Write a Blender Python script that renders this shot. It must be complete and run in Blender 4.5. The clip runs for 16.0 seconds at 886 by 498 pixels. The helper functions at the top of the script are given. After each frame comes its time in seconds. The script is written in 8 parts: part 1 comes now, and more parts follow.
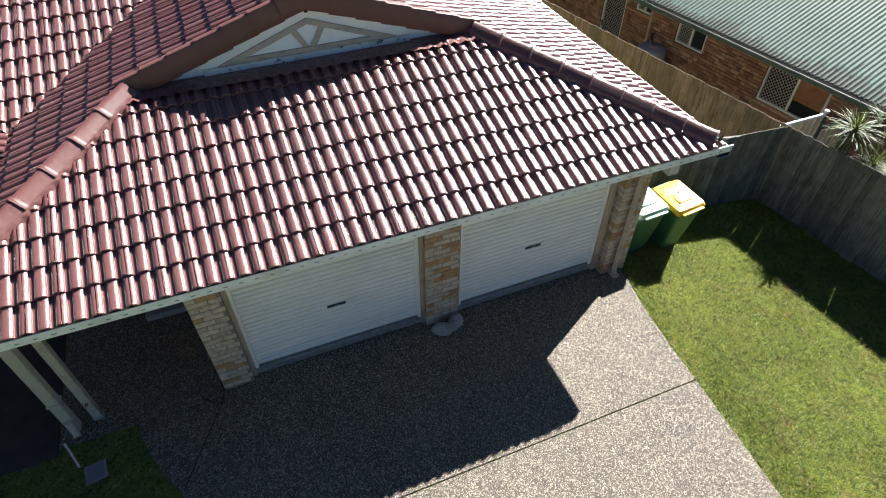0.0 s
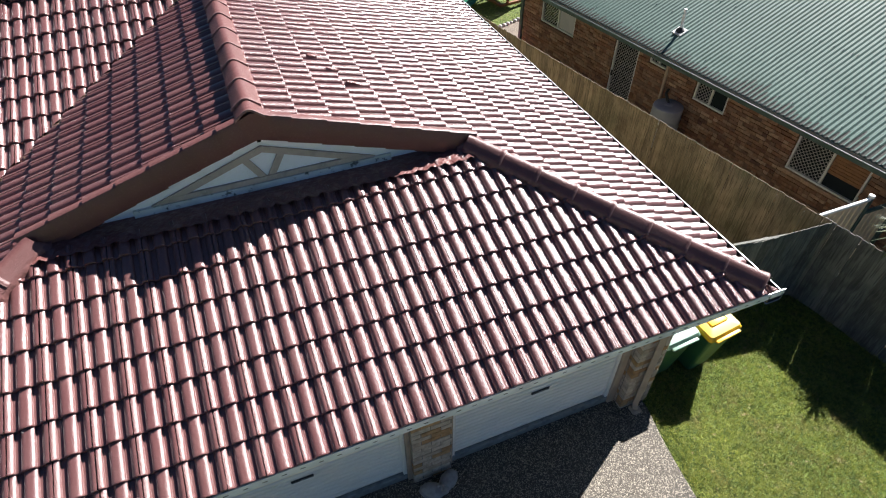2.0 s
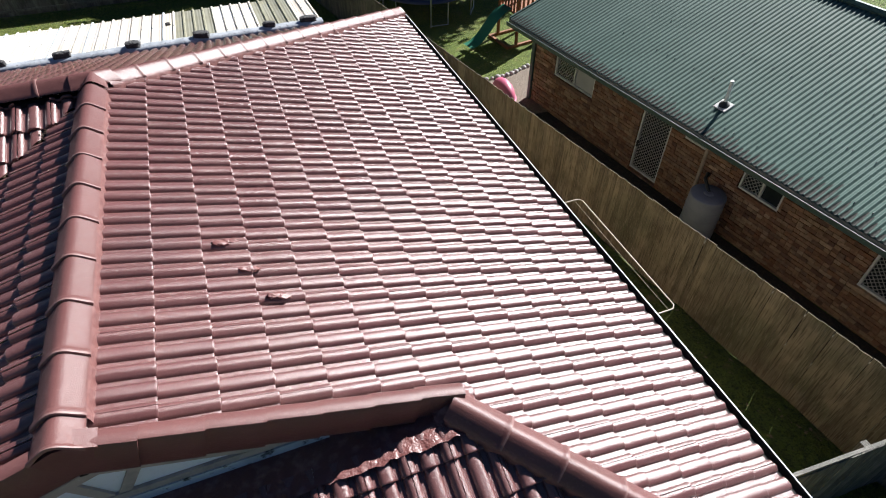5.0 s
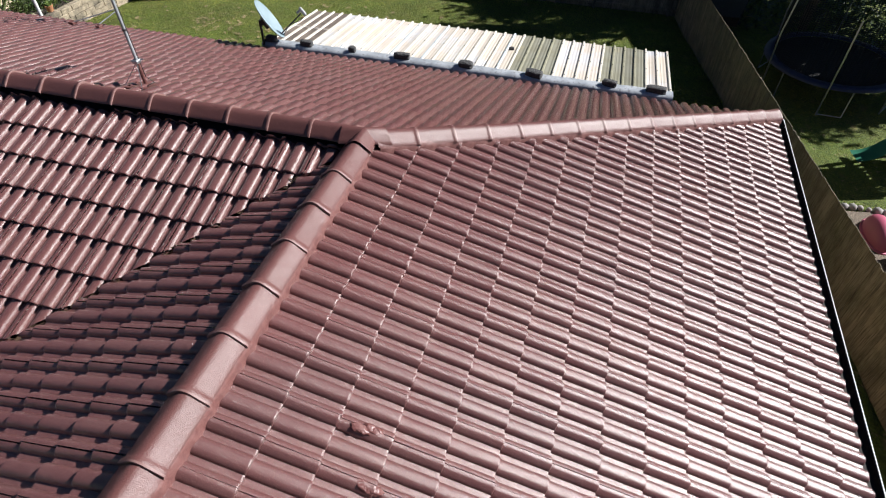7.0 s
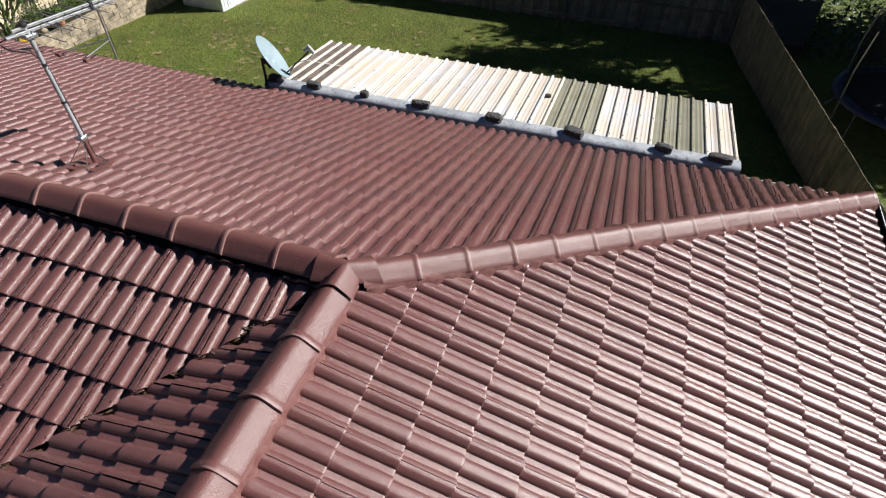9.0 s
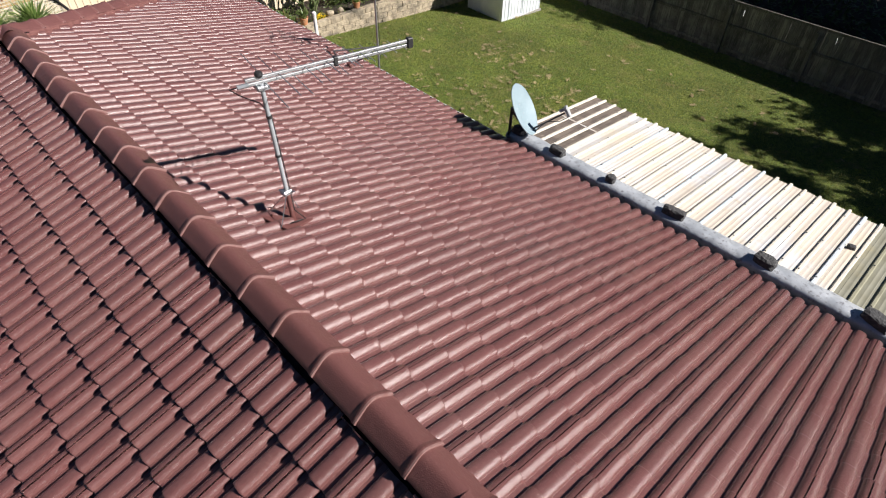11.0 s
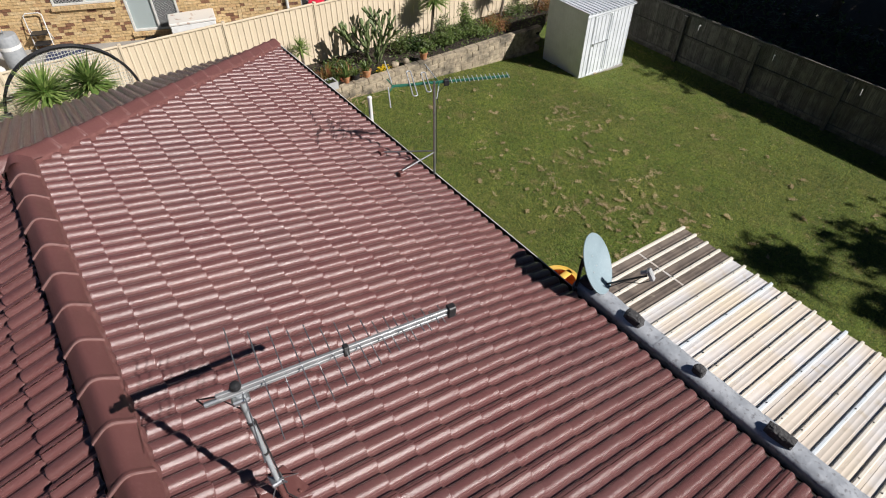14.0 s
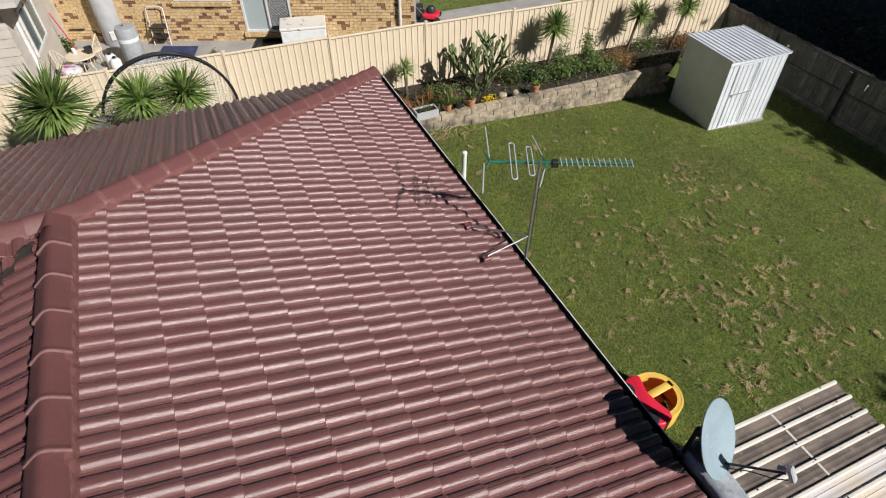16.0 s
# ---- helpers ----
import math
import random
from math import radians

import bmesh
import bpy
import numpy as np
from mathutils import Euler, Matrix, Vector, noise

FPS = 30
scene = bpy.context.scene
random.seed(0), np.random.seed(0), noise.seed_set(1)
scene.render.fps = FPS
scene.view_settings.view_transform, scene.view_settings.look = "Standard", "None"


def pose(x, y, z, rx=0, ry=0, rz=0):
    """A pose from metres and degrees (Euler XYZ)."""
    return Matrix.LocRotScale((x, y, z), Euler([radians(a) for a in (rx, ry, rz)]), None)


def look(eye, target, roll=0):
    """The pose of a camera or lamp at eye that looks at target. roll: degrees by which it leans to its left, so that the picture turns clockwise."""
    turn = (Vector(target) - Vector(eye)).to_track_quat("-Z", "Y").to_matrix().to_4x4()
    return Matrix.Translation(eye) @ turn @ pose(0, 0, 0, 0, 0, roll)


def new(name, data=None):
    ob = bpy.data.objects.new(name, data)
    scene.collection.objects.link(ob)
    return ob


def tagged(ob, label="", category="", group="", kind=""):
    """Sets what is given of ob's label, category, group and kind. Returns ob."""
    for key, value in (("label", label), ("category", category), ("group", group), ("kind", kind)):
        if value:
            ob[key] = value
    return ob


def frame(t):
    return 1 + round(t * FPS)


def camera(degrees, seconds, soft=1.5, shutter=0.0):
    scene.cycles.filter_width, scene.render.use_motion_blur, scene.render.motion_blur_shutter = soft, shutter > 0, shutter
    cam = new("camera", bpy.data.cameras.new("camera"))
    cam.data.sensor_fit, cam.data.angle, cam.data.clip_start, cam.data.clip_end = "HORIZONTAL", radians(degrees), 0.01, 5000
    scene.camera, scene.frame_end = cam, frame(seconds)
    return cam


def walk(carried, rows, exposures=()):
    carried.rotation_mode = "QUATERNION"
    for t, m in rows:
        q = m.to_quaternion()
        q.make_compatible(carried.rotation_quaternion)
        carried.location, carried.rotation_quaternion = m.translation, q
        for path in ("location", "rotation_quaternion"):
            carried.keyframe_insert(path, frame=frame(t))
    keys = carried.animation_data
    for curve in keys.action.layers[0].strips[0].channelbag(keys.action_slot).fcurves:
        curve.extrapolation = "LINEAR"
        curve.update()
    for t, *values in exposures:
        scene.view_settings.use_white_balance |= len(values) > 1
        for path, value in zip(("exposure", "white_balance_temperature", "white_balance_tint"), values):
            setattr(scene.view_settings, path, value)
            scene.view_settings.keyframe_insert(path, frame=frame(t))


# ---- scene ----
cam = camera(74.8, 16.0, soft=1.1)
PATH = [
    (0, (-5.711, -4.366, 6.792), (-5.175, -3.053, 5.38), 0.2),
    (0.5, (-5.488, -3.904, 6.766), (-4.956, -2.587, 5.358), -0.1),
    (1, (-5.167, -3.17, 6.743), (-4.634, -1.85, 5.338), -0.1),
    (1.5, (-4.899, -2.626, 6.744), (-4.367, -1.3, 5.344), -0.2),
    (2, (-4.77, -2.437, 7.05), (-4.235, -1.107, 5.656), -0.1),
    (2.5, (-4.671, -2.225, 7.046), (-4.137, -0.892, 5.654), -0.2),
    (3, (-4.493, -1.827, 7.018), (-3.96, -0.493, 5.627), -0.2),
    (3.5, (-4.272, -1.298, 6.989), (-3.737, 0.036, 5.598), -0.2),
    (4, (-4.016, -0.693, 6.966), (-3.482, 0.643, 5.577), -0.2),
    (4.2, (-3.902, -0.449, 6.979), (-3.369, 0.885, 5.588), -0.0),
    (6.3, (-2.731, 1.892, 7.135), (-2.357, 3.275, 5.739), -0.8),
    (6.5, (-2.74, 2.106, 7.104), (-2.472, 3.518, 5.713), -0.4),
    (7, (-2.846, 2.656, 7.126), (-3.221, 4.037, 5.728), 0.3),
    (7.5, (-2.904, 3.124, 7.139), (-3.343, 4.483, 5.739), 0.1),
    (8, (-2.994, 3.573, 7.145), (-3.436, 4.929, 5.743), 0.0),
    (8.2, (-3.036, 3.735, 7.127), (-3.478, 5.094, 5.727), -0.0),
    (10.3, (-3.701, 5.4, 6.983), (-4.526, 6.574, 5.59), -0.4),
    (10.5, (-3.826, 5.529, 6.985), (-4.818, 6.563, 5.59), 0.2),
    (11, (-4.099, 5.804, 7.097), (-5.129, 6.801, 5.702), 0.5),
    (11.5, (-4.318, 6.053, 7.374), (-5.353, 7.047, 5.982), 0.3),
    (12, (-4.562, 6.332, 7.594), (-5.601, 7.323, 6.202), 0.1),
    (12.5, (-4.849, 6.571, 7.676), (-5.998, 7.433, 6.284), 0.3),
    (13, (-5.125, 6.808, 7.682), (-6.276, 7.664, 6.289), 0.1),
    (13.5, (-5.402, 7.051, 7.659), (-6.559, 7.906, 6.269), -0.1),
    (14, (-5.69, 7.302, 7.671), (-6.847, 8.153, 6.279), -0.1),
    (14.5, (-6.002, 7.56, 7.667), (-7.158, 8.411, 6.274), -0.0),
    (15, (-6.32, 7.819, 7.689), (-7.474, 8.668, 6.294), 0.0),
    (15.5, (-6.738, 8.047, 7.681), (-7.987, 8.746, 6.283), 0.1),
    (16, (-7.126, 8.245, 7.685), (-8.428, 8.84, 6.288), 0.0),
]
EXPOSURES = [(0, 1.93, 6400, 10), (1.0, 1.80, 6350, 10), (2.5, 1.58, 6200, 10), (4.0, 1.38, 6150, 10), (6.4, 0.86, 6200, 10), (8.2, 0.62, 6350, 10), (10.5, 0.74, 6550, 12), (12, 0.55, 6550, 12), (16, 0.26, 6450, 12)]
walk(cam, [(t, look(eye, target, roll)) for t, eye, target, roll in PATH], EXPOSURES)

# ---------------------------------------------------------------- light
SUN = Vector((1.13, 0.615, 1.0)).normalized()
world = bpy.data.worlds.new("sky")
scene.world = world
world.use_nodes = True
wn = world.node_tree.nodes
sky = wn.new("ShaderNodeTexSky")
sky.sky_type, sky.sun_disc = "NISHITA", False
sky.ozone_density, sky.dust_density = 7.0, 0.15
sky.sun_elevation = math.asin(SUN.z)
sky.sun_rotation = math.atan2(SUN.x, SUN.y)
world.node_tree.links.new(sky.outputs[0], wn["Background"].inputs[0])
wn["Background"].inputs[1].default_value = 0.020
sun = new("sun", bpy.data.lights.new("sun", "SUN"))
sun.data.energy, sun.data.angle, sun.data.color = 5.0, radians(0.53), (1.0, 0.965, 0.915)
sun.matrix_basis = look(SUN * 60, (0, 0, 0))

# ---------------------------------------------------------------- materials


def mat(name, col, rough=0.6, metal=0.0, spec=0.5, tones=(), bump=(), rand=0.0, alpha=None, trans=0.0, rough_var=0.0):
    """tones: (scale, detail, colour, low, high); bump: (scale, strength, distance). rand: tone spread from piece to piece."""
    m = bpy.data.materials.new(name)
    m.use_nodes = True
    n, l = m.node_tree.nodes, m.node_tree.links
    b = n["Principled BSDF"]
    geo = n.new("ShaderNodeNewGeometry")
    rgb = n.new("ShaderNodeRGB")
    rgb.outputs[0].default_value = (*col, 1)
    out = rgb.outputs[0]
    for scale, detail, c2, lo, hi in tones:
        t = n.new("ShaderNodeTexNoise")
        t.inputs["Scale"].default_value, t.inputs["Detail"].default_value = scale, detail
        l.new(geo.outputs["Position"], t.inputs["Vector"])
        r = n.new("ShaderNodeMapRange")
        r.inputs[1].default_value, r.inputs[2].default_value = lo, hi
        l.new(t.outputs["Fac"], r.inputs[0])
        x = n.new("ShaderNodeMix")
        x.data_type = "RGBA"
        x.inputs[7].default_value = (*c2, 1)
        l.new(r.outputs[0], x.inputs[0])
        l.new(out, x.inputs[6])
        out = x.outputs[2]
    if rand:
        info = n.new("ShaderNodeObjectInfo")
        r = n.new("ShaderNodeMapRange")
        r.inputs[3].default_value, r.inputs[4].default_value = 1 - rand, 1 + rand
        l.new(info.outputs["Random"], r.inputs[0])
        h = n.new("ShaderNodeHueSaturation")
        l.new(r.outputs[0], h.inputs["Value"])
        l.new(out, h.inputs["Color"])
        out = h.outputs[0]
    l.new(out, b.inputs["Base Color"])
    b.inputs["Roughness"].default_value, b.inputs["Metallic"].default_value = rough, metal
    b.inputs["Specular IOR Level"].default_value = spec
    b.inputs["Transmission Weight"].default_value = trans
    if rough_var:
        t = n.new("ShaderNodeTexNoise")
        t.inputs["Scale"].default_value, t.inputs["Detail"].default_value = 3.0, 5
        l.new(geo.outputs["Position"], t.inputs["Vector"])
        r = n.new("ShaderNodeMapRange")
        r.inputs[1].default_value, r.inputs[2].default_value = 0.3, 0.7
        r.inputs[3].default_value, r.inputs[4].default_value = rough - rough_var, rough + rough_var
        l.new(t.outputs["Fac"], r.inputs[0])
        l.new(r.outputs[0], b.inputs["Roughness"])
    prev = None
    for scale, strength, dist in bump:
        t = n.new("ShaderNodeTexNoise")
        t.inputs["Scale"].default_value, t.inputs["Detail"].default_value = scale, 3
        l.new(geo.outputs["Position"], t.inputs["Vector"])
        p = n.new("ShaderNodeBump")
        p.inputs["Strength"].default_value, p.inputs["Distance"].default_value = strength, dist
        l.new(t.outputs["Fac"], p.inputs["Height"])
        if prev:
            l.new(prev, p.inputs["Normal"])
        prev = p.outputs[0]
    if prev:
        l.new(prev, b.inputs["Normal"])
    return m


def leafy(name, col, col2, rough=0.45, spread=0.35, thin=0.3, clumps=None):
    """Foliage: tone varies from leaf to leaf."""
    m = bpy.data.materials.new(name)
    m.use_nodes = True
    n, l = m.node_tree.nodes, m.node_tree.links
    b = n["Principled BSDF"]
    geo = n.new("ShaderNodeNewGeometry")
    x = n.new("ShaderNodeMix")
    x.data_type = "RGBA"
    x.inputs[6].default_value, x.inputs[7].default_value = (*col, 1), (*col2, 1)
    l.new(geo.outputs["Random Per Island"], x.inputs[0])
    t = n.new("ShaderNodeTexNoise")
    t.inputs["Scale"].default_value = 0.9
    l.new(geo.outputs["Position"], t.inputs["Vector"])
    r = n.new("ShaderNodeMapRange")
    r.inputs[1].default_value, r.inputs[2].default_value, r.inputs[3].default_value, r.inputs[4].default_value = 0.3, 0.7, 1 - spread, 1 + spread
    l.new(t.outputs["Fac"], r.inputs[0])
    h = n.new("ShaderNodeHueSaturation")
    l.new(r.outputs[0], h.inputs["Value"])
    l.new(x.outputs[2], h.inputs["Color"])
    if clumps:
        for scale, c, lo, hi in clumps:
            t = n.new("ShaderNodeTexNoise")
            t.inputs["Scale"].default_value, t.inputs["Detail"].default_value = scale, 4
            l.new(geo.outputs["Position"], t.inputs["Vector"])
            r = n.new("ShaderNodeMapRange")
            r.inputs[1].default_value, r.inputs[2].default_value, r.inputs[4].default_value = lo, hi, 0.85
            l.new(t.outputs["Fac"], r.inputs[0])
            y = n.new("ShaderNodeMix")
            y.data_type = "RGBA"
            y.inputs[7].default_value = (*c, 1)
            l.new(r.outputs[0], y.inputs[0])
            l.new(x.outputs[2], y.inputs[6])
            x = y
        l.new(x.outputs[2], h.inputs["Color"])
    l.new(h.outputs[0], b.inputs["Base Color"])
    b.inputs["Roughness"].default_value = rough
    if thin:
        tr_ = n.new("ShaderNodeBsdfTranslucent")
        g = n.new("ShaderNodeGamma")
        g.inputs[1].default_value = 0.85
        l.new(h.outputs[0], g.inputs[0])
        l.new(g.outputs[0], tr_.inputs[0])
        mx = n.new("ShaderNodeMixShader")
        mx.inputs[0].default_value = thin
        l.new(b.outputs[0], mx.inputs[1])
        l.new(tr_.outputs[0], mx.inputs[2])
        l.new(mx.outputs[0], n["Material Output"].inputs[0])
    return m


def brickwork(name, stops, islands=False, rough=0.85):
    """Bricks of mixed firings: stops give (share so far, colour); each brick draws one."""
    m = mat(name, (0.5, 0.5, 0.5), rough, bump=[(60, 0.6, 0.01), (14, 0.4, 0.012)])
    n, l = m.node_tree.nodes, m.node_tree.links
    src = n.new("ShaderNodeNewGeometry").outputs["Random Per Island"] if islands else n.new("ShaderNodeObjectInfo").outputs["Random"]
    ramp = n.new("ShaderNodeValToRGB")
    e = ramp.color_ramp.elements
    e[0].position, e[0].color = stops[0][0], (*stops[0][1], 1)
    e[1].position, e[1].color = stops[-1][0], (*stops[-1][1], 1)
    for p, c in stops[1:-1]:
        e.new(p).color = (*c, 1)
    l.new(src, ramp.inputs[0])
    t = n.new("ShaderNodeTexNoise")
    t.inputs["Scale"].default_value, t.inputs["Detail"].default_value = 16, 6
    l.new(n.new("ShaderNodeNewGeometry").outputs["Position"], t.inputs["Vector"])
    r = n.new("ShaderNodeMapRange")
    r.inputs[1].default_value, r.inputs[2].default_value, r.inputs[3].default_value, r.inputs[4].default_value = 0.3, 0.7, 0.72, 1.22
    l.new(t.outputs["Fac"], r.inputs[0])
    h = n.new("ShaderNodeHueSaturation")
    l.new(r.outputs[0], h.inputs["Value"])
    l.new(ramp.outputs[0], h.inputs["Color"])
    l.new(h.outputs[0], n["Principled BSDF"].inputs["Base Color"])
    return m


def glazed(m, ior, rough):
    """Lays a clear coat of roof paint with a tight sheen over a matt base."""
    n, l = m.node_tree.nodes, m.node_tree.links
    b = n["Principled BSDF"]
    b.inputs["Specular IOR Level"].default_value = 0.12
    g = n.new("ShaderNodeBsdfGlossy")
    g.distribution = "BECKMANN"
    g.inputs["Color"].default_value = (1, 1, 1, 1)
    g.inputs["Roughness"].default_value = rough
    f = n.new("ShaderNodeFresnel")
    f.inputs["IOR"].default_value = ior
    if b.inputs["Roughness"].links:
        l.new(b.inputs["Roughness"].links[0].from_socket, g.inputs["Roughness"])
    for s_ in (g, f):
        l.new(b.inputs["Normal"].links[0].from_socket, s_.inputs["Normal"])
    x = n.new("ShaderNodeMixShader")
    l.new(f.outputs[0], x.inputs[0])
    l.new(b.outputs[0], x.inputs[1])
    l.new(g.outputs[0], x.inputs[2])
    l.new(x.outputs[0], n["Material Output"].inputs[0])
    return m


# the finest pale tone paints in the sparkle of sunlit grain
TILE = mat("painted_tile", (0.134, 0.052, 0.050), 0.37, spec=0.9, rand=0.05, rough_var=0.04,
           tones=[(2.2, 5, (0.155, 0.07, 0.064), 0.42, 0.68), (38, 4, (0.112, 0.045, 0.042), 0.52, 0.74), (0.8, 4, (0.125, 0.057, 0.055), 0.5, 0.75), (210, 2, (0.24, 0.13, 0.12), 0.57, 0.68)],
           bump=[(240, 0.68, 0.0032), (80, 0.2, 0.004)])
glazed(TILE, 1.62, 0.37)
CAP = mat("painted_cap", (0.138, 0.056, 0.052), 0.38, spec=0.5, rand=0.05, tones=[(3, 5, (0.125, 0.052, 0.047), 0.45, 0.7), (60, 3, (0.175, 0.08, 0.072), 0.55, 0.75)],
          bump=[(150, 0.6, 0.005), (14, 0.25, 0.01)])
WORN_JOINT = mat("worn_joint", (0.235, 0.135, 0.125), 0.5, tones=[(30, 4, (0.20, 0.10, 0.09), 0.45, 0.7)], bump=[(90, 0.4, 0.004)])
BED = mat("pointing", (0.185, 0.082, 0.074), 0.45, tones=[(25, 4, (0.14, 0.056, 0.052), 0.45, 0.65)], bump=[(70, 0.5, 0.01)])
SARK = mat("dark_gap", (0.014, 0.011, 0.010), 0.9, tones=[(9, 3, (0.024, 0.02, 0.018), 0.4, 0.7)])
LEAD = mat("lead_flashing", (0.46, 0.49, 0.53), 0.36, metal=0.35, tones=[(5, 6, (0.62, 0.65, 0.69), 0.42, 0.62), (22, 4, (0.28, 0.28, 0.30), 0.56, 0.72)], bump=[(9, 0.5, 0.02), (30, 0.2, 0.006)])
PAINTED_LEAD = mat("painted_flashing", (0.155, 0.06, 0.055), 0.35, tones=[(12, 4, (0.24, 0.13, 0.12), 0.5, 0.72)], bump=[(16, 0.8, 0.03), (60, 0.3, 0.01)])
WHITE = mat("white_paint", (0.87, 0.89, 0.97), 0.42, tones=[(3, 5, (0.80, 0.82, 0.86), 0.5, 0.75), (40, 4, (0.80, 0.81, 0.84), 0.58, 0.74)], bump=[(45, 0.12, 0.004)])
GUTTER = mat("gutter_enamel", (0.76, 0.78, 0.79), 0.35, tones=[(2.5, 5, (0.5, 0.51, 0.5), 0.5, 0.75)], bump=[(5, 0.15, 0.01)])
# near-black lining: the shadow inside the gutter is put into the colour
GUTTER_SHADE = mat("shaded_gutter_inside", (0.045, 0.042, 0.04), 0.8, tones=[(14, 4, (0.1, 0.085, 0.06), 0.5, 0.7)])
WEATHERED = mat("weathered_paint", (0.70, 0.72, 0.73), 0.55, tones=[(4, 5, (0.55, 0.56, 0.55), 0.45, 0.7), (18, 6, (0.10, 0.09, 0.09), 0.60, 0.70)], bump=[(30, 0.25, 0.006)])
TAUPE = mat("taupe_trim", (0.45, 0.385, 0.35), 0.6, tones=[(9, 5, (0.34, 0.30, 0.27), 0.5, 0.7), (30, 5, (0.55, 0.54, 0.52), 0.64, 0.7)], bump=[(40, 0.3, 0.005)])
JAMB = mat("cream_timber", (0.42, 0.33, 0.25), 0.6, tones=[(7, 5, (0.34, 0.26, 0.2), 0.45, 0.7)], bump=[(30, 0.25, 0.006)])
POST = mat("post_timber", (0.44, 0.40, 0.34), 0.65, tones=[(5, 6, (0.3, 0.26, 0.21), 0.5, 0.7), (40, 4, (0.5, 0.46, 0.4), 0.5, 0.7)], bump=[(28, 0.3, 0.008)])
DOORM = mat("roller_door_paint", (0.87, 0.84, 0.78), 0.4, tones=[(1.5, 5, (0.80, 0.77, 0.71), 0.45, 0.7), (25, 4, (0.83, 0.80, 0.74), 0.5, 0.7)], bump=[(12, 0.08, 0.005)])
DARK = mat("dark_plastic", (0.02, 0.02, 0.022), 0.45, tones=[(30, 3, (0.035, 0.035, 0.035), 0.45, 0.7)])
GREYRAIL = mat("zinc_rail", (0.30, 0.31, 0.31), 0.5, metal=0.3, tones=[(12, 5, (0.2, 0.2, 0.2), 0.45, 0.7)])
BRICK = brickwork("cream_brick", [(0.0, (0.50, 0.41, 0.32)), (0.35, (0.56, 0.46, 0.36)), (0.66, (0.45, 0.35, 0.26)), (0.80, (0.50, 0.38, 0.27)), (0.84, (0.40, 0.22, 0.10)), (1.0, (0.44, 0.27, 0.13))])
MORTAR = mat("mortar", (0.20, 0.175, 0.155), 0.9, tones=[(30, 4, (0.26, 0.24, 0.21), 0.45, 0.7)], bump=[(80, 0.5, 0.008)])
RED_STOPS = [(0.0, (0.20, 0.09, 0.05)), (0.3, (0.31, 0.175, 0.105)), (0.5, (0.15, 0.07, 0.043)), (0.75, (0.37, 0.235, 0.15)), (1.0, (0.12, 0.06, 0.042))]
REDBRICK = brickwork("red_brick", RED_STOPS)
REDBRICK_FAR = brickwork("red_brick_far", RED_STOPS, True)
YELLOW_STOPS = [(0.0, (0.60, 0.43, 0.22)), (0.45, (0.54, 0.37, 0.18)), (0.74, (0.64, 0.48, 0.27)), (1.0, (0.55, 0.36, 0.18))]
BURNT = brickwork("burnt_brick", [(0.0, (0.14, 0.065, 0.04)), (0.5, (0.26, 0.13, 0.07)), (1.0, (0.19, 0.10, 0.065))], True)
YBRICK = brickwork("yellow_brick", YELLOW_STOPS)
YBRICK_FAR = brickwork("yellow_brick_far", YELLOW_STOPS, True)
SOFFIT = mat("soffit_board", (0.55, 0.53, 0.49), 0.7, tones=[(3, 4, (0.48, 0.46, 0.42), 0.45, 0.7)])
WALLM = mat("brick_wall_far", (0.44, 0.32, 0.21), 0.88, tones=[(7, 4, (0.36, 0.25, 0.16), 0.45, 0.65)], bump=[(30, 0.5, 0.01)])
GREENROOF = mat("green_roof_steel", (0.072, 0.125, 0.105), 0.55, spec=0.22, tones=[(1.3, 5, (0.092, 0.15, 0.128), 0.42, 0.7), (22, 5, (0.052, 0.092, 0.076), 0.52, 0.72)], bump=[(6, 0.12, 0.01)])
LICHEN = mat("lichen_streak", (0.035, 0.035, 0.032), 0.9, tones=[(20, 4, (0.07, 0.075, 0.065), 0.45, 0.7)])
GREENTRIM = mat("green_trim", (0.055, 0.09, 0.08), 0.55, spec=0.3, tones=[(4, 4, (0.085, 0.12, 0.11), 0.45, 0.7)])
ALU = mat("white_aluminium", (0.62, 0.62, 0.59), 0.4, tones=[(8, 4, (0.52, 0.52, 0.5), 0.45, 0.7)])
GLASS = mat("window_glass", (0.02, 0.025, 0.028), 0.06, spec=0.6)
BLIND = mat("pale_blind", (0.42, 0.42, 0.42), 0.7, tones=[(3, 3, (0.36, 0.36, 0.36), 0.4, 0.7)])
SCREEN = mat("diamond_mesh", (0.42, 0.40, 0.37), 0.5)
TANKM = mat("tank_plastic", (0.28, 0.28, 0.31), 0.5, tones=[(3, 4, (0.23, 0.23, 0.26), 0.45, 0.7)])
STEEL = mat("galvanised", (0.48, 0.50, 0.52), 0.34, metal=0.85, tones=[(14, 4, (0.36, 0.38, 0.4), 0.45, 0.7)])
BOOM = mat("dull_aluminium", (0.40, 0.41, 0.42), 0.42, metal=0.5, tones=[(18, 4, (0.3, 0.31, 0.32), 0.45, 0.7)])
PIPE_GREY = mat("painted_pipe", (0.34, 0.36, 0.38), 0.45, tones=[(10, 4, (0.28, 0.3, 0.31), 0.45, 0.7)])
WHITEMETAL = mat("white_enamel", (0.70, 0.71, 0.70), 0.35, tones=[(6, 4, (0.6, 0.61, 0.6), 0.5, 0.7)])
BROWNPAINT = mat("brown_painted_steel", (0.13, 0.05, 0.045), 0.45, tones=[(12, 4, (0.17, 0.075, 0.065), 0.5, 0.7)], bump=[(40, 0.2, 0.004)])
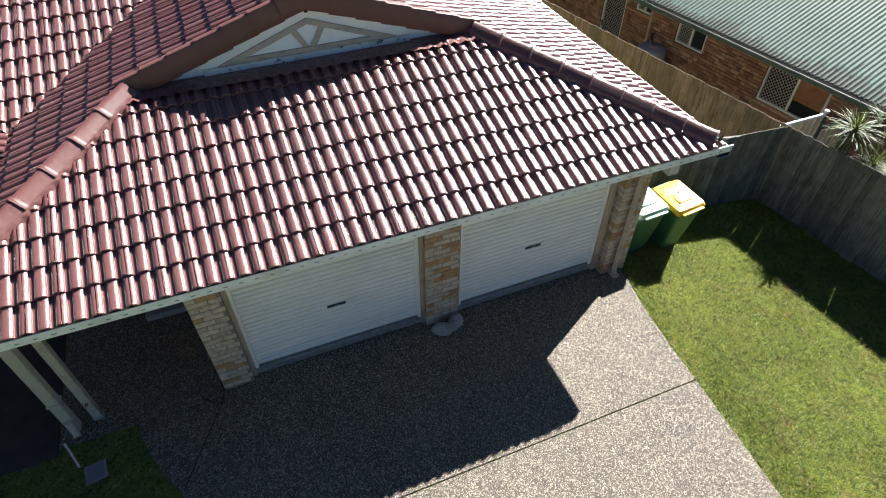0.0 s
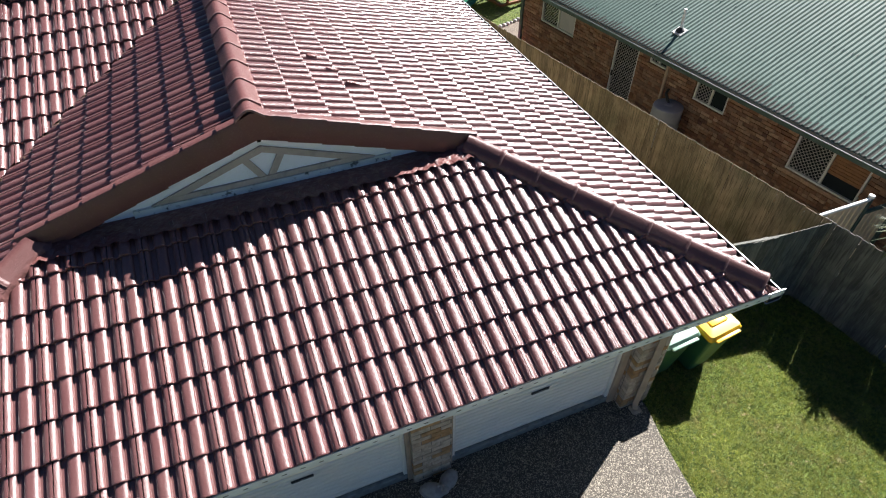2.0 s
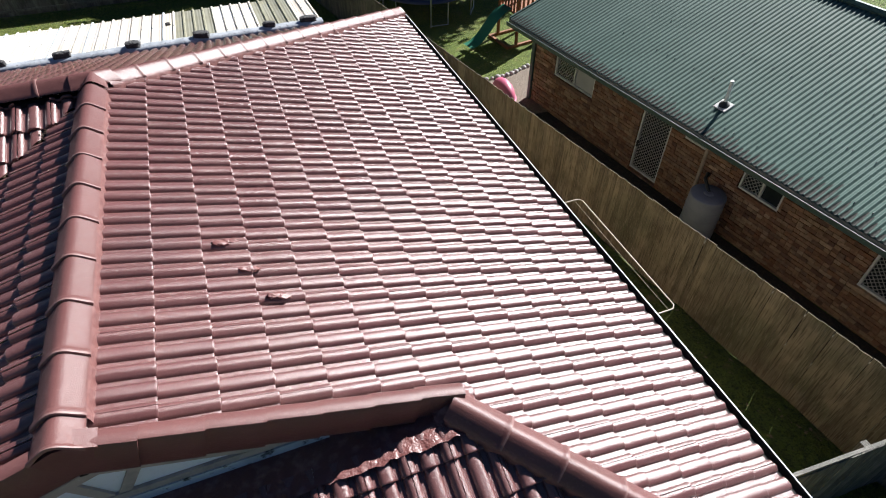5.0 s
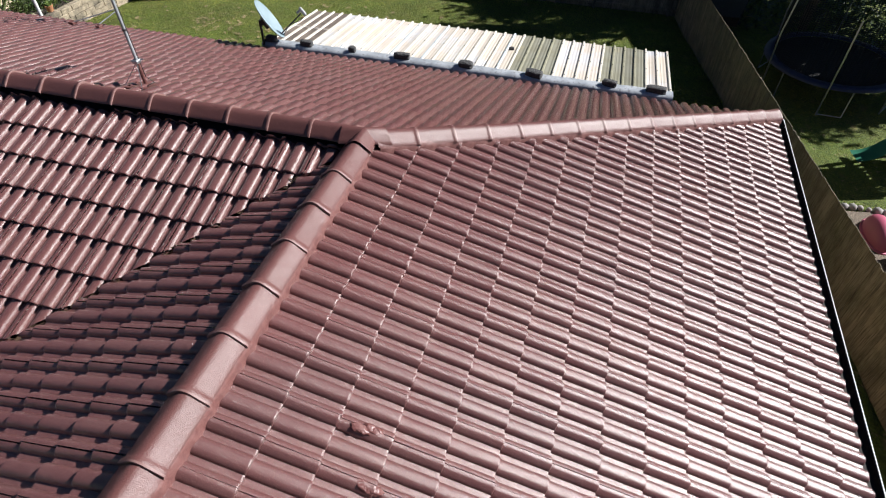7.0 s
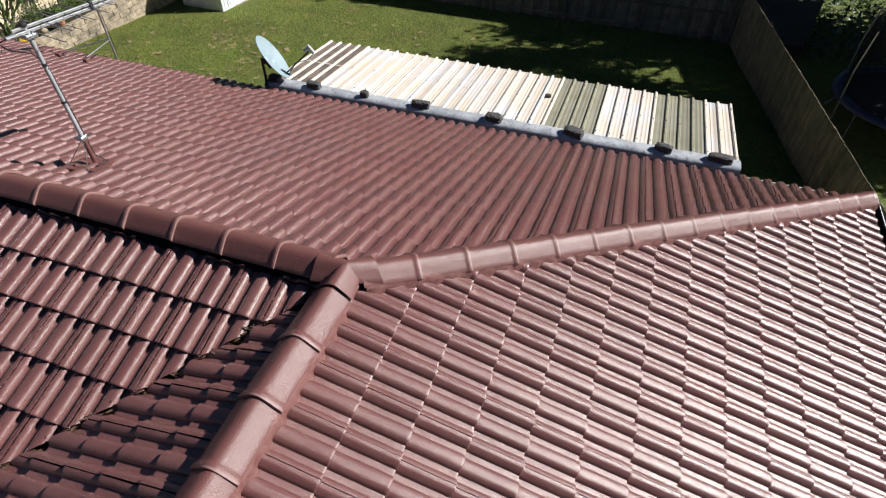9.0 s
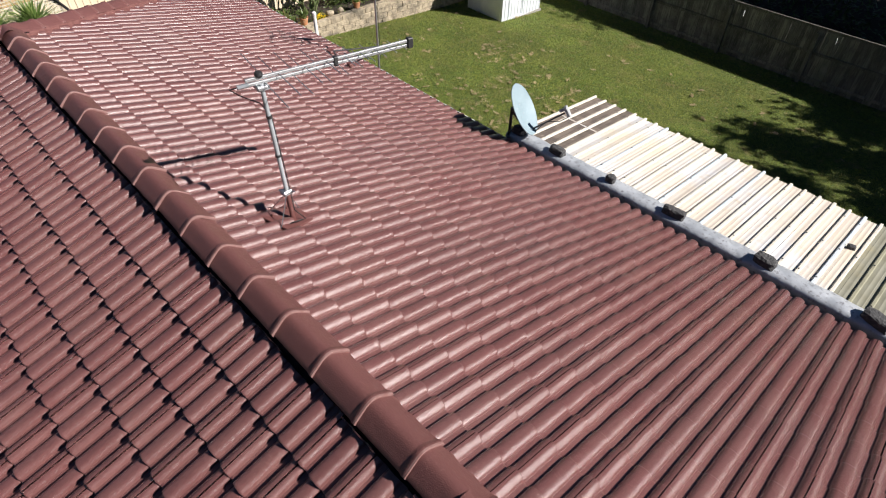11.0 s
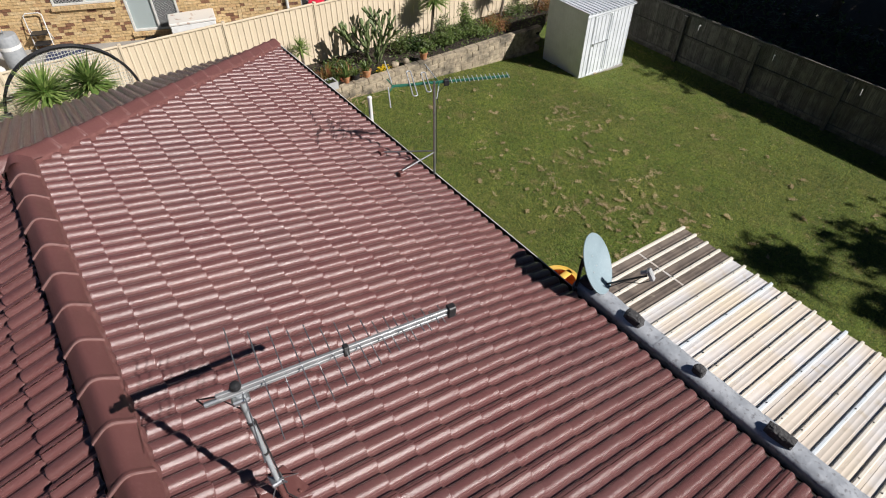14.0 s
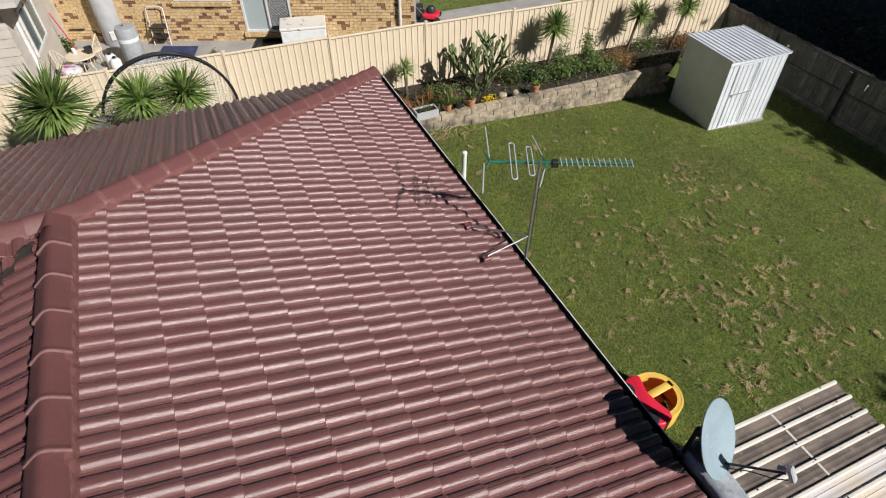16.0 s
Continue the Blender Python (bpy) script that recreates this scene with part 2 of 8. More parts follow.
DISH = mat("dish_enamel", (0.25, 0.33, 0.37), 0.5, tones=[(4, 5, (0.21, 0.285, 0.32), 0.42, 0.68), (60, 3, (0.3, 0.38, 0.43), 0.55, 0.72)])
GREENBOOM = mat("green_boom", (0.02, 0.13, 0.085), 0.4, tones=[(9, 3, (0.03, 0.18, 0.12), 0.45, 0.7)])
SHEET = mat("cream_roof_sheet", (0.61, 0.54, 0.465), 0.5, rand=0.10, tones=[(1.1, 3, (0.60, 0.59, 0.60), 0.46, 0.6), (7, 6, (0.52, 0.45, 0.36), 0.60, 0.78), (0.9, 3, (0.63, 0.55, 0.44), 0.54, 0.68)], bump=[(8, 0.12, 0.01)])
SHEET_OLD = mat("mouldy_roof_sheet", (0.17, 0.135, 0.11), 0.75, rand=0.12, tones=[(4, 6, (0.10, 0.08, 0.068), 0.42, 0.62), (14, 7, (0.33, 0.285, 0.23), 0.60, 0.76)], bump=[(30, 0.3, 0.006)])
SHEET_FIBRE = mat("fibreglass_sheet", (0.25, 0.245, 0.195), 0.45, rand=0.14, tones=[(3, 5, (0.22, 0.21, 0.155), 0.42, 0.65), (1.3, 3, (0.33, 0.29, 0.18), 0.64, 0.76)], bump=[(25, 0.2, 0.006)])
RIB = mat("cream_rib", (0.66, 0.615, 0.53), 0.42, tones=[(5, 5, (0.6, 0.57, 0.52), 0.45, 0.65), (20, 5, (0.45, 0.39, 0.31), 0.6, 0.72)])
RIB_BLUE = mat("blue_white_rib", (0.60, 0.66, 0.70), 0.42, tones=[(5, 5, (0.55, 0.60, 0.64), 0.45, 0.65), (20, 5, (0.45, 0.42, 0.38), 0.62, 0.74)])
RIB_FIBRE = mat("fibreglass_rib", (0.31, 0.30, 0.215), 0.45, tones=[(6, 5, (0.23, 0.22, 0.16), 0.45, 0.65)])
ALLOY = mat("bright_alloy", (0.58, 0.60, 0.62), 0.38, metal=0.25, tones=[(14, 4, (0.46, 0.48, 0.5), 0.45, 0.7)])
STONE = mat("dark_stone", (0.055, 0.054, 0.056), 0.85, tones=[(30, 5, (0.1, 0.1, 0.1), 0.5, 0.7)], bump=[(40, 0.9, 0.02)])
PALING = mat("weathered_paling", (0.215, 0.18, 0.125), 0.88, rand=0.28, tones=[(4, 6, (0.15, 0.122, 0.082), 0.42, 0.66), (1.1, 4, (0.10, 0.098, 0.06), 0.5, 0.7)], bump=[(45, 0.4, 0.006)])
def weathered_grain(m, dark, pale):
    """Long streaks down the boards: black weathering and bleached fibre."""
    n, l = m.node_tree.nodes, m.node_tree.links
    b = n["Principled BSDF"]
    geo = n.new("ShaderNodeNewGeometry")
    mp = n.new("ShaderNodeMapping")
    mp.inputs["Scale"].default_value = (1, 1, 0.045)
    l.new(geo.outputs["Position"], mp.inputs["Vector"])
    out = b.inputs["Base Color"].links[0].from_socket
    for scale, c, lo, hi, top in ((55, dark, 0.50, 0.62, 0.8), (120, pale, 0.55, 0.66, 0.55)):
        t = n.new("ShaderNodeTexNoise")
        t.inputs["Scale"].default_value, t.inputs["Detail"].default_value = scale, 3
        l.new(mp.outputs[0], t.inputs["Vector"])
        r = n.new("ShaderNodeMapRange")
        r.inputs[1].default_value, r.inputs[2].default_value, r.inputs[4].default_value = lo, hi, top
        l.new(t.outputs["Fac"], r.inputs[0])
        x = n.new("ShaderNodeMix")
        x.data_type = "RGBA"
        x.inputs[7].default_value = (*c, 1)
        l.new(r.outputs[0], x.inputs[0])
        l.new(out, x.inputs[6])
        out = x.outputs[2]
    l.new(out, b.inputs["Base Color"])


GREYPALING = mat("grey_paling", (0.165, 0.155, 0.135), 0.88, rand=0.42, tones=[(4, 6, (0.10, 0.095, 0.085), 0.42, 0.66), (1.3, 4, (0.10, 0.105, 0.085), 0.5, 0.7)], bump=[(45, 0.4, 0.006)])
weathered_grain(PALING, (0.065, 0.055, 0.038), (0.30, 0.26, 0.19))
weathered_grain(GREYPALING, (0.06, 0.058, 0.05), (0.27, 0.26, 0.235))
CREAMFENCE = mat("cream_fence_steel", (0.67, 0.565, 0.42), 0.5, tones=[(2, 4, (0.63, 0.53, 0.39), 0.45, 0.7)], bump=[(4, 0.08, 0.01)])
SHEDM = mat("galvanised_shed", (0.74, 0.78, 0.82), 0.42, metal=0.15, tones=[(2.2, 5, (0.63, 0.67, 0.71), 0.42, 0.68), (16, 5, (0.68, 0.71, 0.74), 0.52, 0.72)], bump=[(5, 0.1, 0.01)])
BLOCK = mat("split_block", (0.43, 0.36, 0.26), 0.9, rand=0.13, tones=[(8, 5, (0.24, 0.20, 0.145), 0.42, 0.66), (1.6, 6, (0.10, 0.088, 0.068), 0.50, 0.64)], bump=[(30, 0.9, 0.03)])
SOIL = mat("garden_soil", (0.028, 0.021, 0.016), 0.95, tones=[(18, 5, (0.06, 0.042, 0.028), 0.48, 0.7)], bump=[(30, 1.0, 0.04)])
CONCRETE = mat("plain_concrete", (0.32, 0.31, 0.285), 0.85, tones=[(1.5, 5, (0.25, 0.24, 0.225), 0.42, 0.66), (30, 5, (0.36, 0.35, 0.32), 0.5, 0.7)], bump=[(60, 0.25, 0.005)])
PAVER = mat("dark_paver", (0.055, 0.047, 0.040), 0.85, rand=0.15, tones=[(4, 5, (0.04, 0.034, 0.03), 0.42, 0.66)], bump=[(50, 0.3, 0.005)])
BARK = mat("bark", (0.13, 0.105, 0.08), 0.9, tones=[(12, 5, (0.2, 0.17, 0.14), 0.5, 0.7)], bump=[(25, 0.8, 0.03)])
LEAF = leafy("tree_leaf", (0.028, 0.055, 0.012), (0.055, 0.095, 0.022))
YUCCA = leafy("yucca_leaf", (0.10, 0.19, 0.04), (0.30, 0.38, 0.12), 0.35)
SHRUB = leafy("shrub_leaf", (0.075, 0.125, 0.03), (0.15, 0.20, 0.06))
BROMELIAD = leafy("bromeliad_leaf", (0.22, 0.18, 0.05), (0.24, 0.07, 0.04), 0.4)
CACTUS = leafy("cactus_pad", (0.075, 0.115, 0.04), (0.16, 0.20, 0.085), 0.55, thin=0)
STRAW = leafy("dry_grass", (0.34, 0.25, 0.13), (0.52, 0.42, 0.25), 0.8)
BLADE = leafy("grass_blade", (0.15, 0.21, 0.026), (0.38, 0.385, 0.08), 0.6, 0.35, 0.45, clumps=[(3.2, (0.30, 0.25, 0.085), 0.50, 0.68), (13, (0.055, 0.085, 0.012), 0.48, 0.62), (24, (0.42, 0.40, 0.11), 0.56, 0.68)])
TERRACOTTA = mat("terracotta", (0.42, 0.19, 0.09), 0.8, rand=0.2, tones=[(10, 4, (0.5, 0.3, 0.18), 0.5, 0.7)], bump=[(30, 0.2, 0.004)])
BLACKPOT = mat("black_pot", (0.02, 0.02, 0.02), 0.5)
BINGREEN = mat("bin_green", (0.045, 0.13, 0.055), 0.45, tones=[(4, 4, (0.035, 0.105, 0.045), 0.45, 0.7)], bump=[(30, 0.08, 0.003)])
LIDGREEN = mat("lid_pale_green", (0.20, 0.32, 0.245), 0.4, tones=[(4, 4, (0.2, 0.33, 0.24), 0.45, 0.7)])
LIDYELLOW = mat("lid_yellow", (0.80, 0.47, 0.02), 0.4, tones=[(4, 4, (0.72, 0.42, 0.02), 0.45, 0.7)])
RED = mat("red_plastic", (0.62, 0.02, 0.05), 0.35, tones=[(3, 3, (0.5, 0.02, 0.04), 0.45, 0.7)])
YELLOW = mat("yellow_plastic", (0.78, 0.50, 0.09), 0.45, tones=[(3, 3, (0.70, 0.46, 0.12), 0.45, 0.7)])
BLUE = mat("blue_plastic", (0.03, 0.22, 0.50), 0.4)
PINK = mat("pink_plastic", (0.55, 0.13, 0.22), 0.45, tones=[(3, 3, (0.5, 0.13, 0.2), 0.45, 0.7)])
GREENPLASTIC = mat("green_plastic", (0.03, 0.16, 0.10), 0.4)
CEDAR = mat("cedar_stain", (0.28, 0.11, 0.05), 0.7, rand=0.15, tones=[(6, 5, (0.2, 0.08, 0.04), 0.45, 0.7)])
NAVY = mat("navy_pad", (0.025, 0.035, 0.09), 0.5, tones=[(5, 4, (0.05, 0.06, 0.12), 0.5, 0.7)])
BLACKMESH = mat("black_net", (0.012, 0.012, 0.014), 0.8)
STATUEM = mat("grey_cement", (0.36, 0.34, 0.33), 0.85, tones=[(14, 5, (0.26, 0.24, 0.24), 0.45, 0.68)], bump=[(30, 0.4, 0.01)])
BLACKSTEEL = mat("black_steel", (0.018, 0.018, 0.02), 0.4)
TANSHEET = mat("pale_weatherboard", (0.52, 0.48, 0.42), 0.65, tones=[(3, 4, (0.46, 0.42, 0.37), 0.45, 0.7)])
HEATER = mat("heater_enamel", (0.42, 0.43, 0.44), 0.4, tones=[(4, 4, (0.36, 0.37, 0.38), 0.45, 0.7)])


def aggregate(name, base, pale, dark):
    """Exposed-aggregate concrete: pebbles in a matrix, with broad dark staining."""
    m = mat(name, base, 0.75, tones=[(0.45, 4, dark, 0.45, 0.7), (3, 5, dark, 0.52, 0.75)])
    n, l = m.node_tree.nodes, m.node_tree.links
    b = n["Principled BSDF"]
    geo = n.new("ShaderNodeNewGeometry")
    v = n.new("ShaderNodeTexVoronoi")
    v.inputs["Scale"].default_value = 95
    l.new(geo.outputs["Position"], v.inputs["Vector"])
    sep = n.new("ShaderNodeSeparateColor")
    l.new(v.outputs["Color"], sep.inputs[0])
    r = n.new("ShaderNodeMapRange")
    r.inputs[1].default_value, r.inputs[2].default_value, r.inputs[4].default_value = 0.60, 1.0, 1.0
    l.new(sep.outputs[0], r.inputs[0])
    x = n.new("ShaderNodeMix")
    x.data_type = "RGBA"
    x.inputs[7].default_value = (*pale, 1)
    old = b.inputs["Base Color"].links[0].from_socket
    l.new(r.outputs[0], x.inputs[0])
    l.new(old, x.inputs[6])
    l.new(x.outputs[2], b.inputs["Base Color"])
    p = n.new("ShaderNodeBump")
    p.inputs["Strength"].default_value, p.inputs["Distance"].default_value = 0.7, 0.008
    p.invert = True
    l.new(v.outputs["Distance"], p.inputs["Height"])
    l.new(p.outputs[0], b.inputs["Normal"])
    return m


AGG = aggregate("exposed_aggregate", (0.080, 0.066, 0.051), (0.42, 0.36, 0.28), (0.045, 0.038, 0.031))
GRAVEL = aggregate("river_gravel", (0.11, 0.08, 0.055), (0.30, 0.23, 0.16), (0.10, 0.075, 0.055))


def lawn_material():
    m = mat("lawn", (0.13, 0.195, 0.024), 0.9, tones=[(0.55, 5, (0.15, 0.17, 0.032), 0.42, 0.66), (7, 5, (0.065, 0.10, 0.012), 0.45, 0.66), (90, 4, (0.21, 0.26, 0.05), 0.5, 0.7), (28, 4, (0.045, 0.075, 0.010), 0.50, 0.66), (2.3, 6, (0.24, 0.20, 0.075), 0.60, 0.74), (9.5, 6, (0.34, 0.27, 0.14), 0.64, 0.70)],
            bump=[(120, 1.0, 0.03), (22, 0.8, 0.05)])
    return m


LAWN = lawn_material()
# pale grey for the unseen sheet that bounces neutral light at the gable
BOUNCE_GROUND = mat("bounce_ground", (0.34, 0.33, 0.32), 0.85, tones=[(0.6, 5, (0.27, 0.26, 0.25), 0.45, 0.7), (40, 4, (0.4, 0.39, 0.38), 0.5, 0.7)], bump=[(60, 0.4, 0.006)])

# ---------------------------------------------------------------- builders


class Mesh:
    """Gathers vertices and faces of one mesh."""

    def __init__(self):
        self.v, self.f = [], []

    def add(self, verts, faces):
        k = len(self.v)
        self.v += [tuple(p) for p in verts]
        self.f += [tuple(i + k for i in f) for f in faces]
        return self

    def box(self, x0, x1, y0, y1, z0, z1, m=None):
        p = [(x, y, z) for z in (z0, z1) for y in (y0, y1) for x in (x0, x1)]
        if m is not None:
            p = [m @ Vector(q) for q in p]
        return self.add(p, [(0, 2, 3, 1), (4, 5, 7, 6), (0, 1, 5, 4), (2, 6, 7, 3), (0, 4, 6, 2), (1, 3, 7, 5)])

    def rbox(self, x0, x1, y0, y1, z0, z1, r=0.01, seg=1, m=None):
        """A box with rounded edges."""
        bm = bmesh.new()
        bmesh.ops.create_cube(bm, size=1)
        for q in bm.verts:
            q.co = Vector(((x0 + x1) / 2 + q.co.x * (x1 - x0), (y0 + y1) / 2 + q.co.y * (y1 - y0), (z0 + z1) / 2 + q.co.z * (z1 - z0)))
        bmesh.ops.bevel(bm, geom=bm.edges[:], offset=r, segments=seg, affect="EDGES", profile=0.5)
        return self.take(bm, m)

    def take(self, bm, m=None):
        bm.verts.index_update()
        self.add([(m @ q.co) if m is not None else q.co for q in bm.verts], [[q.index for q in f.verts] for f in bm.faces])
        bm.free()
        return self

    def tube(self, pts, r, n=8, closed=False, caps=True):
        """A round tube along points; r is one radius or one for each point."""
        pts = [Vector(p) for p in pts]
        rs = r if isinstance(r, (list, tuple)) else [r] * len(pts)
        k, rings = len(self.v), []
        ref = None
        for i, p in enumerate(pts):
            a = pts[i - 1] if i or closed else pts[0]
            b = pts[(i + 1) % len(pts)] if i + 1 < len(pts) or closed else pts[-1]
            d = (b - a).normalized()
            if ref is None:
                ref = d.cross(Vector((0, 0, 1)) if abs(d.z) < 0.9 else Vector((1, 0, 0))).normalized()
            ref = (ref - d * ref.dot(d)).normalized()
            side = d.cross(ref)
            rings.append([p + rs[i] * (math.cos(t) * ref + math.sin(t) * side) for t in (2 * math.pi * j / n for j in range(n))])
        faces = []
        for i in range(len(pts) if closed else len(pts) - 1):
            j = (i + 1) % len(pts)
            faces += [(i * n + s, i * n + (s + 1) % n, j * n + (s + 1) % n, j * n + s) for s in range(n)]
        if caps and not closed:
            faces += [tuple(range(n))[::-1], tuple((len(pts) - 1) * n + s for s in range(n))]
        return self.add([q for ring in rings for q in ring], faces)

    def lathe(self, prof, n=20, m=None):
        """Turns a profile of (radius, height) round z."""
        v, f = [], []
        for rad, h in prof:
            for j in range(n):
                a = 2 * math.pi * j / n
                q = Vector((rad * math.cos(a), rad * math.sin(a), h))
                v.append(m @ q if m is not None else q)
        for i in range(len(prof) - 1):
            f += [(i * n + j, i * n + (j + 1) % n, (i + 1) * n + (j + 1) % n, (i + 1) * n + j) for j in range(n)]
        f += [tuple(range(n))[::-1], tuple((len(prof) - 1) * n + j for j in range(n))]
        return self.add(v, f)

    def prism(self, poly, a, b, axis="y", m=None):
        """Extrudes a polygon given in the two other axes from a to b along axis."""
        def at(p, t):
            q = Vector({"x": (t, p[0], p[1]), "y": (p[0], t, p[1]), "z": (p[0], p[1], t)}[axis])
            return m @ q if m is not None else q
        n = len(poly)
        return self.add([at(p, a) for p in poly] + [at(p, b) for p in poly],
                        [tuple(range(n))[::-1], tuple(range(n, 2 * n))] + [(i, (i + 1) % n, n + (i + 1) % n, n + i) for i in range(n)])

    def strip(self, rows, m=None):
        """A sheet through rows of points."""
        n = len(rows[0])
        v = [(m @ Vector(p)) if m is not None else p for row in rows for p in row]
        return self.add(v, [(i * n + j, i * n + j + 1, (i + 1) * n + j + 1, (i + 1) * n + j) for i in range(len(rows) - 1) for j in range(n - 1)])

    def data(self, name, material, smooth=False, fix=True):
        me = bpy.data.meshes.new(name)
        me.from_pydata([tuple(p) for p in self.v], [], self.f)
        if fix:
            bm = bmesh.new()
            bm.from_mesh(me)
            bmesh.ops.recalc_face_normals(bm, faces=bm.faces[:])
            bm.to_mesh(me)
            bm.free()
        if smooth:
            me.polygons.foreach_set("use_smooth", [True] * len(me.polygons))
            if smooth is not True:
                me.set_sharp_from_angle(angle=radians(smooth))
        me.materials.append(material)
        return me


def part(name, bm, material, parent=None, label="", smooth=False, m=None, fix=True):
    """Links a mesh as one object under a thing or a part (in the thing's own axes)."""
    data = bm if isinstance(bm, bpy.types.Mesh) else bm.data(name, material, smooth, fix)
    ob = new(name, data)
    if parent is not None:
        ob.parent = parent
    if m is not None:
        ob.matrix_basis = m
    return tagged(ob, label)


def thing(name, at, label, category, group="", kind="", turn=0.0):
    ob = new(name)
    ob.empty_display_size = 0.1
    ob.matrix_basis = pose(*at, 0, 0, turn)
    return tagged(ob, label, category, group, kind)


def single(name, bm, material, label, category, kind="", smooth=False, group="", fix=True, m=None):
    return tagged(part(name, bm, material, None, "", smooth, m, fix), label, category, group, kind)


def card(name, count, place, material, parent=None, label=""):
    """Many small leaves in one mesh: place(i) gives the points of leaf i, as a list of polygons' corners."""
    v, f = [], []
    for i in range(count):
        for poly in place(i):
            f.append(tuple(range(len(v), len(v) + len(poly))))
            v += [tuple(p) for p in poly]
    me = bpy.data.meshes.new(name)
    me.from_pydata(v, [], f)
    me.materials.append(material)
    ob = new(name, me)
    if parent is not None:
        ob.parent = parent
    return tagged(ob, label)

# ---------------------------------------------------------------- the house and its roof
PITCH = 0.364                    # rise for each metre in plan
EAVE = 2.47                      # height of the roof plane over the gutter's lip
HALF = 4.65                      # plan from eave to ridge
COVER, GAUGE = 0.300, 0.345      # of a tile
XL, YB = -16.78, 11.3             # left and back eaves
RX2 = XL + HALF                  # where the long ridge ends

house = thing("house", (0, 0, 0), "low brick house with a dark red-brown concrete tile hip roof", "house")

ROLLS = (0.0, 0.15, 0.30)
PROFILE_U = (0.0068, 0.0075, 0.0112, 0.0125, 0.022, 0.034, 0.044, 0.051, 0.0552, 0.0948, 0.099, 0.106, 0.116, 0.128, 0.139, 0.15, 0.161, 0.172, 0.184, 0.194, 0.201, 0.2052, 0.2448, 0.249, 0.256, 0.266, 0.278, 0.289, 0.298, 0.305)


def roll_height(u):
    """Two broad rolls to a tile; the side lap runs along the crest of every second one, with an open groove."""
    d = min(abs(u - c) for c in ROLLS) / 0.055
    h = 0.037 * (1 - d ** 2.8) ** 0.55 if d < 1 else 0.0
    return h - 0.016 if u < 0.0115 else h + (0.006 if u > 0.27 else 0.0)


def tile_mesh():
    """One double-roll tile: x across, y up the slope, z out of it; its nose is rounded."""
    t = Mesh()
    rows = []
    for v, drop in ((0.006, 0.033), (0.0, 0.026), (0.0, 0.010), (0.003, 0.003), (0.009, 0.0), (0.016, 0.0), (0.15, 0.0), (GAUGE + 0.012, 0.0)):
        lift = 0.034 * (1 - v / GAUGE)
        rows.append([(u, v, roll_height(u) + lift - drop) for u in PROFILE_U])
    t.strip(rows)
    side = [(PROFILE_U[-1], v, roll_height(PROFILE_U[-1]) + 0.034 * (1 - v / GAUGE)) for v in (0.0, GAUGE)]
    t.add(side + [(p[0] + 0.0005, p[1], p[2] - 0.018) for p in side], [(0, 1, 3, 2)])
    return t


tile_data = tile_mesh().data("tile", TILE, 42, fix=False)
rng = random.Random(7)


def slope_frame(origin, along, up):
    """The axes of a slope: along the eave, up the slope, out of it."""
    a = Vector((*along, 0)).normalized()
    b = Vector((up[0], up[1], PITCH)).normalized()
    m = Matrix((a, b, a.cross(b))).transposed().to_4x4()
    m.translation = Vector((origin[0], origin[1], EAVE))
    return m


